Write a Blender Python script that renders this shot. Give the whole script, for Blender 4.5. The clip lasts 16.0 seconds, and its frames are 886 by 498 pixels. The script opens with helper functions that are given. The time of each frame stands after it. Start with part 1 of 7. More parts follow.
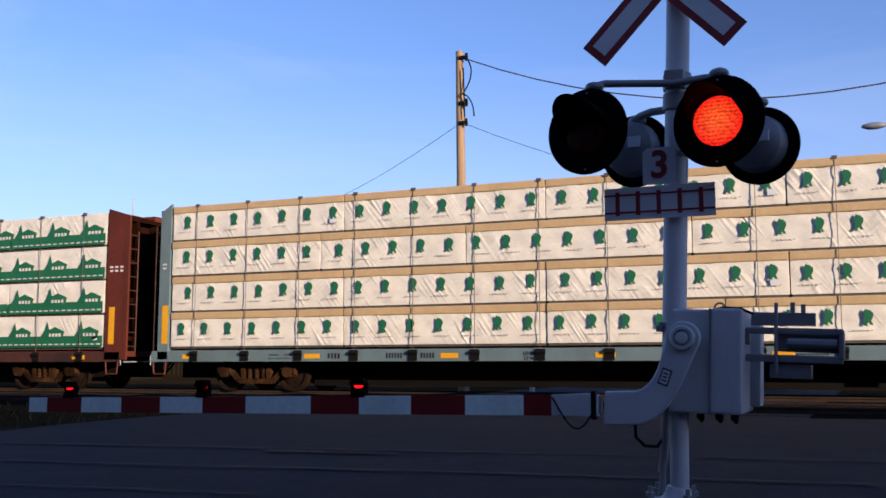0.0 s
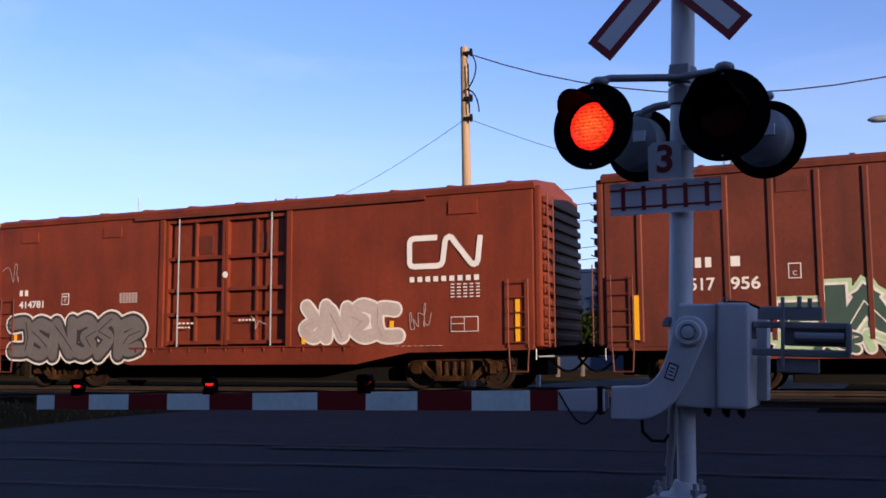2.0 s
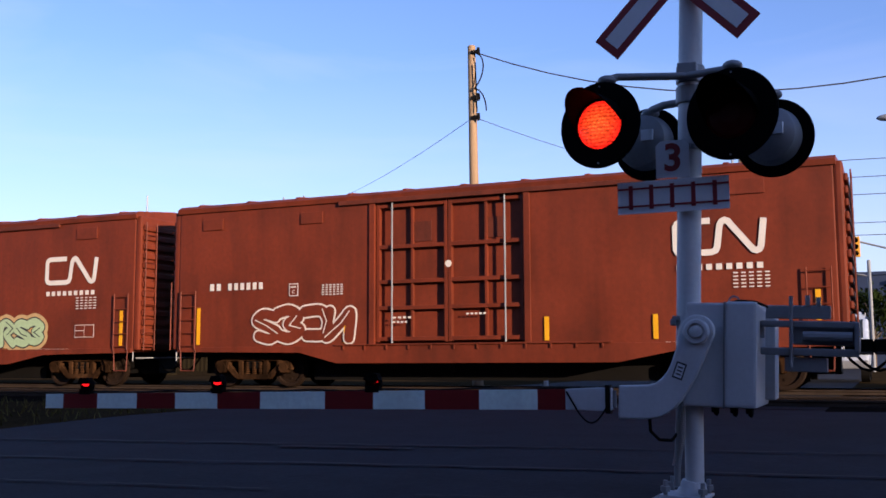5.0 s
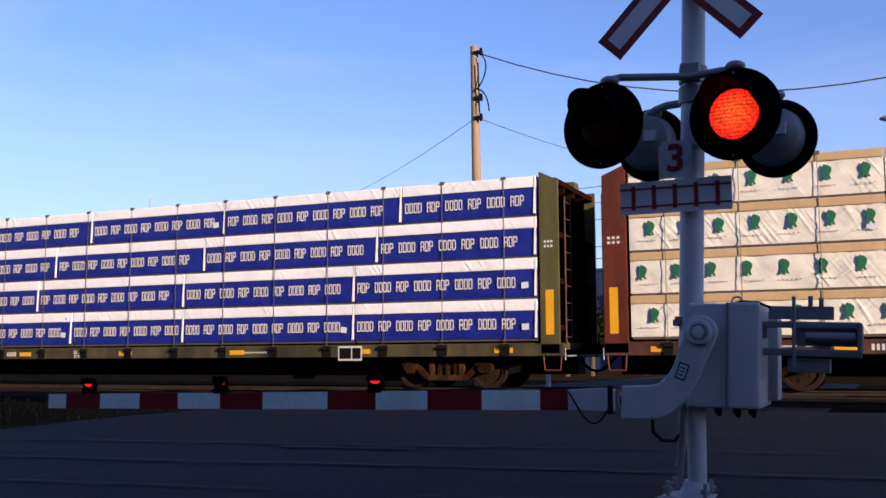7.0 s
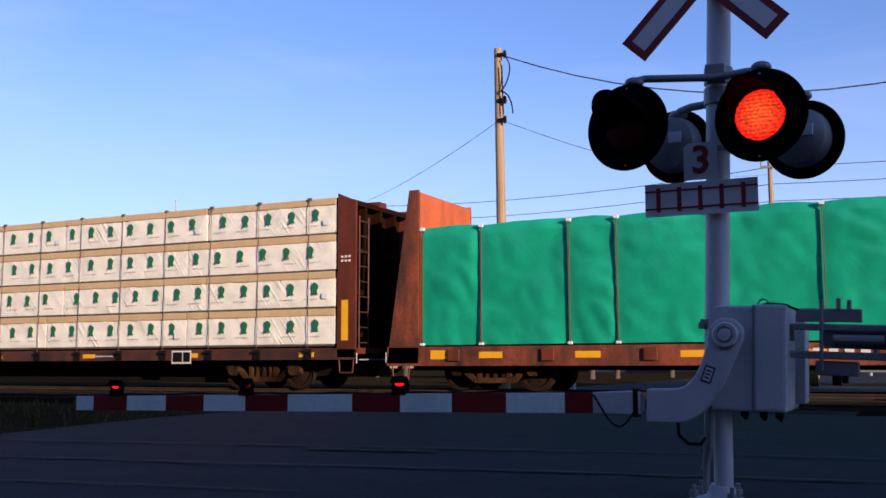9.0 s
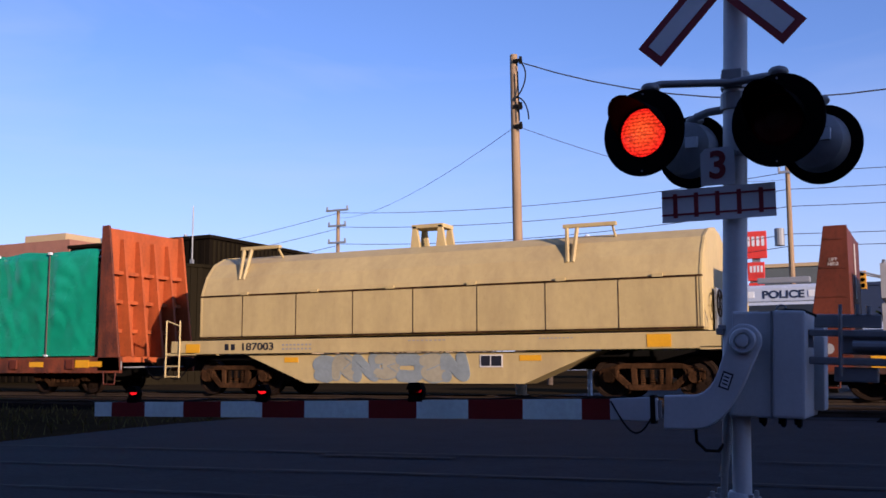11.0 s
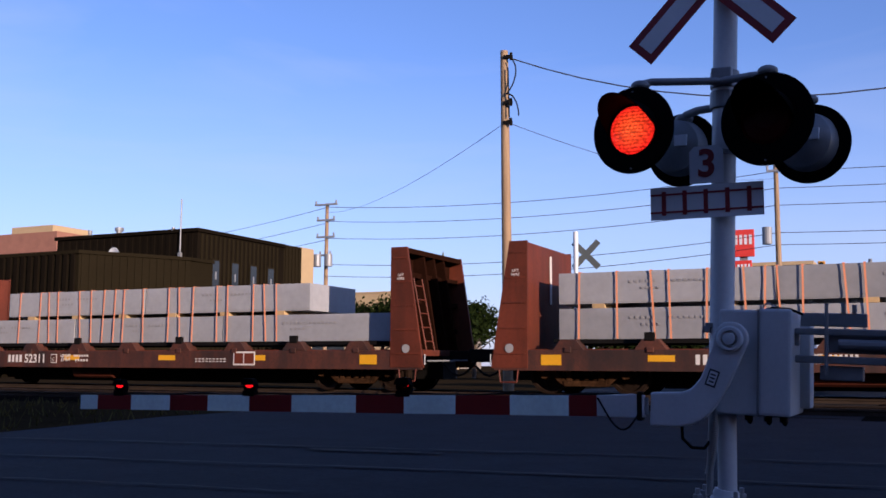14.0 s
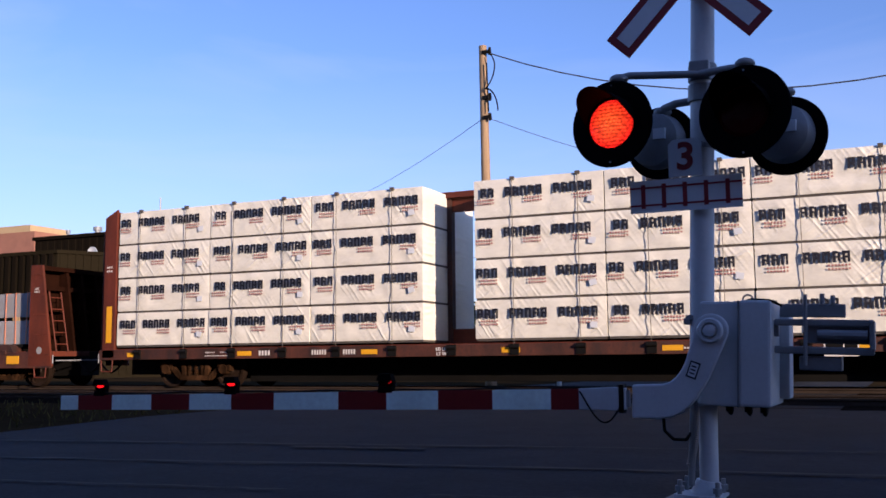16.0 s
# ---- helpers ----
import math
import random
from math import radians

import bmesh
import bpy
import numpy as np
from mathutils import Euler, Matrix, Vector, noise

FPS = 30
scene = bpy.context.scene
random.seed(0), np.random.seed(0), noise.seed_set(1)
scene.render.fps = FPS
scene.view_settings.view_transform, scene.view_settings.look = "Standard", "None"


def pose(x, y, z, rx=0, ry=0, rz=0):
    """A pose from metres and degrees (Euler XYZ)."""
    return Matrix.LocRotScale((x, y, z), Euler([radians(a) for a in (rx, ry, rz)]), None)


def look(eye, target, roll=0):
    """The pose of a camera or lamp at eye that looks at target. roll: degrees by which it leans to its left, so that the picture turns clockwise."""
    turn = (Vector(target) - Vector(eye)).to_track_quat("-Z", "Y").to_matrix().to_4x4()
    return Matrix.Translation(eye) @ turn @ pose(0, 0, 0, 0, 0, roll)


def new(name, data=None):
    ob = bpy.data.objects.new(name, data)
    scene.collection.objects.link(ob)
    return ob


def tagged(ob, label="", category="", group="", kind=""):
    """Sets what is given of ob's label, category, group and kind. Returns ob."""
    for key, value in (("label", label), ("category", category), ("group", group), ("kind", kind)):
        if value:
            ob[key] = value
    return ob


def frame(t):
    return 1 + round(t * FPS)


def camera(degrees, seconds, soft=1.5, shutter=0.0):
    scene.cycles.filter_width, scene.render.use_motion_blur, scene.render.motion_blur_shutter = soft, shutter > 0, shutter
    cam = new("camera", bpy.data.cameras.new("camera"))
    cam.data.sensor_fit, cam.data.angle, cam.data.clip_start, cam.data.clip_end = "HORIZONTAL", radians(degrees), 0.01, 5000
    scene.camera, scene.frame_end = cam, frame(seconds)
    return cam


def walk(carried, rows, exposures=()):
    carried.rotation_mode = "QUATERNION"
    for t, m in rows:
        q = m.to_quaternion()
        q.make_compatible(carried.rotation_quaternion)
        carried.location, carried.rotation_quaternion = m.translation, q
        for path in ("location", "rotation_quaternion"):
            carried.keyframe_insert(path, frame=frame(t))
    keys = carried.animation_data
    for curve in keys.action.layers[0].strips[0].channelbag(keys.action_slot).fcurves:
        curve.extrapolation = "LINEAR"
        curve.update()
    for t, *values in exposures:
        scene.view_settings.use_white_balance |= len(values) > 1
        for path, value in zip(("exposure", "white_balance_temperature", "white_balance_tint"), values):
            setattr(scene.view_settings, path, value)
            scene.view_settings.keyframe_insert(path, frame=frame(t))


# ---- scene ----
cam = camera(48.0, 16.0, soft=1.6, shutter=0.0)
EYE = (0.0, 0.0, 0.6)
TURNS = (  # seconds, yaw, pitch, roll of a hand-held camera that turns on the spot
    (0, 23.12, 6.70, 0.00), (0.5, 23.40, 6.29, 0.24), (1, 23.45, 5.99, 0.41), (1.5, 23.67, 6.30, 0.56),
    (2, 23.48, 6.46, 0.27), (2.5, 23.36, 6.80, 0.24), (3, 22.95, 6.82, 0.06), (3.5, 23.94, 6.73, 0.03),
    (4, 23.98, 6.22, 0.08), (4.2, 24.04, 6.19, 0.10), (5.2, 23.85, 6.5, 0.3), (6.3, 23.66, 6.90, 0.47), (6.5, 23.64, 6.84, 0.49),
    (7, 24.05, 6.43, 0.21), (7.5, 23.30, 6.41, 0.14), (8, 23.78, 6.27, 0.15), (8.5, 24.91, 6.75, 0.13),
    (9, 25.44, 6.58, 0.16), (9.2, 25.92, 6.48, 0.34), (10.2, 26.25, 6.7, 0.25), (11.3, 26.40, 6.97, 0.16), (11.5, 25.99, 6.74, 0.02),
    (12, 25.53, 6.25, 0.21), (12.5, 25.77, 6.13, 0.27), (13, 26.10, 6.25, 0.06), (13.5, 25.92, 6.66, 0.15),
    (14, 25.67, 6.68, -0.29), (14.5, 24.97, 6.49, -0.06), (15, 25.03, 6.80, 0.31), (15.5, 24.33, 6.59, 0.72),
    (16, 24.65, 6.42, 0.50),
)
walk(cam, [(t, pose(*EYE, 90 + pitch, roll, yaw)) for t, yaw, pitch, roll in TURNS], exposures=[(0, 0.71, 6230, 17), (1, 0.74, 6290, 18), (2, 0.90, 6370, 18), (4.2, 1.02, 6470, 19), (6.3, 0.78, 6300, 20), (9.2, 0.73, 6200, 20), (11.3, 0.54, 5950, 24), (15, 0.56, 6000, 24), (16, 0.72, 6020, 22)])

# ---- light: low evening sun along the track, blue sky ----
SUN_EL, SUN_FROM = 12.0, (0.885, -0.465)   # height in degrees; horizontal way to the sun
world = bpy.data.worlds.new("sky")
scene.world = world
world.use_nodes = True
wn = world.node_tree
wn.nodes.clear()
sky = wn.nodes.new("ShaderNodeTexSky")
sky.sky_type = "NISHITA"
sky.sun_disc = False
sky.sun_elevation = radians(SUN_EL)
sky.sun_rotation = math.atan2(SUN_FROM[0], SUN_FROM[1])
sky.air_density, sky.dust_density, sky.ozone_density = 1.0, 0.35, 4.5
bg = wn.nodes.new("ShaderNodeBackground")
bg.inputs["Strength"].default_value = 0.13
wo = wn.nodes.new("ShaderNodeOutputWorld")
tint = wn.nodes.new("ShaderNodeVectorMath")
tint.operation = "MULTIPLY"
tint.inputs[1].default_value = (1.19, 1.0, 1.08)      # evening haze
wn.links.new(sky.outputs[0], tint.inputs[0])
wtc = wn.nodes.new("ShaderNodeTexCoord")
wmap = wn.nodes.new("ShaderNodeMapping")
wmap.inputs["Scale"].default_value = (1.2, 1.2, 5.0)
cirrus = wn.nodes.new("ShaderNodeTexNoise")
cirrus.inputs["Scale"].default_value, cirrus.inputs["Detail"].default_value, cirrus.inputs["Distortion"].default_value = 2.6, 7, 0.8
veil = wn.nodes.new("ShaderNodeMapRange")
veil.inputs["From Min"].default_value, veil.inputs["From Max"].default_value = 0.48, 0.75
veil.inputs["To Min"].default_value, veil.inputs["To Max"].default_value = 0.0, 0.16
thin = wn.nodes.new("ShaderNodeMix")
thin.data_type = "RGBA"
thin.inputs["B"].default_value = (3.6, 3.9, 4.6, 1)
wn.links.new(wtc.outputs["Generated"], wmap.inputs[0])
wn.links.new(wmap.outputs[0], cirrus.inputs["Vector"])
wn.links.new(cirrus.outputs[0], veil.inputs[0])
wn.links.new(veil.outputs[0], thin.inputs["Factor"])
wn.links.new(tint.outputs[0], thin.inputs["A"])
# pale lavender haze towards the horizon
rise = wn.nodes.new("ShaderNodeSeparateXYZ")
low = wn.nodes.new("ShaderNodeMapRange")
low.inputs["From Min"].default_value, low.inputs["From Max"].default_value = 0.0, 0.30
low.inputs["To Min"].default_value, low.inputs["To Max"].default_value = 0.55, 0.0
haze = wn.nodes.new("ShaderNodeMix")
haze.data_type = "RGBA"
haze.inputs["B"].default_value = (3.0, 3.45, 4.6, 1)
wn.links.new(wtc.outputs["Generated"], rise.inputs[0])
wn.links.new(rise.outputs["Z"], low.inputs[0])
wn.links.new(low.outputs[0], haze.inputs["Factor"])
wn.links.new(thin.outputs["Result"], haze.inputs["A"])
wn.links.new(haze.outputs["Result"], bg.inputs[0])
wn.links.new(bg.outputs[0], wo.inputs[0])
sun_data = bpy.data.lights.new("sun", "SUN")
sun_data.energy, sun_data.angle, sun_data.color = 5.0, radians(0.6), (1.0, 0.78, 0.55)
sun = new("sun", sun_data)
_h = math.cos(radians(SUN_EL))
sun.matrix_world = look((SUN_FROM[0] * _h * 60, SUN_FROM[1] * _h * 60, math.sin(radians(SUN_EL)) * 60), (0, 0, 0))


# ---- materials ----
def mat(name, color, rough=0.6, metal=0.0, var=0.18, scale=2.0, fine=30.0, bump=0.15, dirt=0.0, dirt_col=(0.05, 0.035, 0.02), stretch=(1, 1, 1), emit=0.0, island=0.0, coords="Object", crease=0.0, streak=0.0, streak_col=(0.02, 0.008, 0.005), objvar=0.0):
    m = bpy.data.materials.new(name)
    m.use_nodes = True
    nt = m.node_tree
    b = nt.nodes["Principled BSDF"]
    b.inputs["Metallic"].default_value = metal
    tc = nt.nodes.new("ShaderNodeTexCoord")
    mp = nt.nodes.new("ShaderNodeMapping")
    mp.inputs["Scale"].default_value = stretch
    nt.links.new(tc.outputs[coords], mp.inputs[0])
    n1 = nt.nodes.new("ShaderNodeTexNoise")
    n1.inputs["Scale"].default_value = scale
    n1.inputs["Detail"].default_value = 6
    n2 = nt.nodes.new("ShaderNodeTexNoise")
    n2.inputs["Scale"].default_value = fine
    n2.inputs["Detail"].default_value = 4
    for n in (n1, n2):
        nt.links.new(mp.outputs[0], n.inputs["Vector"])
    add = nt.nodes.new("ShaderNodeMath")
    add.operation = "MULTIPLY_ADD"
    add.inputs[1].default_value = 0.45
    nt.links.new(n2.outputs[0], add.inputs[0])
    half = nt.nodes.new("ShaderNodeMath")
    half.operation = "MULTIPLY"
    half.inputs[1].default_value = 0.55
    nt.links.new(n1.outputs[0], half.inputs[0])
    nt.links.new(half.outputs[0], add.inputs[2])
    ramp = nt.nodes.new("ShaderNodeMapRange")
    ramp.inputs["From Min"].default_value, ramp.inputs["From Max"].default_value = 0.3, 0.7
    ramp.inputs["To Min"].default_value, ramp.inputs["To Max"].default_value = 1 - var, 1 + var
    nt.links.new(add.outputs[0], ramp.inputs[0])
    mul = nt.nodes.new("ShaderNodeVectorMath")
    mul.operation = "SCALE"
    mul.inputs[0].default_value = color
    nt.links.new(ramp.outputs[0], mul.inputs["Scale"])
    out = mul.outputs[0]
    if island:
        info = nt.nodes.new("ShaderNodeNewGeometry")
        r2 = nt.nodes.new("ShaderNodeMapRange")
        r2.inputs["To Min"].default_value, r2.inputs["To Max"].default_value = 1 - island, 1 + island
        nt.links.new(info.outputs["Random Per Island"], r2.inputs[0])
        m3 = nt.nodes.new("ShaderNodeVectorMath")
        m3.operation = "SCALE"
        nt.links.new(out, m3.inputs[0])
        nt.links.new(r2.outputs[0], m3.inputs["Scale"])
        out = m3.outputs[0]
    if objvar:
        inf = nt.nodes.new("ShaderNodeObjectInfo")
        ro = nt.nodes.new("ShaderNodeMapRange")
        ro.inputs["To Min"].default_value, ro.inputs["To Max"].default_value = 1 - objvar, 1 + objvar
        nt.links.new(inf.outputs["Random"], ro.inputs[0])
        mo = nt.nodes.new("ShaderNodeVectorMath")
        mo.operation = "SCALE"
        nt.links.new(out, mo.inputs[0])
        nt.links.new(ro.outputs[0], mo.inputs["Scale"])
        out = mo.outputs[0]
    if dirt:
        n3 = nt.nodes.new("ShaderNodeTexNoise")
        n3.inputs["Scale"].default_value = 1.1
        n3.inputs["Detail"].default_value = 9
        n3.inputs["Roughness"].default_value = 0.65
        mp3 = nt.nodes.new("ShaderNodeMapping")
        mp3.inputs["Scale"].default_value = (1.6, 1.6, 0.45)
        nt.links.new(tc.outputs[coords], mp3.inputs[0])
        nt.links.new(mp3.outputs[0], n3.inputs["Vector"])
        r3 = nt.nodes.new("ShaderNodeMapRange")
        r3.inputs["From Min"].default_value, r3.inputs["From Max"].default_value = 0.45, 0.75
        r3.inputs["To Max"].default_value = dirt
        nt.links.new(n3.outputs[0], r3.inputs[0])
        mx = nt.nodes.new("ShaderNodeMix")
        mx.data_type = "RGBA"
        nt.links.new(r3.outputs[0], mx.inputs["Factor"])
        nt.links.new(out, mx.inputs["A"])
        mx.inputs["B"].default_value = (*dirt_col, 1)
        out = mx.outputs["Result"]
    if streak:
        # rain-washed vertical runs and broad faded patches
        oi = nt.nodes.new("ShaderNodeObjectInfo")
        far = nt.nodes.new("ShaderNodeMath")
        far.operation = "MULTIPLY"
        far.inputs[1].default_value = 37.0
        nt.links.new(oi.outputs["Random"], far.inputs[0])
        shift = nt.nodes.new("ShaderNodeVectorMath")
        nt.links.new(tc.outputs[coords], shift.inputs[0])
        nt.links.new(far.outputs[0], shift.inputs[1])
        for scl, lo, hi, k in (((3.2, 3.2, 0.3), 0.48, 0.72, streak * 0.7), ((0.9, 0.9, 0.55), 0.48, 0.66, streak * 0.75), ((30.0, 30.0, 12.0), 0.60, 0.72, streak)):
            ms = nt.nodes.new("ShaderNodeMapping")
            ms.inputs["Scale"].default_value = scl
            nt.links.new(shift.outputs[0], ms.inputs[0])
            ns = nt.nodes.new("ShaderNodeTexNoise")
            ns.inputs["Scale"].default_value = 1.0
            ns.inputs["Detail"].default_value = 5
            nt.links.new(ms.outputs[0], ns.inputs["Vector"])
            rs = nt.nodes.new("ShaderNodeMapRange")
            rs.inputs["From Min"].default_value, rs.inputs["From Max"].default_value, rs.inputs["To Max"].default_value = lo, hi, k
            nt.links.new(ns.outputs[0], rs.inputs[0])
            xs = nt.nodes.new("ShaderNodeMix")
            xs.data_type = "RGBA"
            xs.inputs["B"].default_value = (*streak_col, 1)
            nt.links.new(rs.outputs[0], xs.inputs["Factor"])
            nt.links.new(out, xs.inputs["A"])
            out = xs.outputs["Result"]
    nt.links.new(out, b.inputs["Base Color"])
    rr = nt.nodes.new("ShaderNodeMapRange")
    rr.inputs["To Min"].default_value, rr.inputs["To Max"].default_value = max(rough - 0.12, 0.03), min(rough + 0.12, 1)
    nt.links.new(n1.outputs[0], rr.inputs[0])
    nt.links.new(rr.outputs[0], b.inputs["Roughness"])
    if bump:
        bp = nt.nodes.new("ShaderNodeBump")
        bp.inputs["Strength"].default_value = bump
        bp.inputs["Distance"].default_value = 0.02
        nt.links.new(add.outputs[0], bp.inputs["Height"])
        nt.links.new(bp.outputs[0], b.inputs["Normal"])
        if crease:
            # taut diagonal folds of a plastic sheet, in patches
            prev = bp.outputs[0]
            patch = nt.nodes.new("ShaderNodeTexNoise")
            patch.inputs["Scale"].default_value = 0.8
            nt.links.new(tc.outputs[coords], patch.inputs["Vector"])
            pm = nt.nodes.new("ShaderNodeMapRange")
            pm.inputs["From Min"].default_value, pm.inputs["From Max"].default_value = 0.42, 0.62
            nt.links.new(patch.outputs[0], pm.inputs[0])
            for turn, seed in ((0.62, 0.0), (-0.95, 7.3)):
                mc0 = nt.nodes.new("ShaderNodeMapping")
                mc0.inputs["Rotation"].default_value = (0, turn, 0)
                mc0.inputs["Location"].default_value = (seed, 0, seed)
                mc = nt.nodes.new("ShaderNodeMapping")
                mc.inputs["Scale"].default_value = (1.2, 1.0, 11.0)
                nt.links.new(tc.outputs[coords], mc0.inputs[0])
                nt.links.new(mc0.outputs[0], mc.inputs[0])
                nc = nt.nodes.new("ShaderNodeTexNoise")
                nc.noise_type = "RIDGED_MULTIFRACTAL"
                nc.inputs["Scale"].default_value = 0.9
                nc.inputs["Detail"].default_value = 2
                nc.inputs["Distortion"].default_value = 0.25
                nt.links.new(mc.outputs[0], nc.inputs["Vector"])
                mm = nt.nodes.new("ShaderNodeMath")
                mm.operation = "MULTIPLY"
                nt.links.new(nc.outputs[0], mm.inputs[0])
                nt.links.new(pm.outputs[0], mm.inputs[1])
                bc = nt.nodes.new("ShaderNodeBump")
                bc.inputs["Strength"].default_value = crease
                bc.inputs["Distance"].default_value = 0.03
                nt.links.new(mm.outputs[0], bc.inputs["Height"])
                nt.links.new(prev, bc.inputs["Normal"])
                prev = bc.outputs[0]
            nt.links.new(prev, b.inputs["Normal"])
    if emit:
        b.inputs["Emission Color"].default_value = (*color, 1)
        b.inputs["Emission Strength"].default_value = emit
    return m


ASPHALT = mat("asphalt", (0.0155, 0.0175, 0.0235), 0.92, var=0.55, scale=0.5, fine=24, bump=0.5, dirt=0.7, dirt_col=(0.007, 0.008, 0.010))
TAR = mat("tar", (0.012, 0.012, 0.013), 0.7, var=0.2)
SAND = mat("dry_ground", (0.03192, 0.02204, 0.0114), 0.95, var=0.4, scale=0.5, fine=14, bump=0.6, dirt=0.6, dirt_col=(0.02584, 0.019, 0.00988))
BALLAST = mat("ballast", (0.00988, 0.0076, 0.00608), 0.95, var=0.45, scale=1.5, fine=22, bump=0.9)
GRASS = mat("dry_grass", (0.076, 0.0646, 0.0228), 0.9, var=0.4, scale=3, fine=20, bump=0.3, island=0.4)
RAILSTEEL = mat("rail_steel", (0.045, 0.032, 0.024), 0.6, metal=0.25, var=0.4)
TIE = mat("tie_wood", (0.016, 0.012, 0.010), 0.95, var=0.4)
OXIDE = mat("oxide_red_paint", (0.138, 0.025, 0.0098), 0.55, var=0.2, scale=0.7, fine=9, bump=0.1, dirt=0.4, dirt_col=(0.0608, 0.0152, 0.00684), streak=0.34)
OXIDE_DARK = mat("weathered_brown_paint", (0.105, 0.0235, 0.0125), 0.6, var=0.22, scale=0.8, fine=10, bump=0.12, dirt=0.45, dirt_col=(0.0456, 0.0135, 0.0078), streak=0.4)
FLATBROWN = mat("flatcar_brown", (0.114, 0.02584, 0.01216), 0.6, var=0.2, scale=1.2, fine=12, bump=0.1, dirt=0.5, dirt_col=(0.0418, 0.01672, 0.00988), streak=0.45)
# road grime on the sills; the dark tone also paints shade on bulkhead ladders
SILLBROWN = mat("grimy_brown_paint", (0.072, 0.019, 0.008), 0.7, var=0.45, scale=1.6, fine=14, bump=0.2, dirt=0.9, dirt_col=(0.012, 0.006, 0.004), streak=0.8, streak_col=(0.006, 0.004, 0.003))
ORANGE = mat("orange_paint", (0.40, 0.088, 0.024), 0.55, var=0.2, scale=1, fine=10, dirt=0.5, dirt_col=(0.152, 0.0456, 0.019), streak=0.35, streak_col=(0.09, 0.025, 0.012))
ORANGE_GRIMY = mat("grimy_orange_paint", (0.19, 0.042, 0.012), 0.65, var=0.45, scale=1.8, fine=12, dirt=1.0, dirt_col=(0.012, 0.006, 0.004), streak=0.9, streak_col=(0.008, 0.005, 0.003))
# near-black colour that holds the shade on the outer bulkhead faces
SHADE_STEEL = mat("sooty_steel", (0.016, 0.006, 0.0035), 0.85, var=0.4, dirt=0.6, dirt_col=(0.004, 0.003, 0.002))
OLIVE_GRIMY = mat("grimy_olive_paint", (0.065, 0.056, 0.02), 0.7, var=0.4, dirt=0.9, dirt_col=(0.012, 0.009, 0.005), streak=0.8, streak_col=(0.006, 0.005, 0.003))
BLUEGREY = mat("blue_grey_paint", (0.11, 0.165, 0.18), 0.55, var=0.15, dirt=0.4, dirt_col=(0.076, 0.0836, 0.076))
OLIVE = mat("olive_yellow_paint", (0.085, 0.078, 0.030), 0.55, var=0.2, dirt=0.5, dirt_col=(0.035, 0.030, 0.016), streak=0.4)
CREAM = mat("cream_paint", (0.47, 0.365, 0.165), 0.5, var=0.08, scale=0.6, fine=8, bump=0.05, dirt=0.4, dirt_col=(0.2432, 0.1748, 0.0988), streak=0.12, streak_col=(0.16, 0.085, 0.03))
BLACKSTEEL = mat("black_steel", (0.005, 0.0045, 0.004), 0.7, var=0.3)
TRUCK = mat("rusty_truck_steel", (0.062, 0.030, 0.014), 0.75, var=0.6, scale=5, bump=0.4, dirt=1.0, dirt_col=(0.006, 0.004, 0.003), streak=0.95, streak_col=(0.003, 0.0025, 0.002))
WHEEL = mat("wheel_steel", (0.020, 0.012, 0.008), 0.6, metal=0.2, var=0.5)
WRAP = mat("white_wrap", (0.66, 0.645, 0.56), 0.36, var=0.10, scale=0.9, fine=8, bump=0.3, stretch=(1, 1, 2.2), crease=1.0)
WRAP_WHITE = mat("bright_white_wrap", (0.74, 0.76, 0.76), 0.36, var=0.10, scale=0.9, fine=8, bump=0.3, crease=0.8)
WRAP_TAN = mat("tan_wrap", (0.4408, 0.3192, 0.1672), 0.5, var=0.12, scale=2, fine=9, bump=0.4)
WRAP_GREY = mat("grey_wrap", (0.262, 0.27, 0.28), 0.42, var=0.12, scale=1.2, fine=7, bump=0.3, objvar=0.16)
WRAP_BLUE = mat("blue_wrap", (0.0095, 0.0175, 0.195), 0.4, var=0.16, scale=1.5, fine=7, bump=0.3, crease=0.3)
TARP = mat("green_tarp", (0.003, 0.27, 0.155), 0.26, var=0.22, scale=0.7, fine=3, bump=0.04, crease=0.14)
LUMBER = mat("sawn_lumber", (0.418, 0.2888, 0.1368), 0.75, var=0.2, scale=2, fine=25)
PRINT_GREEN = mat("green_print", (0.00912, 0.114, 0.0494), 0.5, var=0.1, bump=0)
PRINT_BLACK = mat("black_print", (0.012, 0.012, 0.018), 0.5, var=0.1, bump=0)
PRINT_WHITE = mat("white_print", (0.57, 0.5548, 0.5168), 0.5, var=0.1, bump=0)
PRINT_GREY = mat("grey_print", (0.2508, 0.2508, 0.2508), 0.5, var=0.1, bump=0)
PRINT_RED = mat("faded_red_print", (0.342, 0.152, 0.1292), 0.5, var=0.1, bump=0)
YELLOW = mat("yellow_reflector", (0.646, 0.3192, 0.0076), 0.4, var=0.1, bump=0)
BAND = mat("orange_band", (0.70, 0.27, 0.14), 0.4, var=0.1, bump=0)
CABLE = mat("dark_cable", (0.07, 0.06, 0.05), 0.6, var=0.2)
GALV = mat("grey_aluminium", (0.22, 0.235, 0.25), 0.45, metal=0.25, var=0.10, scale=3, fine=30, bump=0.05, dirt=0.25, dirt_col=(0.10, 0.11, 0.12))
MASTPAINT = mat("aluminium_paint", (0.50, 0.53, 0.55), 0.5, metal=0.1, var=0.08, scale=4, fine=40, bump=0.05, dirt=0.25, dirt_col=(0.2, 0.215, 0.235))
BLACKPAINT = mat("matt_black_paint", (0.0022, 0.0022, 0.0024), 0.85, var=0.2, bump=0.05)
SIGNWHITE = mat("sign_white", (0.56, 0.60, 0.63), 0.5, var=0.05, bump=0)
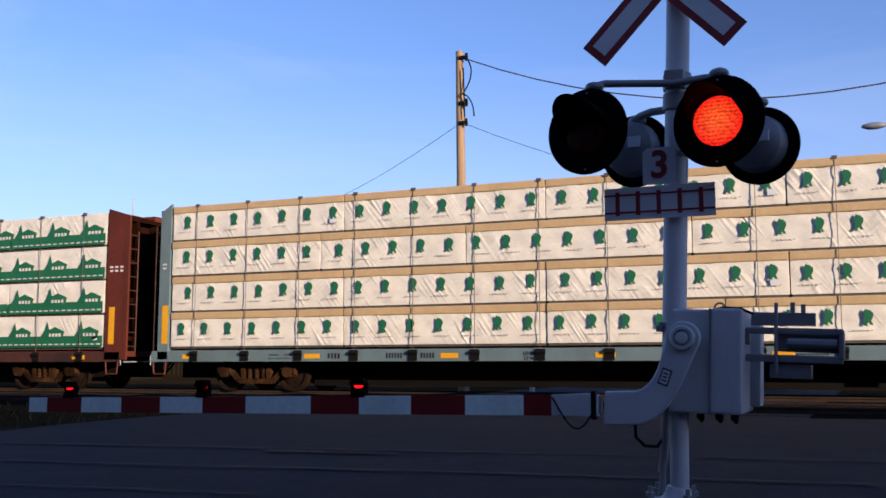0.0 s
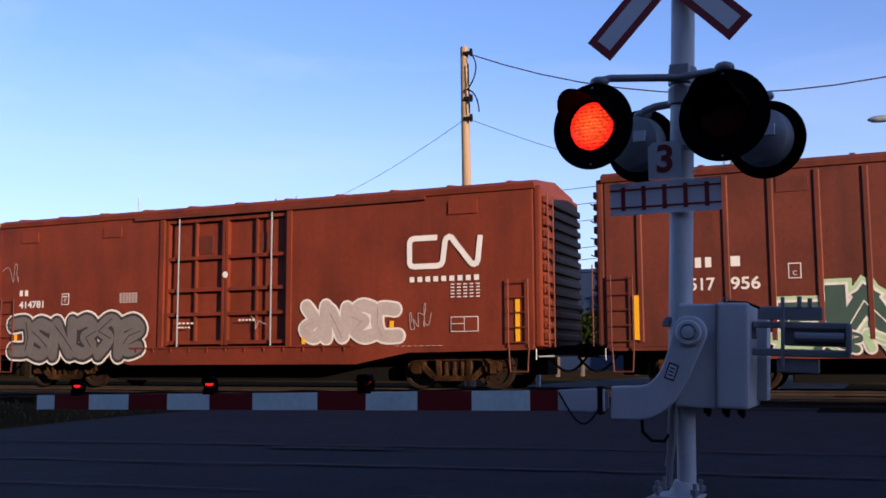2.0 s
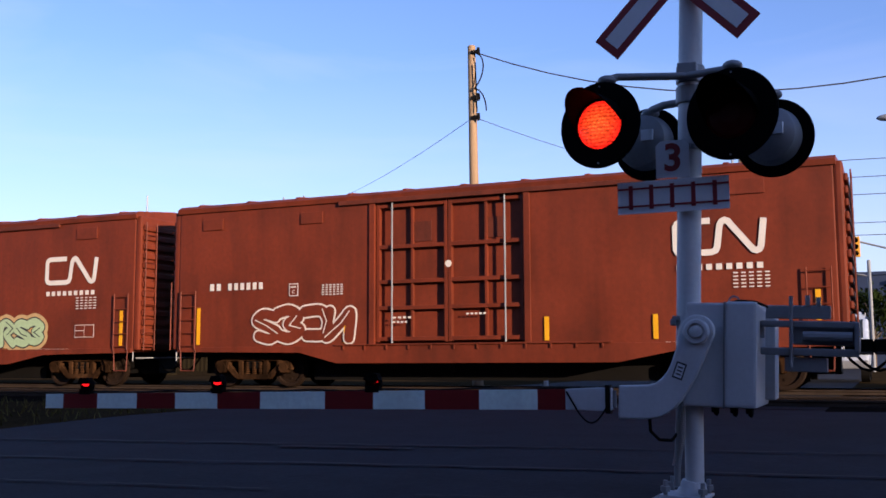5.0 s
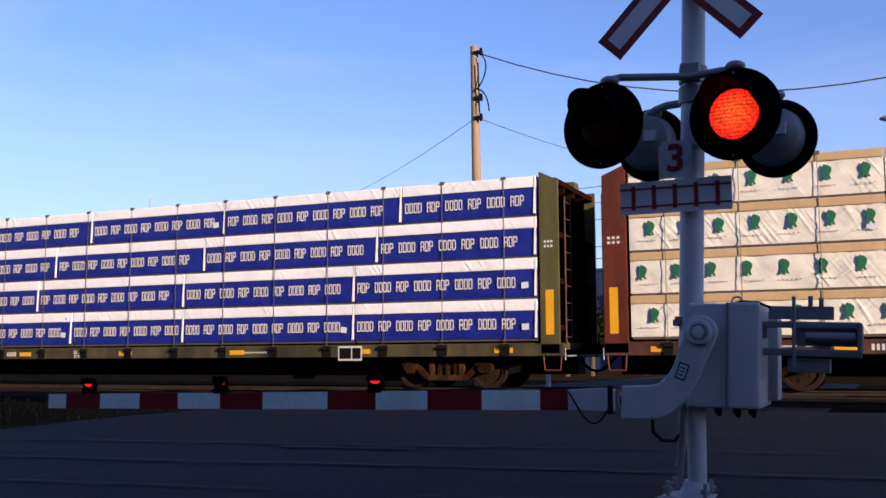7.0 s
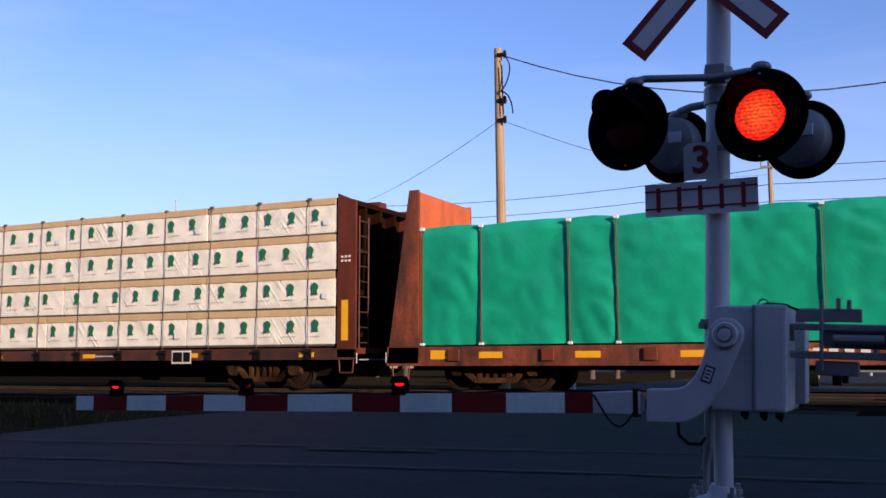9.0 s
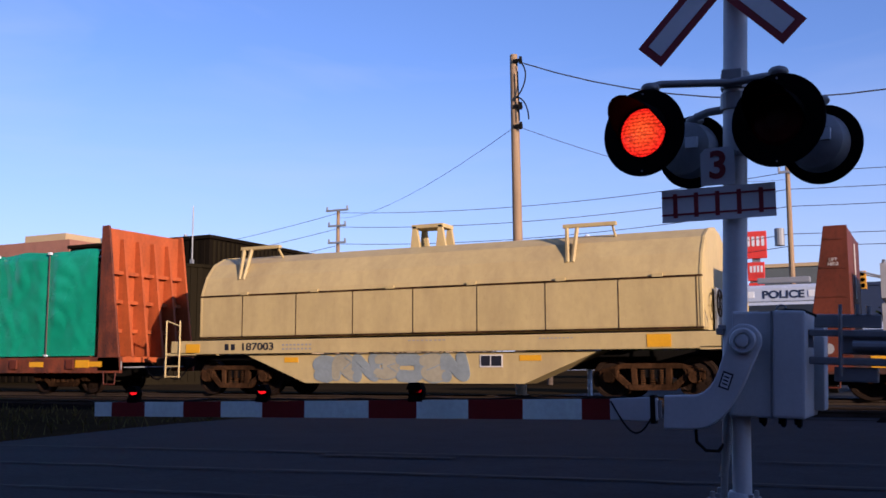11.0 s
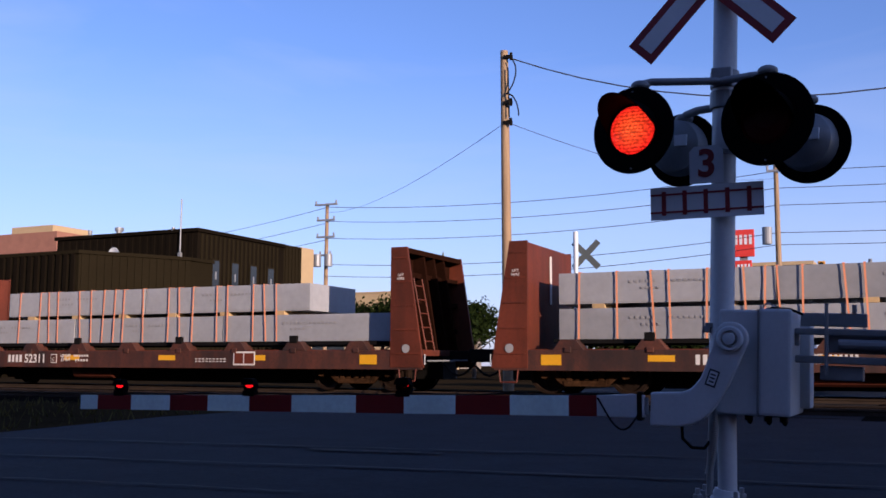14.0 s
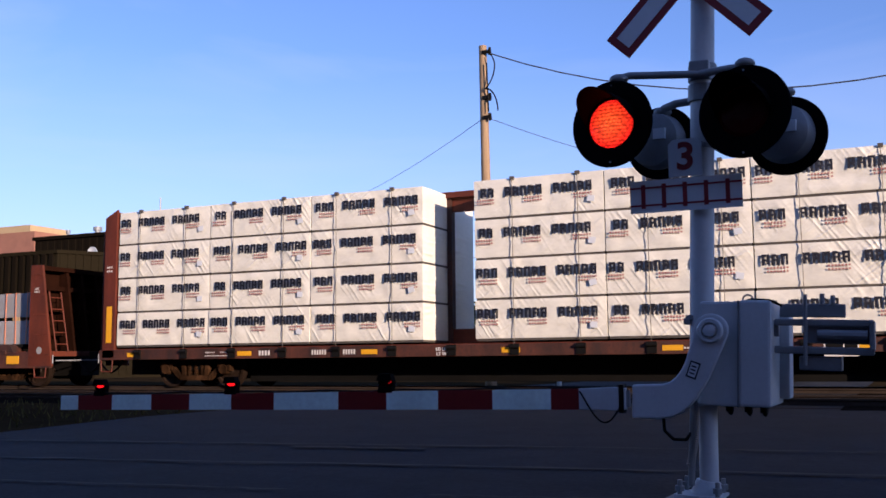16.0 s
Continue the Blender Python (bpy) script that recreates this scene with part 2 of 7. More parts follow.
SIGNRED = mat("sign_red", (0.20, 0.006, 0.012), 0.45, var=0.08, bump=0)
ARMRED = mat("arm_red", (0.17, 0.005, 0.007), 0.4, var=0.12, bump=0)
ARMWHITE = mat("arm_white", (0.70, 0.86, 0.80), 0.4, var=0.16, scale=3, bump=0, dirt=0.35, dirt_col=(0.35, 0.42, 0.38))
LENS_DARK = mat("unlit_red_lens", (0.035, 0.002, 0.002), 0.35, var=0.2, bump=0)
POLEWOOD = mat("pole_wood", (0.2584, 0.1748, 0.0988), 0.85, var=0.3, scale=2, fine=25, stretch=(6, 6, 0.4), bump=0.4)
WIRE = mat("wire", (0.03, 0.03, 0.035), 0.6, var=0.1, bump=0)
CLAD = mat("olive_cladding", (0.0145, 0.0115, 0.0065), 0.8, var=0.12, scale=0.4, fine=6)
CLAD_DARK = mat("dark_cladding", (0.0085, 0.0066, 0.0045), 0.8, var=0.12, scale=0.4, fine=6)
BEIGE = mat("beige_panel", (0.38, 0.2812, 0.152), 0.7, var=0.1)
BRICK = mat("red_brick", (0.2508, 0.114, 0.076), 0.85, var=0.2, scale=1, fine=18)
STONE = mat("grey_stone", (0.19, 0.1672, 0.1444), 0.85, var=0.2)
COPPER = mat("green_copper_roof", (0.0912, 0.1216, 0.1064), 0.6)
DARKGLASS = mat("dark_glass", (0.02, 0.025, 0.03), 0.1, var=0.05, bump=0)
VANWHITE = mat("white_car_paint", (0.36, 0.42, 0.52), 0.25, var=0.04, bump=0)
SIGNPANEL = mat("red_sign_panel", (0.57, 0.038, 0.0228), 0.4, var=0.05, bump=0)
BLUEBLD = mat("blue_cladding", (0.006, 0.018, 0.055), 0.6, var=0.1)
GREYBLD = mat("grey_green_cladding", (0.076, 0.0912, 0.0912), 0.6, var=0.1)
SIGNAL_YELLOW = mat("signal_yellow", (0.57, 0.2736, 0.0152), 0.5, var=0.1, bump=0)
LEAF = mat("leaves", (0.011, 0.018, 0.005), 0.7, var=0.3, island=0.45, bump=0)
BARK = mat("bark", (0.0684, 0.0494, 0.0342), 0.9)
CONCRETE = mat("concrete", (0.228, 0.2204, 0.2052), 0.85, var=0.15)
GLOW = mat("lit_red_lens", (0.30, 0.01, 0.004), 0.4, var=0.25, scale=30, fine=60, bump=0, emit=0.78)
_gn = GLOW.node_tree
_wave = _gn.nodes.new("ShaderNodeTexWave")
_wave.bands_direction = "Z"
_wave.inputs["Scale"].default_value, _wave.inputs["Distortion"].default_value, _wave.inputs["Detail Scale"].default_value = 14.0, 1.5, 3.0
_tc = _gn.nodes.new("ShaderNodeTexCoord")
_gn.links.new(_tc.outputs["Object"], _wave.inputs["Vector"])
_mr = _gn.nodes.new("ShaderNodeMapRange")
_mr.inputs["To Min"].default_value, _mr.inputs["To Max"].default_value = 0.6, 1.15
_gn.links.new(_wave.outputs["Fac"], _mr.inputs[0])
# a grid of small diodes, some brighter
_cell = _gn.nodes.new("ShaderNodeTexVoronoi")
_cell.inputs["Scale"].default_value = 62.0
_gn.links.new(_tc.outputs["Object"], _cell.inputs["Vector"])
_cm = _gn.nodes.new("ShaderNodeMapRange")
_cm.inputs["From Max"].default_value = 0.75
_cm.inputs["To Min"].default_value, _cm.inputs["To Max"].default_value = 1.45, 0.5
_gn.links.new(_cell.outputs["Distance"], _cm.inputs[0])
_both = _gn.nodes.new("ShaderNodeMath")
_both.operation = "MULTIPLY"
_gn.links.new(_mr.outputs[0], _both.inputs[0])
_gn.links.new(_cm.outputs[0], _both.inputs[1])
_gn.links.new(_both.outputs[0], _gn.nodes["Principled BSDF"].inputs["Emission Strength"])
_len = _gn.nodes.new("ShaderNodeVectorMath")
_len.operation = "LENGTH"
_gn.links.new(_tc.outputs["Object"], _len.inputs[0])
_rim = _gn.nodes.new("ShaderNodeMapRange")
_rim.inputs["From Min"].default_value, _rim.inputs["From Max"].default_value = 0.02, 0.15
_gn.links.new(_len.outputs["Value"], _rim.inputs[0])
_hue = _gn.nodes.new("ShaderNodeMix")
_hue.data_type = "RGBA"
_hue.inputs["A"].default_value, _hue.inputs["B"].default_value = (1.0, 0.10, 0.016, 1), (0.85, 0.012, 0.006, 1)
_gn.links.new(_rim.outputs[0], _hue.inputs["Factor"])
_gn.links.new(_hue.outputs["Result"], _gn.nodes["Principled BSDF"].inputs["Emission Color"])
ARMGLOW = mat("lit_arm_lamp", (1.0, 0.012, 0.012), 0.4, var=0.1, bump=0, emit=0.72)
for _m in (OXIDE, OXIDE_DARK, FLATBROWN, ORANGE, OLIVE, CREAM, BLUEGREY, MASTPAINT, GALV):
    _m.node_tree.nodes["Principled BSDF"].inputs["Specular IOR Level"].default_value = 0.22
for _m in (BLACKPAINT,):
    _m.node_tree.nodes["Principled BSDF"].inputs["Specular IOR Level"].default_value = 0.04
for _m in (BALLAST, TIE, SAND, TRUCK, SHADE_STEEL, CLAD, CLAD_DARK, LEAF, GRASS):
    _m.node_tree.nodes["Principled BSDF"].inputs["Specular IOR Level"].default_value = 0.0
for _m in (WHEEL, RAILSTEEL, BLACKSTEEL, LENS_DARK, TAR, ASPHALT):
    _m.node_tree.nodes["Principled BSDF"].inputs["Specular IOR Level"].default_value = 0.12


# ---- mesh helpers ----
def box(bm, x0, x1, y0, y1, z0, z1):
    v = [bm.verts.new((x, y, z)) for z in (z0, z1) for y in (y0, y1) for x in (x0, x1)]
    for f in ((0, 2, 3, 1), (4, 5, 7, 6), (0, 1, 5, 4), (2, 6, 7, 3), (0, 4, 6, 2), (1, 3, 7, 5)):
        bm.faces.new([v[i] for i in f])


def tube(bm, p0, p1, r0, r1=None, seg=12, caps=True):
    r1 = r0 if r1 is None else r1
    p0, p1 = Vector(p0), Vector(p1)
    d = (p1 - p0).normalized()
    a = d.orthogonal().normalized()
    b = d.cross(a)
    rings = []
    for p, r in ((p0, r0), (p1, r1)):
        rings.append([bm.verts.new(p + (a * math.cos(2 * math.pi * i / seg) + b * math.sin(2 * math.pi * i / seg)) * r) for i in range(seg)])
    for i in range(seg):
        j = (i + 1) % seg
        bm.faces.new((rings[0][i], rings[0][j], rings[1][j], rings[1][i]))
    if caps:
        bm.faces.new(list(reversed(rings[0])))
        bm.faces.new(rings[1])


def prism(bm, pts, lo, hi, axis="y"):
    """A flat outline (two of the axes), drawn out along the third."""
    def put(p, d):
        return {"y": (p[0], d, p[1]), "x": (d, p[0], p[1]), "z": (p[0], p[1], d)}[axis]
    a = [bm.verts.new(put(p, lo)) for p in pts]
    b = [bm.verts.new(put(p, hi)) for p in pts]
    n = len(pts)
    bm.faces.new(list(reversed(a)))
    bm.faces.new(b)
    for i in range(n):
        j = (i + 1) % n
        bm.faces.new((a[i], a[j], b[j], b[i]))


def band(bm, path, width, lo, hi):
    """A stroke of even width along a path in the x-z plane."""
    p = [Vector(q) for q in path]
    left, right = [], []
    for i, q in enumerate(p):
        a = (q - p[i - 1]).normalized() if i else (p[1] - q).normalized()
        b = (p[i + 1] - q).normalized() if i < len(p) - 1 else a
        n = Vector((-(a + b).y, (a + b).x))
        n = n.normalized() if n.length > 1e-4 else Vector((-a.y, a.x))
        k = width / 2 / max(0.45, n.dot(Vector((-a.y, a.x))))
        left.append(q + n * k)
        right.append(q - n * k)
    rows = [[bm.verts.new((v.x, d, v.y)) for v in side] for side in (left, right) for d in (lo, hi)]
    for i in range(len(p) - 1):
        for r, s in ((0, 2), (3, 1), (1, 0), (2, 3)):
            bm.faces.new((rows[r][i], rows[s][i], rows[s][i + 1], rows[r][i + 1]))
    for i in (0, -1):
        bm.faces.new((rows[0][i], rows[1][i], rows[3][i], rows[2][i]))


def sweep(bm, pts, r, seg=6):
    """A round cable through the points, one unbroken skin."""
    pts = [Vector(p) for p in pts]
    rings = []
    for i, p in enumerate(pts):
        d = (pts[min(i + 1, len(pts) - 1)] - pts[max(i - 1, 0)]).normalized()
        a = d.cross(Vector((0.31, 0.95, 0.05))).normalized()
        b = d.cross(a)
        rings.append([bm.verts.new(p + (a * math.cos(2 * math.pi * k / seg) + b * math.sin(2 * math.pi * k / seg)) * r) for k in range(seg)])
    for q, s in zip(rings, rings[1:]):
        for k in range(seg):
            bm.faces.new((q[k], q[(k + 1) % seg], s[(k + 1) % seg], s[k]))


def finish(name, bm, material, bevel=0.0, smooth=False):
    bmesh.ops.recalc_face_normals(bm, faces=bm.faces)
    if bevel:
        bmesh.ops.bevel(bm, geom=[e for e in bm.edges if e.is_manifold and e.calc_face_angle(0) > 0.6], offset=bevel, segments=2, affect="EDGES", profile=0.6)
    me = bpy.data.meshes.new(name)
    bm.to_mesh(me)
    bm.free()
    me.materials.append(material)
    if smooth:
        me.polygons.foreach_set("use_smooth", [True] * len(me.polygons))
        me.set_sharp_from_angle(angle=radians(38))
    return me


def part(name, bm, material, parent, label="", bevel=0.0, smooth=False):
    ob = new(name, finish(name, bm, material, bevel, smooth))
    ob.parent = parent
    return tagged(ob, label)


def solo(name, bm, material, label, category, kind="", group="", bevel=0.0, smooth=False):
    return tagged(new(name, finish(name, bm, material, bevel, smooth)), label, category, group, kind)


def boxes(name, items, material, parent, label="", bevel=0.0):
    bm = bmesh.new()
    for it in items:
        box(bm, *it)
    return part(name, bm, material, parent, label, bevel)


def each(name, items, material, parent, label="", bevel=0.0):
    for item in items:
        boxes(name, [item], material, parent, label, bevel)


def empty(name, label, category, group="", m=None):
    ob = new(name)
    if m is not None:
        ob.matrix_basis = m
    return tagged(ob, label, category, group)


def words(name, text, size, material, parent, m, label="", bold=0.0, squeeze=1.0):
    """Lettering in the built-in font, turned into a flat mesh; m stands it up."""
    cu = bpy.data.curves.new(name, "FONT")
    cu.body, cu.size, cu.align_x, cu.align_y, cu.extrude, cu.offset = text, size, "CENTER", "CENTER", 0.002, bold
    tmp = new(name, cu)
    me = bpy.data.meshes.new_from_object(tmp.evaluated_get(bpy.context.evaluated_depsgraph_get()))
    bpy.data.objects.remove(tmp)
    me.materials.clear()
    me.materials.append(material)
    me.transform(m @ pose(0, 0, 0, 90) @ Matrix.Diagonal((squeeze, 1, 1, 1)))
    ob = new(name, me)
    ob.parent = parent
    return tagged(ob, label)


# ---- ground ----
def ground_z(y):
    knots = ((-60, -0.40), (0, -0.34), (6.2, -0.225), (11, -0.13), (18, -0.10), (26, -0.10), (40, -0.15), (3000, -0.3))
    for (a, za), (b, zb) in zip(knots, knots[1:]):
        if y <= b:
            return za + (zb - za) * max(0, (y - a)) / (b - a)
    return -0.3


def sheet(name, xs, ys, lift, material, label, category, wobble=0.0, flat=False):
    bm = bmesh.new()
    grid = [[bm.verts.new((x, y, (ground_z(y)) + lift + (wobble * noise.noise((x * 0.7, y * 0.7, 3)) if not flat else 0))) for x in xs] for y in ys]
    for a, b in zip(grid, grid[1:]):
        for i in range(len(xs) - 1):
            bm.faces.new((a[i], a[i + 1], b[i + 1], b[i]))
    return solo(name, bm, material, label, category, kind="structure", smooth=True)


NEAR = [-3000, -400, -120, -60] + [-40 + i * 1.5 for i in range(54)] + [60, 120, 400, 3000]
sheet("ground", NEAR, [-1500, -200, -60, -20] + [-10 + i * 1.2 for i in range(42)] + [60, 120, 400, 3000], -0.03, SAND, "dry sandy ground with sparse grass beside the tracks", "ground", 0.03)
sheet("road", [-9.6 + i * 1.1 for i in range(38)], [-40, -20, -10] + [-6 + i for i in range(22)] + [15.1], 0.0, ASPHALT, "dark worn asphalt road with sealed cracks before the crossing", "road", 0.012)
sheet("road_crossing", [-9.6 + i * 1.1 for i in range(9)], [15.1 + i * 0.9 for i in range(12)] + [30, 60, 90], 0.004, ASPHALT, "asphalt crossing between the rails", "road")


def crack(x0, y0, x1, y1, width, seed):
    rng = random.Random(seed)
    bm = bmesh.new()
    n = 26
    rows = []
    for i in range(n + 1):
        f = i / n
        x, y = x0 + (x1 - x0) * f, y0 + (y1 - y0) * f + rng.uniform(-0.03, 0.03)
        w = width * rng.uniform(0.4, 1.2)
        rows.append([bm.verts.new((x, y - w / 2, ground_z(y) + 0.016)), bm.verts.new((x, y + w / 2, ground_z(y) + 0.016))])
    for a, b in zip(rows, rows[1:]):
        bm.faces.new((a[0], b[0], b[1], a[1]))
    solo("crack_sealing", bm, TAR, "black tar line sealing a crack in the asphalt", "tar line", kind="structure")


for i, c in enumerate(((-9.4, 7.55, -2.9, 8.55, 0.075), (-2.9, 8.55, 3.5, 9.2, 0.06), (-8.4, 6.3, -2.4, 7.15, 0.07), (-2.4, 7.15, 3, 7.7, 0.08),
                       (-6.9, 5.2, -3.7, 5.6, 0.05), (-2.7, 5.65, -1.2, 5.95, 0.05), (-5.2, 7.95, -3.9, 8.1, 0.14))):
    crack(*c, i)


def track(centre, name):
    tr = empty(name, "steel rails on wooden ties in ballast", "railway track")
    tr["kind"] = "structure"
    for y in (centre - 0.7535, centre + 0.7535):
        bm = bmesh.new()
        prism(bm, [(y - 0.07, -0.16), (y + 0.07, -0.16), (y + 0.012, -0.13), (y + 0.012, -0.045), (y + 0.036, -0.03), (y + 0.036, 0), (y - 0.036, 0), (y - 0.036, -0.03), (y - 0.012, -0.045), (y - 0.012, -0.13)], -300, 300, "x")
        part("rail", bm, RAILSTEEL, tr)
    tie = bmesh.new()
    box(tie, -0.11, 0.11, centre - 1.28, centre + 1.28, -0.26, -0.085)
    me = finish("tie", tie, TIE, 0.01)
    for i in range(140):
        x = -75 + i * 0.55
        if -9.9 < x < -0.7:
            continue
        ob = new("tie", me)
        ob.parent = tr
        ob.location = (x, 0, 0)


bm = bmesh.new()
for x0, x1 in ((-400, -9.6), (-0.8, 400)):
    prism(bm, [(14.2, -0.2), (14.7, -0.10), (18.4, -0.10), (18.9, -0.13), (19.6, -0.09), (23.7, -0.09), (24.5, -0.2)], x0, x1, "x")
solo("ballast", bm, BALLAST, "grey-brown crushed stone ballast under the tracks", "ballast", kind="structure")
track(21.65, "track_main")
track(16.6, "track_siding")


def tufts():
    rng = random.Random(4)
    bm = bmesh.new()
    for _ in range(2600):
        x, y = rng.uniform(-24, -9.7), rng.uniform(6.5, 14)
        if rng.random() > 0.35 + 0.65 * noise.noise((x * 0.8, y * 0.8, 1)) + 0.2:
            continue
        z, h, a = ground_z(y) - 0.02, rng.uniform(0.06, 0.2), rng.uniform(0, 6.28)
        dx, dy = math.cos(a) * 0.012, math.sin(a) * 0.012
        lx, ly = rng.uniform(-0.09, 0.09), rng.uniform(-0.09, 0.09)
        bm.faces.new([bm.verts.new(p) for p in ((x - dx, y - dy, z), (x + dx, y + dy, z), (x + lx, y + ly, z + h))])
    solo("dry_grass", bm, GRASS, "dry yellow grass tufts beside the road", "grass", kind="stuff")


tufts()


# ---- crossing signal mast ----
LEAN = 2.2
MAST = pose(-1.138, 6.2, -0.155, 0, LEAN, 0)


def ring_points(cx, cz, r, n=32, a0=0, a1=360):
    return [(cx + r * math.cos(radians(a0 + (a1 - a0) * i / n)), cz + r * math.sin(radians(a0 + (a1 - a0) * i / n))) for i in range(n)]


def lathe(bm, profile, m, seg=32):
    """A profile of (radius, depth) turned about the local y axis."""
    rings = []
    for r, d in profile:
        if r == 0:
            rings.append([bm.verts.new(m @ Vector((0, d, 0)))])
        else:
            rings.append([bm.verts.new(m @ Vector((r * math.cos(2 * math.pi * i / seg), d, r * math.sin(2 * math.pi * i / seg)))) for i in range(seg)])
    for a, b in zip(rings, rings[1:]):
        for i in range(seg):
            j = (i + 1) % seg
            f = [a[i % len(a)], a[j % len(a)], b[j % len(b)], b[i % len(b)]]
            f = list(dict.fromkeys(f))
            if len(f) > 2:
                bm.faces.new(f)


signal = empty("crossing_signal", "grey crossing signal mast with crossbuck and red flashing lamps", "crossing signal", m=MAST)
bm = bmesh.new()
tube(bm, (0, 0, 0.47), (0, 0, 3.75), 0.073, 0.073, 28)
tube(bm, (0.045, 0, 0.0), (0.035, 0, 0.48), 0.056, 0.056, 24)
part("mast", bm, MASTPAINT, signal, "grey painted aluminium mast", smooth=True)
bm = bmesh.new()
box(bm, -0.14, 0.14, -0.14, 0.14, -0.075, -0.05)
tube(bm, (0.03, 0, -0.05), (0.04, 0, 0.03), 0.095, 0.07, 24)
part("base_flange", bm, MASTPAINT, signal)
for sx in (-1, 1):
    for sy in (-1, 1):
        bm = bmesh.new()
        tube(bm, (sx * 0.11, sy * 0.11, -0.05), (sx * 0.11, sy * 0.11, 0.035), 0.014, seg=8)
        tube(bm, (sx * 0.11, sy * 0.11, -0.03), (sx * 0.11, sy * 0.11, 0.0), 0.03, seg=6)
        part("bolt", bm, GALV, signal)
bm = bmesh.new()
box(bm, -0.2, 0.2, -0.2, 0.2, -0.5, -0.075)
solo("signal_foundation", bm, CONCRETE, "low concrete block under the signal mast", "foundation", bevel=0.02).matrix_basis = MAST
bm = bmesh.new()
for k in range(46):
    z = 0.12 + k * 0.0125
    tube(bm, (-0.055 + 0.03 * math.sin(k * 0.08), -0.06, z), (-0.055 + 0.03 * math.sin(k * 0.08), -0.06, z + 0.0085), 0.024, seg=10)
tube(bm, (-0.05, -0.06, 0.0), (-0.035, -0.06, 0.7), 0.02, seg=10)
part("conduit", bm, GALV, signal, "ribbed grey flexible conduit")


def plate_outline(cx, cz, w, h, turn=0.0, cut=0.0):
    pts = [(-w / 2, -h / 2), (w / 2, -h / 2), (w / 2, h / 2 - cut), (w / 2 - cut, h / 2), (-w / 2 + cut, h / 2), (-w / 2, h / 2 - cut)]
    if not cut:
        pts = [pts[0], pts[1], pts[3], pts[4]]
    c, s = math.cos(radians(turn)), math.sin(radians(turn))
    return [(cx + x * c - z * s, cz + x * s + z * c) for x, z in pts]


# track plate and number plate
bm = bmesh.new()
prism(bm, plate_outline(-0.085, 1.757, 0.68, 0.203, LEAN), -0.106, -0.10)
track_plate = part("track_plate", bm, SIGNWHITE, signal, "white plate with a red track symbol")
bm = bmesh.new()
for dz in (0.055, -0.055):
    prism(bm, plate_outline(-0.085 - dz * 0.04, 1.757 + dz, 0.68, 0.012, LEAN), -0.109, -0.105)
for k in range(5):
    prism(bm, plate_outline(-0.085 + (k - 2) * 0.128, 1.757 + (k - 2) * 0.005, 0.026, 0.15, LEAN), -0.111, -0.105)
part("track_symbol", bm, SIGNRED, track_plate)
bm = bmesh.new()
prism(bm, plate_outline(-0.086, 1.984, 0.205, 0.232, LEAN, 0.03), -0.106, -0.10)
number_plate = part("number_plate", bm, SIGNWHITE, signal, "white plate with the number 3")
words("number", "3", 0.235, SIGNRED, number_plate, pose(-0.084, -0.109, 1.984), bold=0.006)
for z in (1.70, 1.80, 2.05):
    bm = bmesh.new()
    tube(bm, (0, 0, z), (0, 0, z + 0.03), 0.082, seg=20)
    box(bm, -0.11, 0.02, -0.10, -0.05, z, z + 0.03)
    part("clamp", bm, GALV, signal)

# crossbuck
crossbuck = boxes("crossbuck_bracket", [(-0.12, 0.08, -0.10, -0.02, 3.1, 3.3)], GALV, signal)
for k, turn in enumerate((48.5 + LEAN * 0, -43.5)):
    y = -0.118 - 0.012 * k
    bm = bmesh.new()
    prism(bm, plate_outline(-0.076, 3.195, (1.31, 1.23)[k], 0.197, turn), y, y + 0.006)
    blade = part("crossbuck_blade", bm, SIGNRED, signal, "white blade with a dark red border")
    bm = bmesh.new()
    prism(bm, plate_outline(-0.076, 3.195, (1.21, 1.13)[k], 0.105, turn), y - 0.003, y + 0.002)
    part("blade_face", bm, SIGNWHITE, blade)

# lamps
LAMPS = []


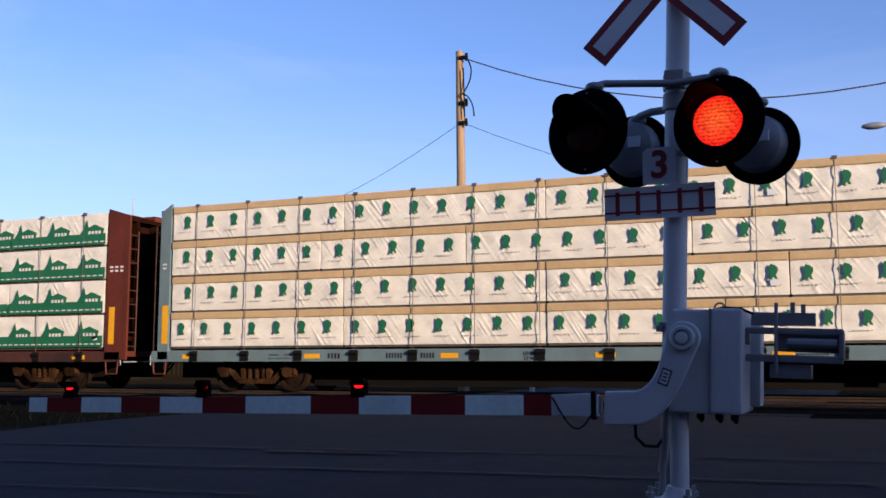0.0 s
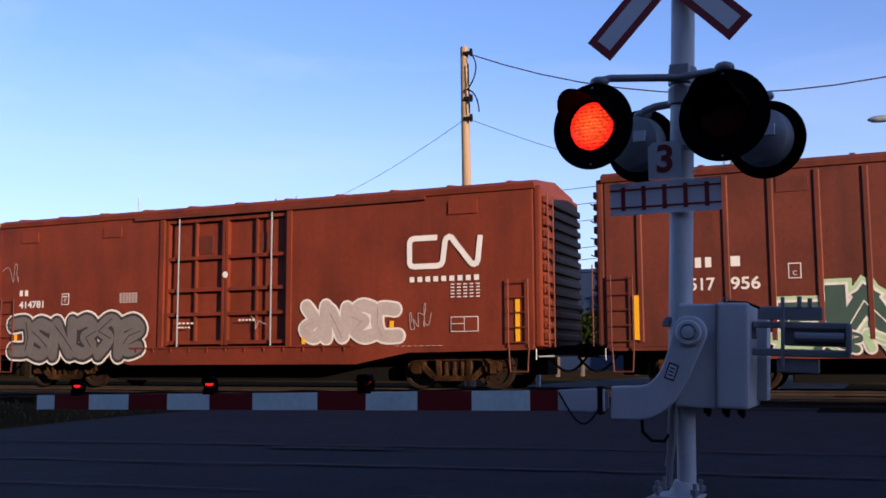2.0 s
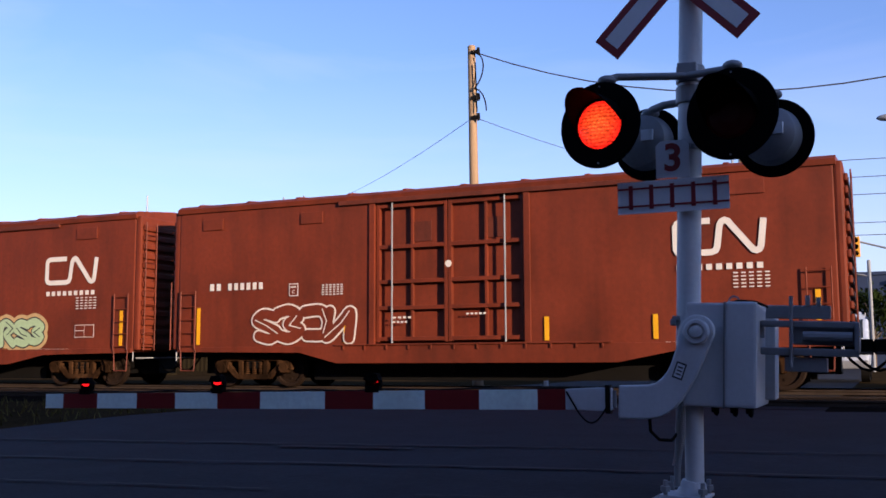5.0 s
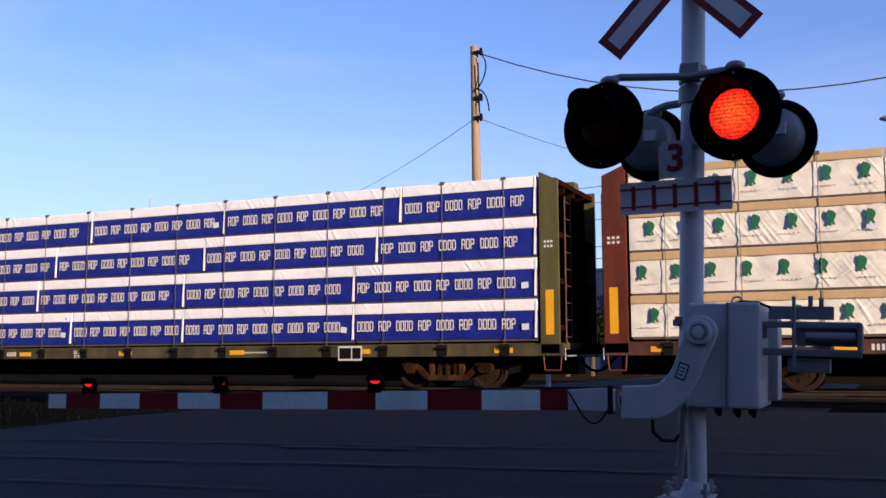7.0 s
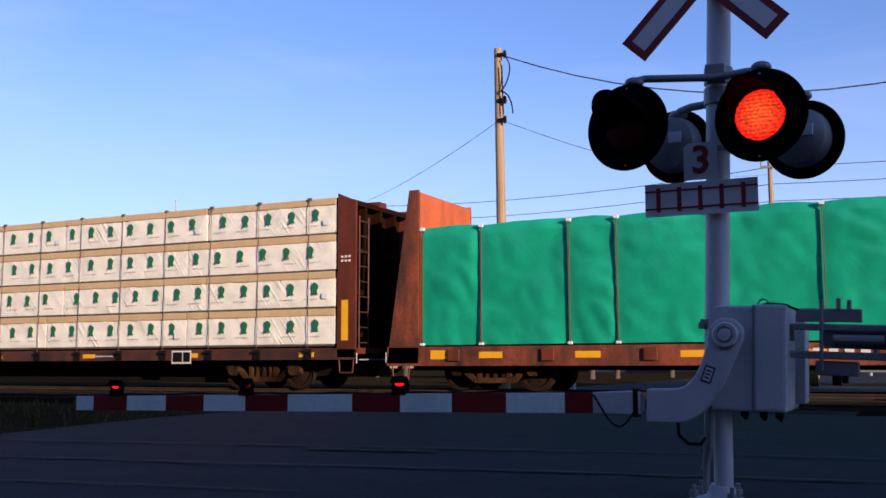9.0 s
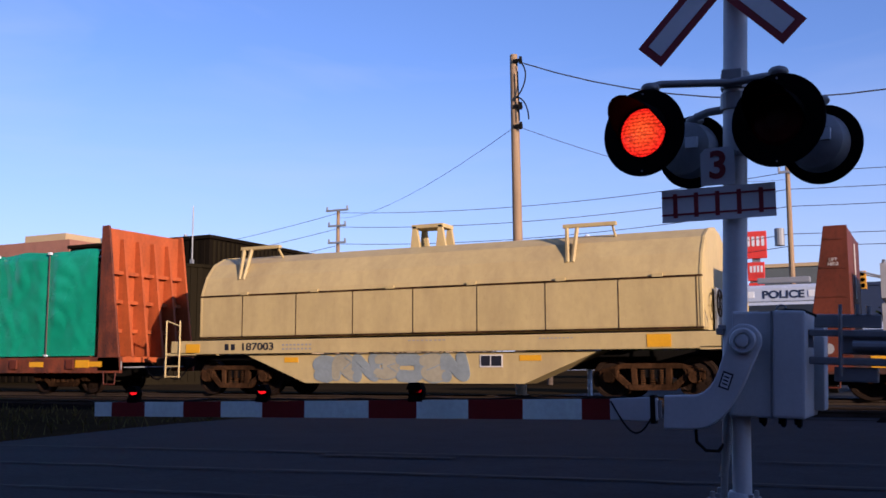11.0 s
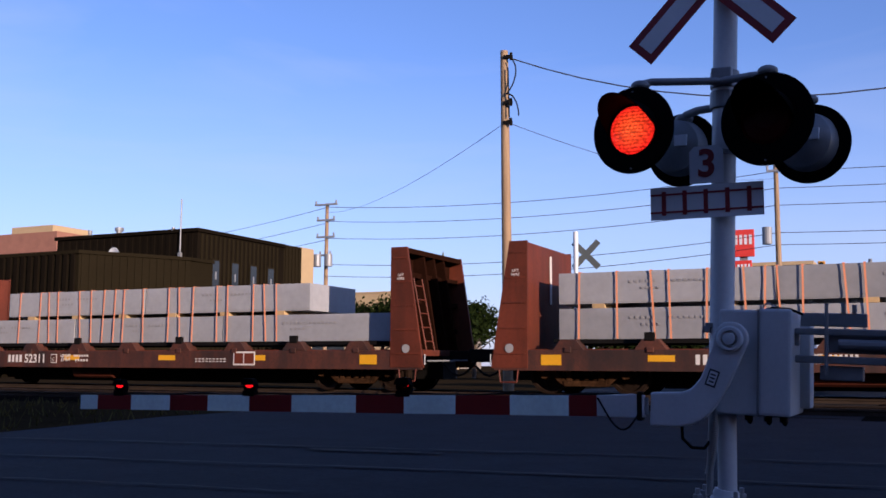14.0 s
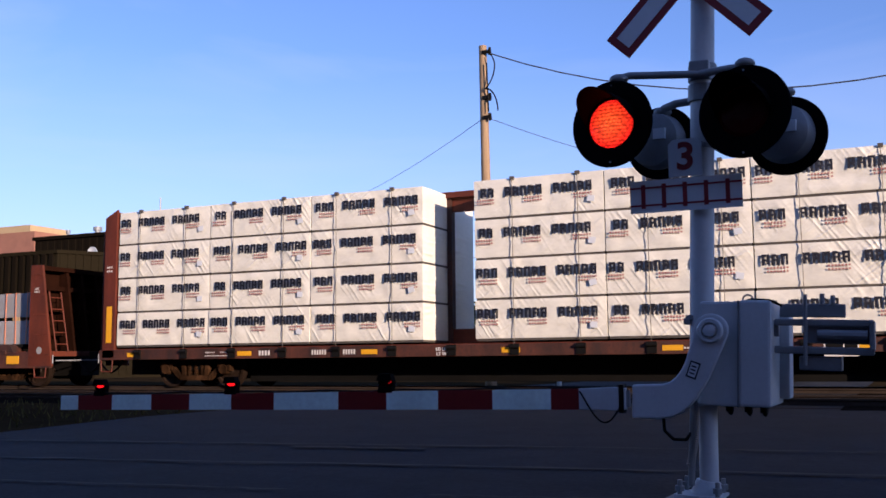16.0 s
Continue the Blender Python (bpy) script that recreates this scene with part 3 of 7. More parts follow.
def lamp(cx, cy, cz, r, facing, turn, name, visor=True):
    """A flashing lamp: black background disc, hood, housing and a lens that turns in its ring. facing 1: towards the road before the tracks."""
    m = pose(cx, cy, cz) @ pose(0, 0, 0, 0, 0, turn if facing > 0 else 180 + turn)
    bm = bmesh.new()
    lathe(bm, [(r, 0.0), (r, 0.012), (r - 0.01, 0.016), (0.152, 0.014), (0.152, -0.01), (r - 0.012, -0.006), (r, 0.0)], m, 48)
    disc = part(name, bm, BLACKPAINT, signal, "round matt black lamp background")
    bm = bmesh.new()
    lathe(bm, [(0.178, 0.012), (0.185, 0.05), (0.17, 0.15), (0.11, 0.20), (0, 0.21)], m, 36)
    part("housing", bm, GALV if facing < 0 else BLACKPAINT, disc, "grey aluminium lamp housing" if facing < 0 else "", smooth=True)
    if facing < 0:
        bm = bmesh.new()
        box(bm, -0.115, -0.035, 0.19, 0.214, -0.015, 0.055)
        bm.transform(m)
        part("maker_plate", bm, SIGNWHITE, disc)
    bm = bmesh.new()
    arc = [(-18 + 216 * i / 20) for i in range(21)]
    for rr, flip in ((0.168, 1), (0.162, -1)):
        lo = [bm.verts.new(m @ Vector((rr * math.cos(radians(a)), -0.005, rr * math.sin(radians(a))))) for a in arc]
        hi = [bm.verts.new(m @ Vector((rr * math.cos(radians(a)), -0.012 - 0.29 * max(0, math.sin(radians(a))) ** 0.8, rr * math.sin(radians(a))))) for a in arc]
        for i in range(20):
            bm.faces.new((lo[i], lo[i + 1], hi[i + 1], hi[i])[::flip])
    part("hood", bm, BLACKPAINT, disc, smooth=True)
    for bz in (r - 0.03, 0.03 - r):
        bm = bmesh.new()
        tube(bm, (0, -0.014, bz), (0, 0.0, bz), 0.006, seg=8)
        bm.transform(m)
        part("bolt", bm, GALV, disc)
    if facing > 0:
        drum = new("lens_drum")
        drum.parent = disc
        bm = bmesh.new()
        lathe(bm, [(0.15, 0.0), (0.13, -0.012), (0.06, -0.024), (0, -0.026)], Matrix.Identity(4), 32)
        me = finish("lens_drum", bm, GLOW)
        bm = bmesh.new()
        bm.from_mesh(me)
        n0 = len(bm.faces)
        lathe(bm, [(0.15, 0.0), (0.13, 0.012), (0.06, 0.024), (0, 0.026)], Matrix.Identity(4), 32)
        bm.faces.ensure_lookup_table()
        for f in bm.faces[n0:]:
            f.material_index = 1
        bm.to_mesh(me)
        bm.free()
        me.materials.append(LENS_DARK)
        bpy.data.objects.remove(drum)
        drum = new("lens", me)
        drum.parent = disc
        tagged(drum, "round red lens that turns its lit face to the road")
        drum.matrix_basis = m
        LAMPS.append((drum, m))
    return disc


lamp(0.292, -0.30, 2.20, 0.275, 1, -12, "lamp_background")
lamp(-0.497, -0.30, 2.18, 0.27, 1, -12, "lamp_background")
lamp(-0.318, 0.30, 2.165, 0.245, -1, -12, "lamp_background")
lamp(0.475, 0.30, 2.163, 0.25, -1, -12, "lamp_background")


def pipe(name, pts, r, material, parent, label="", seg=10):
    bm = bmesh.new()
    for a, b in zip(pts, pts[1:]):
        tube(bm, a, b, r, seg=seg)
    for p in pts[1:-1]:
        bmesh.ops.create_uvsphere(bm, u_segments=seg, v_segments=6, radius=r, matrix=Matrix.Translation(p))
    return part(name, bm, material, parent, label, smooth=True)


pipe("crossarm", [(-0.48, -0.24, 2.43), (-0.48, -0.20, 2.49), (-0.42, -0.17, 2.51), (0.0, -0.12, 2.495), (0.2, -0.17, 2.50), (0.28, -0.2, 2.49), (0.29, -0.24, 2.45)], 0.024, GALV, signal)
pipe("crossarm", [(-0.30, 0.24, 2.30), (-0.28, 0.2, 2.375), (-0.2, 0.16, 2.39), (0.0, 0.12, 2.40), (0.3, 0.16, 2.45), (0.45, 0.2, 2.44), (0.47, 0.24, 2.38)], 0.026, GALV, signal)
for z, y in ((2.53, -0.10), (2.40, 0.10)):
    bm = bmesh.new()
    box(bm, -0.06, 0.06, min(0, y * 1.35), max(0, y * 1.35), z - 0.05, z + 0.05)
    tube(bm, (0, 0, z - 0.055), (0, 0, z + 0.055), 0.088, seg=20)
    part("junction_box", bm, GALV, signal, bevel=0.008)
for x, y, z in ((-0.47, -0.24, 2.47), (0.29, -0.24, 2.50), (-0.30, 0.24, 2.36), (0.47, 0.24, 2.43)):
    bm = bmesh.new()
    bmesh.ops.create_uvsphere(bm, u_segments=14, v_segments=8, radius=0.05, matrix=Matrix.Translation((x, y, z)) @ Matrix.Diagonal((1.2, 1.2, 0.7, 1)))
    part("lamp_fitting", bm, GALV, signal, smooth=True)

# ---- gate ----
gate = empty("crossing_gate", "lowered crossing gate with red and white striped arm", "crossing gate", m=MAST)
bm = bmesh.new()
box(bm, 0.0, 0.235, -0.10, 0.24, 0.48, 1.10)
part("drive_box", bm, MASTPAINT, gate, "grey painted steel drive box", bevel=0.015)
bm = bmesh.new()
box(bm, 0.232, 0.415, -0.122, 0.55, 0.484, 1.108)
part("drive_cover", bm, MASTPAINT, gate, "grey cover with worn edges", bevel=0.018)
boxes("rear_flange", [(0.405, 0.475, 0.34, 0.56, 0.52, 1.07)], MASTPAINT, gate, bevel=0.012)
boxes("cover_seam", [(0.224, 0.234, -0.126, -0.09, 0.478, 1.105)], GALV, gate)
boxes("latch", [(0.412, 0.44, 0.05, 0.1, 0.9, 1.0)], GALV, gate, bevel=0.004)
bm = bmesh.new()
for i in range(16):
    a, b = radians(i * 22.5), radians(i * 22.5 + 22.5)
    tube(bm, (0.27 + 0.03 * math.cos(a), 0, 1.115 + 0.03 * math.sin(a)), (0.27 + 0.03 * math.cos(b), 0, 1.115 + 0.03 * math.sin(b)), 0.006, seg=6)
part("lifting_eye", bm, GALV, gate)
pipe("drive_cable", [(0.22, -0.05, 1.09), (0.3, -0.06, 1.115), (0.4, -0.06, 1.11), (0.47, -0.04, 1.08)], 0.008, BLACKSTEEL, gate)
bm = bmesh.new()
hub = ring_points(0.092, 0.925, 0.097, 14, -20, 185)
prism(bm, hub + [(-0.015, 0.87), (-0.057, 0.735), (-0.08, 0.685), (-0.11, 0.645), (-0.145, 0.615), (-0.19, 0.60), (-0.37, 0.589), (-0.37, 0.391), (-0.208, 0.395), (-0.135, 0.408), (-0.076, 0.438), (-0.03, 0.475), (0.01, 0.525), (0.08, 0.645)], -0.245, -0.17)
elbow = part("arm_bracket", bm, MASTPAINT, gate, "bent grey cast arm bracket", bevel=0.012)
bm = bmesh.new()
lathe(bm, [(0.075, 0.0), (0.075, -0.02), (0.067, -0.03), (0.05, -0.03), (0.046, -0.012), (0.038, -0.012), (0.034, -0.04), (0, -0.045)], pose(0.091, -0.245, 0.922), 28)
part("hub", bm, MASTPAINT, elbow, "round bearing cap")
bm = bmesh.new()
prism(bm, plate_outline(-0.007, 0.69, 0.062, 0.10, -18), -0.248, -0.244)
sticker = part("sticker", bm, PRINT_BLACK, elbow, "white label with a dark border")
bm = bmesh.new()
prism(bm, plate_outline(-0.007, 0.69, 0.045, 0.08, -18), -0.250, -0.246)
part("sticker_face", bm, SIGNWHITE, sticker)
bm = bmesh.new()
for k in range(3):
    prism(bm, plate_outline(-0.007 + 0.006 * (k - 1), 0.69 + 0.02 * (k - 1), 0.03, 0.009, -18), -0.252, -0.249)
part("print_bars", bm, PRINT_BLACK, sticker)
bm = bmesh.new()
tube(bm, (0.091, -0.18, 0.922), (0.091, 0.3, 0.922), 0.06, seg=18)
part("shaft", bm, GALV, gate)
boxes("knob", [(-0.09, 0.0, -0.06, -0.02, 0.985, 1.02), (-0.10, -0.06, -0.07, 0.0, 0.96, 1.0), (-0.03, 0.0, -0.05, 0.03, 0.88, 0.97)], GALV, gate, bevel=0.006)
weights = [("counterweight_plate", (0.44, 0.81, 0.12, 0.16, 1.02, 1.10)), ("counterweight", (0.60, 0.95, 0.06, 0.26, 0.865, 0.975)), ("counterweight_arm", (0.42, 0.965, 0.02, 0.05, 0.80, 0.845)),
           ("counterweight_arm", (0.42, 0.965, 0.02, 0.05, 0.965, 1.005)), ("counterweight_box", (0.555, 0.79, 0.05, 0.22, 0.705, 0.79)), ("counterweight_end", (0.94, 0.968, 0.0, 0.28, 0.83, 1.0))]
for nm, b in weights:
    boxes(nm, [b], GALV, gate, bevel=0.008)
bm = bmesh.new()
tube(bm, (0.595, 0.0, 0.735), (0.595, 0.0, 1.15), 0.011, seg=8)
tube(bm, (0.68, 0.12, 1.1), (0.68, 0.12, 1.16), 0.014, seg=8)
tube(bm, (0.74, 0.12, 1.1), (0.74, 0.12, 1.15), 0.014, seg=8)
tube(bm, (0.66, 0.02, 0.915), (0.93, 0.02, 0.915), 0.03, seg=10)
part("counterweight_rod", bm, GALV, gate)
for x in (0.16, 0.27, 0.36):
    bm = bmesh.new()
    tube(bm, (x, 0.02, 0.445), (x, 0.02, 0.49), 0.024, seg=8)
    tube(bm, (x, 0.02, 0.43), (x + 0.012, 0.02, 0.45), 0.014, seg=8)
    part("cable_gland", bm, BLACKSTEEL, gate)
pipe("hanging_cable", [(-0.2, -0.15, 0.40), (-0.2, -0.12, 0.32), (-0.15, -0.1, 0.27), (-0.08, -0.08, 0.27), (-0.03, -0.06, 0.34)], 0.01, BLACKSTEEL, gate)

# the arm, level along the road edge; its stripes follow one another
STRIPES = (-6.03, -5.85, -5.51, -5.13, -4.775, -4.40, -4.035, -3.51, -3.14, -2.76, -2.38, -1.99, -1.81)
BASE = MAST.inverted()


def arm_z(x):
    return 0.30 + (x + 6.03) * 0.0145


arm = new("arm")
arm.parent = gate
arm.matrix_basis = BASE
tagged(arm, "striped gate arm")
bm = bmesh.new()
prism(bm, [(-6.03, arm_z(-6.03) - 0.05), (-1.50, arm_z(-1.5) - 0.05), (-1.50, arm_z(-1.5) + 0.05), (-6.03, arm_z(-6.03) + 0.05)], 5.945, 5.97)
me = finish("arm", bm, GALV)
bpy.data.objects.remove(arm)
arm = new("arm", me)
arm.parent, arm.matrix_basis = gate, BASE
for i, (a, b) in enumerate(zip(STRIPES, STRIPES[1:])):
    bm = bmesh.new()
    hw = 0.055 + 0.002 * (a + 6)
    prism(bm, [(a, arm_z(a) - hw), (b, arm_z(b) - hw), (b, arm_z(b) + hw), (a, arm_z(a) + hw)], 5.932, 5.948)
    part("stripe", bm, ARMRED if i % 2 else ARMWHITE, arm, "dark red reflective stripe" if i % 2 else "white reflective stripe")
bm = bmesh.new()
prism(bm, [(-1.81, 0.30), (-1.60, 0.295), (-1.52, 0.30), (-1.52, 0.43), (-1.60, 0.435), (-1.81, 0.425)], 5.925, 5.975)
part("arm_adapter", bm, MASTPAINT, arm, "grey adapter plate", bevel=0.006)
boxes("shear_bolt_plate", [(-1.56, -1.53, 5.92, 5.98, 0.28, 0.45)], BLACKSTEEL, arm)
bm = bmesh.new()
sweep(bm, [(-1.80 + 0.25 * f, 5.915, 0.41 - 0.30 * math.sin(math.pi * f) * (0.6 + 0.4 * f) * 0.55 - 0.09 * f) for f in [k / 14 for k in range(15)]], 0.006)
part("arm_cable", bm, BLACKSTEEL, arm)
bm = bmesh.new()
sweep(bm, [(-5.64 + k * 0.098, 5.955, arm_z(-5.64 + k * 0.098) + 0.066 + 0.005 * math.sin(k)) for k in range(41)], 0.007)
part("lamp_cable", bm, BLACKSTEEL, arm)
ARMLAMPS = []
for x in (-5.64, -4.41, -3.15):
    z = arm_z(x) + 0.07
    s = 1.0 if x < -4 else 1.05
    bm = bmesh.new()
    box(bm, x - 0.05 * s, x + 0.05 * s, 5.93, 5.98, z - 0.02, z + 0.02)
    lathe(bm, [(0.0, 0.03), (0.045 * s, 0.028), (0.056 * s, 0.01), (0.056 * s, -0.022), (0.048 * s, -0.024), (0.046 * s, -0.004), (0.0, -0.004)], pose(x, 5.965, z + 0.05), 20)
    prism(bm, [(x - 0.058 * s, z + 0.06), (x + 0.058 * s, z + 0.06), (x + 0.04 * s, z + 0.106), (x - 0.04 * s, z + 0.106)], 5.915, 5.97)
    al = part("arm_lamp", bm, BLACKPAINT, arm, "small red gate lamp in a black case")
    bm = bmesh.new()
    rim = [(0.034 * s * math.cos(k * 0.5236), 0.015 * math.sin(k * 0.5236)) for k in range(12)]
    prism(bm, rim, -0.006, 0.0)
    prism(bm, [(0.7 * q[0], 0.7 * q[1]) for q in rim], -0.012, -0.005)
    me = finish("lamp_lens", bm, ARMGLOW)
    me.materials.append(LENS_DARK)
    for p in me.polygons:
        if p.normal.y > 0.5:
            p.material_index = 1
    ob = new("lamp_lens", me)
    ob.parent = al
    ob.matrix_basis = pose(x, 5.945, z + 0.055)
    ARMLAMPS.append((ob, pose(x, 5.945, z + 0.055)))


# ---- beyond the tracks ----
def at(az, dist):
    return math.sin(radians(az)) * dist, math.cos(radians(az)) * dist


def wire(p0, p1, sag, r=0.012, n=14, label="thin overhead wire between poles"):
    bm = bmesh.new()
    p0, p1 = Vector(p0), Vector(p1)
    pts = [p0.lerp(p1, i / n) - Vector((0, 0, 4 * sag * (i / n) * (1 - i / n))) for i in range(n + 1)]
    sweep(bm, pts, r, 5)
    return solo("overhead_wire", bm, WIRE, label, "wire", group="overhead wires")


px, py = at(-22.03, 29.0)
pole = empty("utility_pole", "weathered wooden utility pole with hanging cable loops", "utility pole")
bm = bmesh.new()
tube(bm, (px + 0.06, py, -0.2), (px - 0.06, py, 9.98), 0.165, 0.115, 16)
part("pole", bm, POLEWOOD, pole, smooth=True)
for zz, yy in ((9.75, -0.1), (8.35, -0.12), (7.75, -0.13)):
    bm = bmesh.new()
    box(bm, px - 0.03, px + 0.24, py + yy - 0.05, py + yy + 0.05, zz - 0.05, zz + 0.05)
    tube(bm, (px + 0.2, py + yy, zz - 0.1), (px + 0.2, py + yy, zz + 0.12), 0.045, seg=10)
    part("insulator", bm, BLACKSTEEL, pole, bevel=0.005)
bm = bmesh.new()


def loop(f):
    ang = f * 2 * math.pi * 1.25
    return (px + 0.26 + 0.22 * math.sin(ang) * (0.5 + f * 0.5), py - 0.2, 9.65 - 1.75 * f + 0.35 * math.cos(ang) * f)


sweep(bm, [loop(k / 40) for k in range(41)], 0.022)
tube(bm, (px + 0.13, py - 0.17, 9.4), (px + 0.17, py - 0.17, 7.9), 0.022, seg=6)
part("cable_loop", bm, BLACKSTEEL, pole)

# wires: the near span to the right, the service drops, and the far lines
wire((px + 0.1, py, 9.75), (5.0, 27.0, 8.6), 1.5, 0.020)
wire((px, py, 7.8), (-40.75, 64.1, 12.2), 0.7, 0.010)
wire((px, py, 7.8), (-7.26, 59.6, 11.5), 0.7, 0.010)


def far_pole(az, dist, h, arms, name="utility_pole"):
    x, y = at(az, dist)
    p = empty(name, "tall wooden power pole with crossarms and transformers", "utility pole")
    bm = bmesh.new()
    tube(bm, (x, y, -0.3), (x, y, h), 0.2, 0.13, 10)
    part("pole", bm, POLEWOOD, p)
    for z, w in arms:
        bm = bmesh.new()
        box(bm, x - w, x + w, y - 0.22, y - 0.1, z - 0.07, z + 0.07)
        for k in (-1, 1):
            tube(bm, (x + k * w * 0.9, y - 0.16, z), (x + k * w * 0.9, y - 0.16, z + 0.3), 0.07, seg=8)
        part("crossarm", bm, GALV, p)
    return p, x, y


p2, x2, y2 = far_pole(-32.43, 76, 12.9, ((12.8, 1.0), (11.6, 0.8), (10.3, 0.8), (8.9, 0.5)))
for k in (-0.7, 0.65):
    bm = bmesh.new()
    tube(bm, (x2 + k * 0.75, y2 - 0.45, 8.0), (x2 + k * 0.75, y2 - 0.45, 8.95), 0.3, seg=14)
    part("transformer", bm, GALV, p2, "grey drum transformer", bevel=0.03)
p3, x3, y3 = far_pole(-6.95, 60, 12.4, ((11.9, 0.5),))
bm = bmesh.new()
tube(bm, (x3 - 0.55, y3 - 0.4, 7.6), (x3 - 0.55, y3 - 0.4, 8.6), 0.28, seg=14)
part("transformer", bm, GALV, p3, "grey drum transformer", bevel=0.03)
for k, (zl, zr) in enumerate(((12.6, 11.9), (11.5, 10.9), (10.2, 9.9), (8.2, 8.3), (7.3, 7.6))):
    wire((x2, y2 - 0.2, zl), (x3, y3, zr), 0.7, 0.022)
    wire((x3, y3, zr), (30, 62, zr + 0.9), 0.5, 0.022)
for z in (12.6, 11.4, 10.1):
    wire((x2, y2, z), (-95, 88, z + 1.0), 0.8, 0.02)


def far_crossing_signal():
    x, y = at(-18.05, 27.2)
    s = empty("crossing_signal", "crossing signal on the far side of the tracks, seen from behind", "crossing signal")
    bm = bmesh.new()
    tube(bm, (x, y, -0.1), (x, y, 4.25), 0.065, seg=14)
    part("mast", bm, SIGNWHITE, s, smooth=True)
    for k, turn in enumerate((45, -45)):
        bm = bmesh.new()
        prism(bm, [(x + 0.25 + px_, 3.62 + pz_) for px_, pz_ in plate_outline(0, 0, 1.0, 0.17, turn)], y + 0.1 + k * 0.015, y + 0.11 + k * 0.015)
        part("crossbuck_blade", bm, GREYBLD, s, "bare grey back of the blade")
    for dx in (-0.45, 0.45):
        bm = bmesh.new()
        lathe(bm, [(0.28, 0), (0.28, 0.015), (0.17, 0.015), (0.15, -0.13), (0, -0.16)], pose(x + dx, y - 0.1, 2.35), 24)
        part("lamp_background", bm, BLACKPAINT, s)
    bm = bmesh.new()
    lathe(bm, [(0.14, -0.17), (0.1, -0.18), (0, -0.185)], pose(x + 0.45, y - 0.1, 2.35), 20)
    part("lens", bm, LENS_DARK, s, "unlit red lens")
    boxes("signal_box", [(x - 0.25, x + 0.25, y - 0.3, y + 0.2, 0.6, 1.3)], GALV, s, bevel=0.02)
    boxes("crossarm", [(x - 0.5, x + 0.5, y - 0.06, y, 2.62, 2.68)], GALV, s)


far_crossing_signal()


def windows_on(parent, items, frame_mat=GALV):
    for (x0, x1, y0, y1, z0, z1) in items:
        w = boxes("window", [(x0 - 0.08, x1 + 0.08, y0 - 0.08, y1 + 0.08, z0 - 0.08, z1 + 0.08)], frame_mat, parent)
        boxes("pane", [(x0 - (0.0 if x1 - x0 > 0.3 else 0.1), x1 + (0.0 if x1 - x0 > 0.3 else 0.1), y0 - (0.0 if y1 - y0 > 0.3 else 0.1), y1, z0, z1)], DARKGLASS, w)


def ribbed(bm, a, b, z0, z1, pitch, depth, along):
    n = int(abs(b - a) / pitch)
    for i in range(n):
        p = a + (b - a) * (i + 0.25) / n
        q = p + (b - a) / n * 0.5
        lo, hi = min(p, q), max(p, q)
        if along[0] == "x":
            box(bm, lo, hi, along[1] - depth, along[1], z0, z1)
        else:
            box(bm, along[1], along[1] + depth, lo, hi, z0, z1)


hall = empty("warehouse", "dark olive metal-clad warehouse with a flat roof", "warehouse")
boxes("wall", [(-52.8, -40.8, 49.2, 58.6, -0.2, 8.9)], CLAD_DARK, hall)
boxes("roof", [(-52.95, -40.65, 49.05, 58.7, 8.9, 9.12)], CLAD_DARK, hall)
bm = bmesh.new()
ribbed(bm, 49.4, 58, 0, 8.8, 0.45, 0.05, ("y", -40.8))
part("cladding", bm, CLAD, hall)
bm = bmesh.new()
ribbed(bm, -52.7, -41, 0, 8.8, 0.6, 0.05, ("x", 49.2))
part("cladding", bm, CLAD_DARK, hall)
for k in range(4):
    y = 50.6 + k * 2.0
    w = boxes("window", [(-40.79, -40.68, y - 0.1, y + 0.75, 4.3, 7.3)], CLAD, hall)
    boxes("pane", [(-40.70, -40.66, y, y + 0.65, 4.4, 7.2)], DARKGLASS, w)
    boxes("blind", [(-40.665, -40.64, y + 0.25, y + 0.38, 6.0, 6.5)], GALV, w)
bm = bmesh.new()
box(bm, -46, -40.9, 58.72, 61, -0.2, 9.15)
part("wing", bm, CLAD, hall)
bm = bmesh.new()
ribbed(bm, 58.8, 60.9, 0, 9.0, 0.4, 0.06, ("y", -40.9))
part("cladding", bm, CLAD, hall)
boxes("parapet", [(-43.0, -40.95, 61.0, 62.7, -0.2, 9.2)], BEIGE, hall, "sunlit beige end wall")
for x, z, r in ((-52.7, 9.3, 0.10), (-50.0, 9.35, 0.2), (-45.2, 9.1, 0.08)):
    bm = bmesh.new()
    tube(bm, (x, 52, 8.9), (x, 52, z + 0.6), r, seg=10)
    tube(bm, (x, 52, z + 0.4), (x, 52, z + 0.65), r * 1.5, seg=10)
    part("roof_vent", bm, GALV, hall)
bm = bmesh.new()
lathe(bm, [(0.0, 0.12), (0.3, 0.06), (0.48, -0.06), (0.46, -0.07), (0.28, 0.03), (0.0, 0.09)], pose(-46.6, 48.1, 7.55), 20)
tube(bm, (-46.6, 48.2, 6.95), (-46.6, 48.2, 7.5), 0.05, seg=8)
part("dish", bm, SIGNWHITE, hall, "white round dish", smooth=True)
bm = bmesh.new()
tube(bm, (-42.0, 49.0, 6.8), (-42.0, 49.0, 11.0), 0.045, seg=6)
box(bm, -42.1, -41.9, 48.9, 49.1, 6.8, 7.6)
part("antenna", bm, GALV, hall)
annex = empty("warehouse_annex", "lower brown corrugated warehouse wing", "warehouse")
bm = bmesh.new()
prism(bm, [(-80, 41.2), (-42.5, 41.2), (-39.3, 46.8), (-39.3, 48.9), (-80, 48.9)], -0.2, 6.75, "z")
part("wall", bm, CLAD, annex)
bm = bmesh.new()
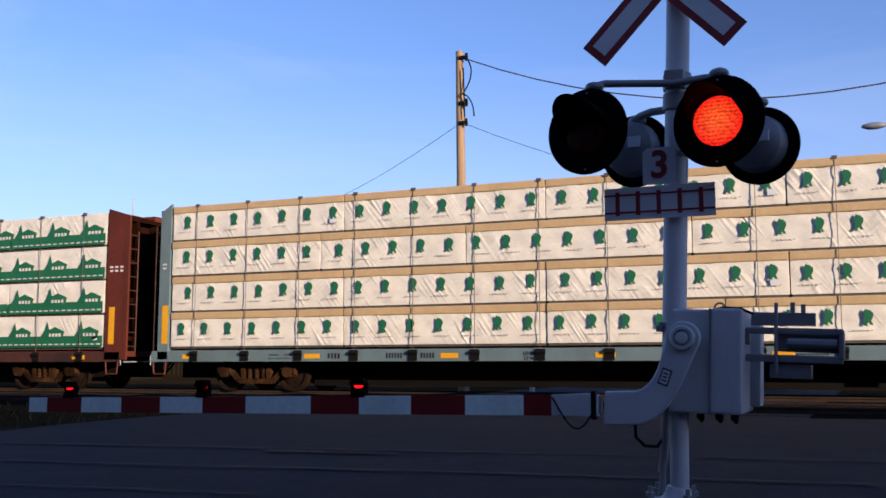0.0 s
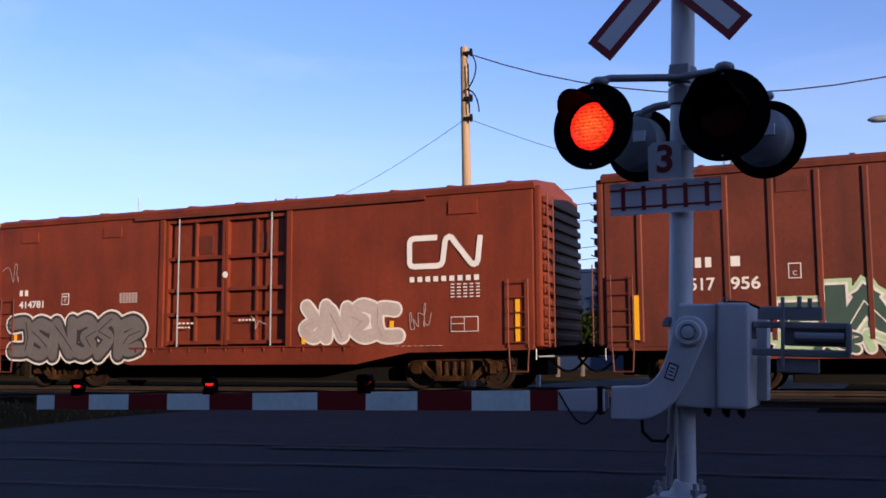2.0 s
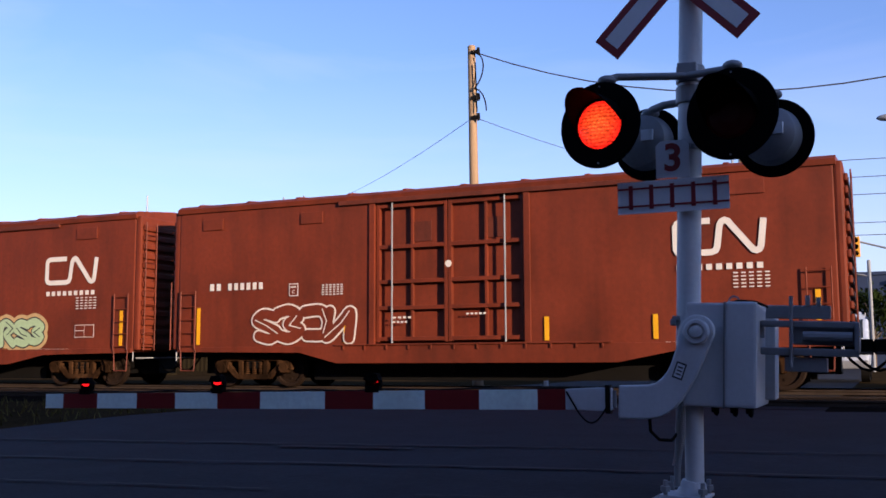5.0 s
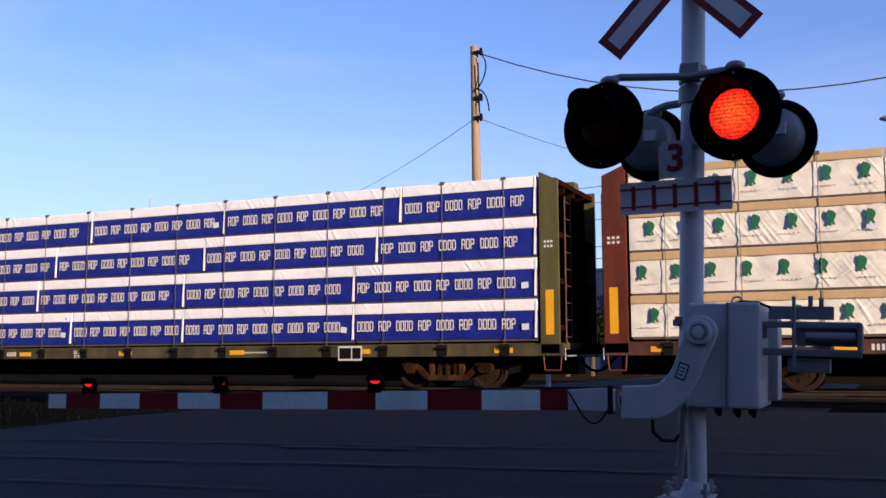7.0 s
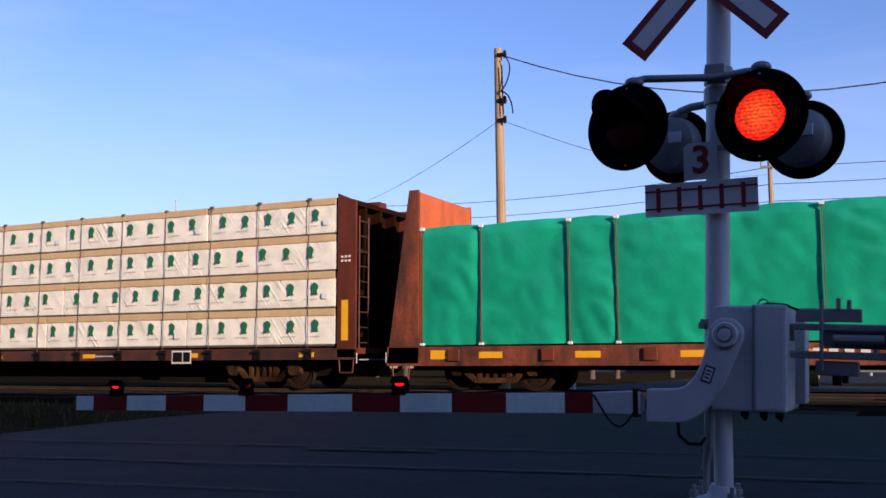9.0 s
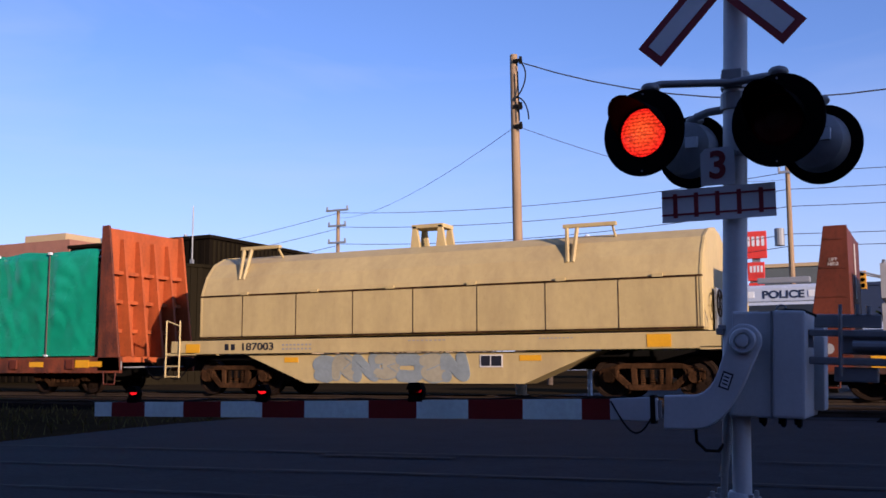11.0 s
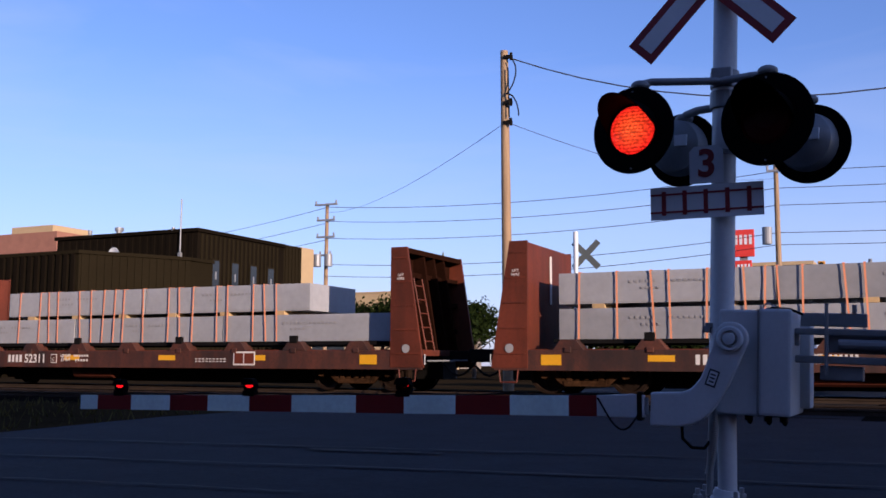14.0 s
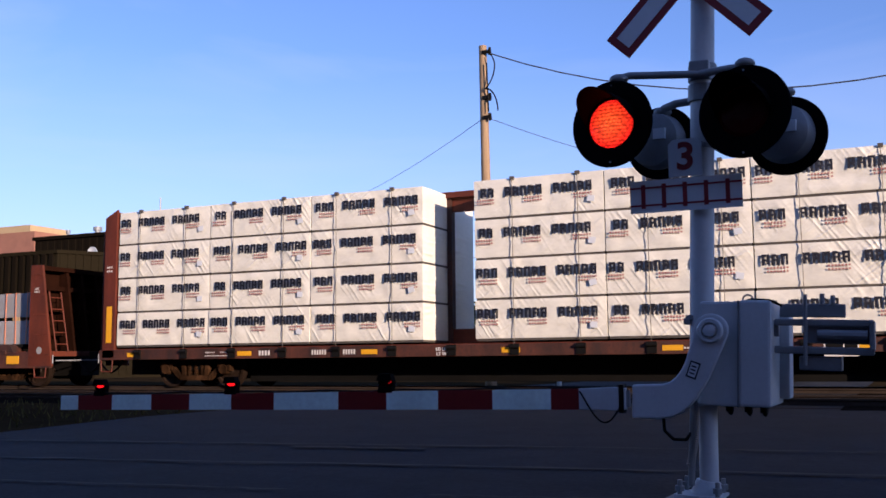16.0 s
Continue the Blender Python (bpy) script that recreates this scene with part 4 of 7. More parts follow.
prism(bm, [(-80.1, 41.08), (-42.42, 41.08), (-39.18, 46.75), (-39.18, 48.95), (-80.1, 48.95)], 6.75, 6.95, "z")
part("roof", bm, CLAD, annex)
bm = bmesh.new()
ribbed(bm, -80, -42.6, 0, 6.75, 0.55, 0.12, ("x", 41.2))
part("cladding", bm, CLAD_DARK, annex)
bm = bmesh.new()
for k in range(15):
    f = (k + 0.3) / 15
    x, y = -42.5 + 3.2 * f, 41.2 + 5.6 * f
    prism(bm, [(x, y), (x + 0.05, y - 0.03), (x + 0.15, y + 0.145), (x + 0.10, y + 0.175)], 0, 6.74, "z")
part("cladding", bm, CLAD, annex)

tower = empty("brick_building", "distant red-brick apartment building", "building")
bx, by = at(-48.9, 150)
boxes("wall", [(bx - 9, bx + 7, by, by + 12, -0.3, 18.6)], BRICK, tower)
boxes("roof", [(bx - 4, bx + 4, by + 2, by + 9, 18.6, 19.9)], BEIGE, tower)
windows_on(tower, [(bx - 8 + k * 2.6, bx - 6.8 + k * 2.6, by - 0.02, by + 0.1, 1.5 + f * 3.1, 3.2 + f * 3.1) for k in range(6) for f in range(5)])

church = empty("church", "distant stone church with a pointed spire", "church")
cx_, cy_ = at(-25.7, 260)
boxes("tower", [(cx_ - 2.6, cx_ + 2.6, cy_ - 2.6, cy_ + 2.6, -0.3, 18.5)], STONE, church)
bm = bmesh.new()
tube(bm, (cx_, cy_, 18.5), (cx_, cy_, 30.5), 2.7, 0.05, 8)
part("spire", bm, COPPER, church)
windows_on(church, [(cx_ - 0.8, cx_ + 0.8, cy_ - 2.65, cy_ - 2.5, 13, 16.5)])
boxes("nave", [(cx_ - 12, cx_ + 4, cy_ + 2, cy_ + 16, -0.3, 10)], STONE, church)

for az, d, w, h, m_, lab in ((-31.0, 210, 10, 15.5, BEIGE, "low beige building far behind the tracks"), (-29.0, 190, 9, 14.6, BEIGE, "pale flat-roofed building far behind the tracks"),
                             (-14.9, 92, 3.6, 9.0, BLUEBLD, "tall dark blue metal-clad building"), (-7.2, 84, 2.9, 9.0, GREYBLD, "grey-green shop building with a yellow roof band"),
                             (-10.8, 88, 2.6, 7.6, GREYBLD, "low grey flat-roofed shop building"), (-2.5, 95, 7.5, 8.2, BLUEBLD, "dark blue flat-roofed building"), (6, 95, 9, 7.5, GREYBLD, "plain grey flat-roofed building")):
    b = empty("building", lab, "building")
    x, y = at(az, d)
    boxes("wall", [(x - w, x + w, y, y + 14, -0.3, h - 0.28)], m_, b)
    boxes("roof", [(x - w - 0.1, x + w + 0.1, y - 0.15, y + 14.1, h - 0.28, h)], BEIGE if "yellow" in lab else m_, b)
    windows_on(b, [(x - w + 0.8 + k * 2.2, x - w + 2.2 + k * 2.2, y - 0.02, y + 0.1, 1.2, 3.0) for k in range(max(1, int((2 * w - 1) / 2.2)))])

sx, sy = at(-8.8, 70)
sign = empty("pylon_sign", "tall red shop sign with white panels", "sign")
boxes("post", [(sx - 0.25, sx + 0.25, sy, sy + 0.3, -0.3, 9.4)], GALV, sign)
for z0, z1, w in ((8.0, 9.85, 0.75), (6.5, 7.75, 0.55), (5.2, 6.35, 0.5)):
    pnl = boxes("panel", [(sx - w, sx + w, sy - 0.2, sy, z0, z1)], SIGNPANEL, sign, "red panel", bevel=0.03)
    boxes("print_bars", [(sx - w * 0.7 + k * w * 0.42, sx - w * 0.7 + k * w * 0.42 + w * 0.25, sy - 0.22, sy - 0.19, z0 + (z1 - z0) * 0.45, z1 - (z1 - z0) * 0.2) for k in range(4)], SIGNWHITE, pnl)


# traffic lights and street lamp
def traffic_light(az, dist, z, arm_len):
    x, y = at(az, dist)
    t = empty("traffic_light", "yellow traffic light on a white mast arm", "traffic light")
    bm = bmesh.new()
    tube(bm, (x + arm_len, y, -0.2), (x + arm_len, y, z + 0.6), 0.11, seg=10)
    tube(bm, (x + arm_len, y, z - 0.4), (x, y, z + 0.35), 0.05, seg=8)
    part("mast", bm, GALV, t)
    head = boxes("signal_head", [(x - 0.2, x + 0.2, y - 0.35, y - 0.05, z - 0.55, z + 0.55)], SIGNAL_YELLOW, t, bevel=0.03)
    for k in range(3):
        bm = bmesh.new()
        lathe(bm, [(0.13, -0.36), (0.13, -0.46), (0.12, -0.46), (0.11, -0.37), (0, -0.37)], pose(x, y, z + 0.36 - k * 0.36), 14)
        part("lens", bm, BLACKPAINT, head)


traffic_light(-4.75, 62, 6.2, 2.6)
traffic_light(-3.4, 66, 6.0, 3.2)
traffic_light(-1.2, 58, 6.6, 2.4)
lx, ly = at(0.3, 44)
sl = empty("street_lamp", "grey street lamp with a cobra head", "street lamp")
bm = bmesh.new()
tube(bm, (lx + 4.5, ly, -0.2), (lx + 4.5, ly, 10.2), 0.11, 0.08, seg=10)
tube(bm, (lx + 4.5, ly, 10.1), (lx + 0.6, ly, 10.45), 0.045, seg=8)
part("mast", bm, GALV, sl)
bm = bmesh.new()
bmesh.ops.create_uvsphere(bm, u_segments=16, v_segments=8, radius=0.5, matrix=Matrix.Translation((lx + 0.35, ly, 10.45)) @ Matrix.Diagonal((1.0, 0.35, 0.3, 1)))
part("lamp_head", bm, GALV, sl, smooth=True)


def van():
    x, y = at(-7.45, 28.2)
    v = empty("police_van", "white police van with a roof light bar, facing the crossing", "van", m=pose(x - 0.25, y, -0.12) @ Matrix.Diagonal((1.12, 1, 1.19, 1)))
    bm = bmesh.new()
    prism(bm, [(0, 0.45), (0, 1.15), (0.9, 1.3), (1.45, 2.15), (1.7, 2.62), (5.6, 2.72), (5.6, 0.45)], -1.02, 1.02, "x")
    part("body", bm, VANWHITE, v, "white painted body", bevel=0.09)
    bm = bmesh.new()
    prism(bm, [(0.93, 1.33), (1.42, 2.1), (1.40, 2.12), (0.90, 1.35)], -0.88, 0.88, "x")
    part("windscreen", bm, DARKGLASS, v)
    header = boxes("header_panel", [(-1.0, 1.0, 1.42, 1.6, 2.2, 2.55)], VANWHITE, v, bevel=0.04)
    words("lettering", "POLICE", 0.25, BLUEBLD, header, pose(0.05, 1.41, 2.36), "dark lettering", bold=0.008, squeeze=1.25)
    for sx_ in (-1, 1):
        boxes("marker_lamp", [(sx_ * 0.75 - 0.1, sx_ * 0.75 + 0.1, 1.40, 1.43, 2.3, 2.45)], SIGNWHITE, v, bevel=0.01)
        boxes("headlight", [(sx_ * 0.75 - 0.16, sx_ * 0.75 + 0.16, -0.03, 0.1, 0.85, 1.08)], SIGNWHITE, v, bevel=0.03)
        boxes("side_mirror", [(sx_ * 1.2 - 0.1, sx_ * 1.2 + 0.1, 1.2, 1.35, 1.5, 1.85)], BLACKSTEEL, v, bevel=0.03)
        for yy in (1.0, 4.5):
            bm = bmesh.new()
            tube(bm, (sx_ * 0.78, yy, 0.38), (sx_ * 1.0, yy, 0.38), 0.38, seg=20)
            w = part("wheel", bm, BLACKSTEEL, v)
            bm = bmesh.new()
            tube(bm, (sx_ * 0.9, yy, 0.38), (sx_ * 1.01, yy, 0.38), 0.2, seg=14)
            part("rim", bm, GALV, w)
    boxes("grille", [(-0.5, 0.5, -0.02, 0.1, 0.85, 1.08)], BLACKSTEEL, v)
    boxes("bumper", [(-1.0, 1.0, -0.1, 0.2, 0.4, 0.65)], BLACKSTEEL, v, bevel=0.04)
    boxes("light_bar", [(-0.65, 0.65, 2.0, 2.25, 2.68, 2.82)], GALV, v, "roof light bar", bevel=0.03)


van()


def pickup():
    x, y = at(-2.6, 33)
    v = empty("pickup_truck", "white pickup truck waiting beyond the tracks", "truck", m=pose(x, y, -0.12))
    bm = bmesh.new()
    prism(bm, [(0, 0.5), (0, 1.2), (1.2, 1.35), (1.9, 2.0), (3.4, 2.05), (3.8, 1.35), (5.6, 1.35), (5.6, 0.5)], -1.0, 1.0, "x")
    part("body", bm, VANWHITE, v, bevel=0.08)
    bm = bmesh.new()
    prism(bm, [(1.2, 1.38), (1.85, 1.96), (1.82, 1.98), (1.17, 1.4)], -0.85, 0.85, "x")
    part("windscreen", bm, DARKGLASS, v)
    for sx_ in (-1, 1):
        boxes("headlight", [(sx_ * 0.75 - 0.16, sx_ * 0.75 + 0.16, -0.03, 0.1, 0.9, 1.1)], SIGNWHITE, v, bevel=0.03)
        for yy in (1.0, 4.5):
            bm = bmesh.new()
            tube(bm, (sx_ * 0.75, yy, 0.4), (sx_ * 1.0, yy, 0.4), 0.4, seg=20)
            part("wheel", bm, BLACKSTEEL, v)
    boxes("bumper", [(-1.0, 1.0, -0.12, 0.15, 0.42, 0.68)], GALV, v, bevel=0.04)
    boxes("roof_rack", [(-0.9, 0.9, 3.5, 3.6, 1.4, 2.3), (-0.9, -0.8, 3.5, 5.2, 2.2, 2.3), (0.8, 0.9, 3.5, 5.2, 2.2, 2.3)], VANWHITE, v)


pickup()


def tree(x, y, h, r, seed):
    rng = random.Random(seed)
    t = empty("tree", "leafy dark green tree beyond the tracks", "tree")
    bm = bmesh.new()
    tube(bm, (x, y, -0.3), (x + 0.1, y, h * 0.5), 0.16, 0.09, 10)
    for k in range(7):
        a = k * 0.9
        z = h * (0.3 + 0.06 * k)
        tube(bm, (x + 0.06, y, z), (x + math.cos(a) * r * 0.7, y + math.sin(a) * r * 0.7, z + h * 0.22), 0.06, 0.02, 6)
    part("trunk", bm, BARK, t)
    bm = bmesh.new()
    for c in range(34):
        a, e = rng.uniform(0, 6.28), rng.uniform(-0.5, 1)
        rr = r * rng.uniform(0.35, 0.95)
        cx, cy, cz = x + math.cos(a) * rr * math.cos(e), y + math.sin(a) * rr * math.cos(e), h * 0.66 + math.sin(e) * h * 0.32
        for _ in range(70):
            p = Vector((cx + rng.gauss(0, r * 0.17), cy + rng.gauss(0, r * 0.17), cz + rng.gauss(0, h * 0.06)))
            u, w = Vector((rng.gauss(0, 1), rng.gauss(0, 1), rng.gauss(0, 1))).normalized() * 0.13, Vector((rng.gauss(0, 1), rng.gauss(0, 1), rng.gauss(0, 1))).normalized() * 0.10
            bm.faces.new([bm.verts.new(q) for q in (p - u, p + w, p + u, p - w)])
    part("crown", bm, LEAF, t)


for i, (az, d, h, r) in enumerate(((-25.0, 60, 3.9, 1.8), (-23.9, 62, 4.4, 1.9), (-27.6, 58, 4.2, 2.0), (-29.2, 60, 4.6, 2.2), (-30.6, 63, 4.4, 2.0), (-17.0, 50, 3.6, 1.7), (-15.6, 52, 3.2, 1.6), (-12.6, 56, 3.4, 1.8), (-20.3, 52, 3.0, 1.5), (-0.6, 70, 5.0, 2.4))):
    tree(*at(az, d), h, r, 40 + i)

# an unseen block added behind the camera; its long evening shadow covers the road
bm = bmesh.new()
box(bm, 9, 95, -34, -9, -0.5, 12.0)
solo("shop_building", bm, BRICK, "unseen plain brick block behind the viewer, added to shade the road", "building")
# two more unseen blocks, added only to cut sky light on road and mast
for x0, x1, y0, y1, h in ((-14, 7, -34, -12, 11), (-70, -18, -30, -6, 10)):
    bm = bmesh.new()
    box(bm, x0, x1, y0, y1, -0.5, h)
    solo("shop_building", bm, BRICK, "unseen plain brick block behind the viewer, added to hold back sky light", "building")


# ---- the train ----
SIDE = 20.15          # the near sides of the cars
CARS = []


def car(name, u, label, category):
    ob = empty(name, label, category, "cars of the freight train", pose(u, SIDE, 0))
    CARS.append((ob, u))
    return ob


def make_truck_meshes():
    bm = bmesh.new()
    # cast frame: bowed top chord, slanting tension arms, two columns, bottom chord, pedestal jaws
    prism(bm, [(-1.06, 0.50), (-0.62, 0.62), (0.62, 0.62), (1.06, 0.50), (1.06, 0.60), (0.6, 0.73), (-0.6, 0.73), (-1.06, 0.60)], 0.0, 0.13)
    prism(bm, [(-0.46, 0.17), (0.46, 0.17), (0.48, 0.29), (-0.48, 0.29)], -0.01, 0.14)
    for w in (-1, 1):
        prism(bm, [(w * 0.48, 0.17), (w * 0.80, 0.44), (w * 0.72, 0.54), (w * 0.40, 0.28)][::w], 0.01, 0.12)
        prism(bm, [(w * 0.29, 0.28), (w * 0.41, 0.28), (w * 0.43, 0.64), (w * 0.31, 0.64)][::w], 0.0, 0.13)
        prism(bm, [(w * 0.72, 0.42), (w * 0.76, 0.42), (w * 0.78, 0.60), (w * 0.70, 0.60)][::w], -0.02, 0.14)
        prism(bm, [(w * 1.04, 0.40), (w * 1.10, 0.40), (w * 1.10, 0.58), (w * 1.03, 0.58)][::w], -0.02, 0.14)
    frame_me = finish("side_frame", bm, TRUCK, 0.012)
    bm = bmesh.new()
    for k in range(7):
        for x in (-0.2, 0.0, 0.2):
            tube(bm, (x, 0.07, 0.30 + k * 0.044), (x, 0.07, 0.325 + k * 0.044), 0.07, seg=10)
    spring_me = finish("spring_nest", bm, TRUCK)
    bm = bmesh.new()
    for y in (0.62, 2.13):
        lathe(bm, [(0.0, -0.02), (0.1, -0.03), (0.12, 0.0), (0.33, 0.02), (0.35, -0.02), (0.42, -0.02), (0.42, 0.08), (0.45, 0.09), (0.45, 0.12), (0.0, 0.12)], pose(0, y, 0.42), 26)
    tube(bm, (0, 0.5, 0.42), (0, 2.5, 0.42), 0.09, seg=12)
    for a in range(6):
        c, s = math.cos(a * 1.047), math.sin(a * 1.047)
        tube(bm, (0.22 * c, 0.615, 0.42 + 0.22 * s), (0.22 * c, 0.66, 0.42 + 0.22 * s), 0.035, seg=8)
    for v in bm.verts:
        v.co.z -= 0.42
    wheel_me = finish("wheelset", bm, WHEEL)
    bm = bmesh.new()
    tube(bm, (0, 0.30, 0.45), (0, 0.46, 0.45), 0.12, 0.14, seg=14)
    box(bm, -0.14, 0.14, 0.33, 0.5, 0.45, 0.62)
    cap_me = finish("bearing_cap", bm, TRUCK, 0.0)
    bm = bmesh.new()
    box(bm, -0.2, 0.2, 0.4, 2.6, 0.42, 0.72)
    bolster_me = finish("bolster", bm, BLACKSTEEL, 0.02)
    return frame_me, spring_me, wheel_me, cap_me, bolster_me


TRUCK_MESHES = make_truck_meshes()
WHEELSETS = []


def trucks(c, xs):
    fr, sp, wh, cp, bo = TRUCK_MESHES
    for x in xs:
        t = new("truck", bo)
        t.parent = c
        t.location = (x, 0, 0)
        tagged(t, "rusty steel two-axle truck")
        for me, y in ((fr, 0.36), (sp, 0.36), (fr, 2.52)):
            o = new(me.name, me)
            o.parent = t
            o.location = (0, y, 0)
            if me is sp:
                o["kind"] = "stuff"
        for dx in (-0.9, 0.9):
            o = new("bearing_cap", cp)
            o.parent = t
            o.location = (dx, 0, 0)
        for dx in (-0.9, 0.9):
            o = new("wheelset", wh)
            o.parent = t
            o.location = (dx, 0, 0.42)
            WHEELSETS.append((o, dx))


def coupler(c, x, way):
    bm = bmesh.new()
    box(bm, min(x, x + way * 0.72), max(x, x + way * 0.72), 1.38, 1.62, 0.72, 0.95)
    box(bm, min(x + way * 0.55, x + way * 0.85), max(x + way * 0.55, x + way * 0.85), 1.3, 1.72, 0.68, 0.99)
    part("coupler", bm, BLACKSTEEL, c, bevel=0.03)
    bm = bmesh.new()
    pts = [Vector((x + way * f, 0.95, 0.72 - 0.35 * math.sin(math.pi * f / 0.9))) for f in (0, 0.15, 0.3, 0.45, 0.6, 0.75, 0.88)]
    sweep(bm, pts, 0.028, 7)
    part("brake_hose", bm, BLACKSTEEL, c)
    bm = bmesh.new()
    tube(bm, (x + way * 0.05, 0.1, 0.70), (x + way * 0.5, 1.3, 0.72), 0.018, seg=6)
    tube(bm, (x + way * 0.03, 0.02, 0.86), (x + way * 0.03, 0.02, 0.62), 0.016, seg=6)
    part("uncoupling_lever", bm, GALV, c)


def stirrup(c, x0, x1, z0, z1, y=0.02, material=OXIDE_DARK):
    bm = bmesh.new()
    for a, b in (((x0, y, z1), (x0 + 0.03, y, z0)), ((x0 + 0.03, y, z0), (x1 - 0.03, y, z0)), ((x1 - 0.03, y, z0), (x1, y, z1))):
        tube(bm, a, b, 0.018, seg=6)
    part("stirrup_step", bm, material, c)


def bars(name, rows, material, parent, y=-0.004, label=""):
    """Unreadable or withheld lettering: plain bars. rows: x0, x1, z0, z1, count."""
    bm = bmesh.new()
    for x0, x1, z0, z1, n in rows:
        p = (x1 - x0) / n
        for i in range(n):
            box(bm, x0 + i * p, x0 + i * p + p * 0.60, y, y + 0.003, z0 + 0.08 * (z1 - z0), z1 - 0.08 * (z1 - z0))
    ob = part(name, bm, material, parent, label)
    ob["kind"] = "stuff"
    return ob


def numerals(c, text, x0, x1, z0, z1, y, material=None):
    """A painted number between the given edges."""
    size = (z1 - z0) / 0.72
    ob = words("car_number", text, size, material or PRINT_WHITE, c, Matrix.Identity(4), bold=0.006)
    me = ob.data
    xs = [v.co.x for v in me.vertices]
    zs = [v.co.z for v in me.vertices]
    kx, kz = (x1 - x0) / (max(xs) - min(xs)), (z1 - z0) / (max(zs) - min(zs))
    me.transform(Matrix.Translation((x0 - min(xs) * kx, y, z0 - min(zs) * kz)) @ Matrix.Diagonal((kx, 1, kz, 1)))
    return ob


def glyph_row(bm, x, z, h, letters, pitch, y, thin=False):
    """A brand word as plain two-stroke blocks."""
    w = pitch * 0.84
    if thin:
        for i in range(letters):
            x0, t = x + i * pitch, w * 0.24
            box(bm, x0, x0 + t, y, y + 0.003, z, z + h)
            box(bm, x0 + w - t, x0 + w, y, y + 0.003, z + h * (0.45 if i == letters - 1 and letters == 3 else 0.06), z + h * 0.94)
            box(bm, x0 + t, x0 + w - t, y, y + 0.003, z + h * 0.86, z + h)
            box(bm, x0 + t, x0 + w - t, y, y + 0.003, z + h * (0.42 if letters == 3 and i != 1 else 0.0), z + h * (0.54 if letters == 3 and i != 1 else 0.13))
        return
    w = pitch * 0.78
    for i in range(letters):
        x0 = x + i * pitch
        box(bm, x0, x0 + w * 0.36, y, y + 0.003, z, z + h)
        box(bm, x0 + w * 0.66, x0 + w, y, y + 0.003, z + h * (0.0 if i % 3 else 0.1), z + h * (0.92 if i % 2 else 1.0))
        box(bm, x0 + w * 0.36, x0 + w * 0.66, y, y + 0.003, z + h * 0.76, z + h)
        if i % 3 < 2:
            box(bm, x0 + w * 0.36, x0 + w * 0.66, y, y + 0.003, z + h * 0.36, z + h * 0.56)


def tree_print(bm, x, z, s, y):
    """A small printed tree: lobed crown on a bent trunk."""
    pts = []
    for i in range(16):
        a = 2 * math.pi * i / 16
        r = 0.5 * (1 + 0.12 * math.sin(3 * a + 1) + 0.08 * math.sin(7 * a))
        pts.append((x + s * (0.04 + r * 0.62 * math.cos(a)), z + s * (0.60 + r * 0.92 * math.sin(a))))
    prism(bm, pts, y, y + 0.003)
    prism(bm, [(x - 0.32 * s, z - 0.05 * s), (x - 0.05 * s, z - 0.08 * s), (x + 0.02 * s, z + 0.3 * s), (x - 0.18 * s, z + 0.3 * s)], y + 0.001, y + 0.004)
    prism(bm, [(x + 0.12 * s, z - 0.02 * s), (x + 0.36 * s, z - 0.05 * s), (x + 0.2 * s, z + 0.3 * s), (x + 0.05 * s, z + 0.3 * s)], y + 0.001, y + 0.004)


bm = bmesh.new()
tree_print(bm, 0, 0, 0.27, -0.008)
TREE_PRINT = finish("tree_print", bm, PRINT_GREEN)


def wrapped(x0, x1, y0, y1, z0, z1, rng, puff=0.022):
    """A wrapped bundle: a box whose long faces are a little wavy, with rounded edges."""
    bm = bmesh.new()
    nx, nz = max(6, int((x1 - x0) / 0.10)), 11
    off = rng.uniform(0, 50)
    def p(i, k, y, s):
        x, z = x0 + (x1 - x0) * i / nx, z0 + (z1 - z0) * k / nz
        edge = min(i, nx - i, 1) * min(k, nz - k, 1)
        d = puff * (noise.noise((x * 2.3 + off, z * 3.1, 0)) + 0.9 * noise.noise((x * 6 + z * 5 + off, z * 5 - x * 3.5, 4))) if edge else -0.008
        return bm.verts.new((x, y - s * d, z))
    fr = [[p(i, k, y0, 1) for i in range(nx + 1)] for k in range(nz + 1)]
    bk = [[bm.verts.new((x0 + (x1 - x0) * i / nx, y1, z0 + (z1 - z0) * k / nz)) for i in (0, nx)] for k in (0, nz)]
    for a, b in zip(fr, fr[1:]):
        for i in range(nx):
            bm.faces.new((a[i], a[i + 1], b[i + 1], b[i]))
    bm.faces.new((bk[0][1], bk[0][0], bk[1][0], bk[1][1]))
    bm.faces.new(fr[-1] + [bk[1][1], bk[1][0]])
    bm.faces.new([bk[0][0], bk[0][1]] + fr[0][::-1])
    bm.faces.new([r[0] for r in fr][::-1] + [bk[0][0], bk[1][0]])
    bm.faces.new([r[-1] for r in fr] + [bk[1][1], bk[0][1]])
    return bm


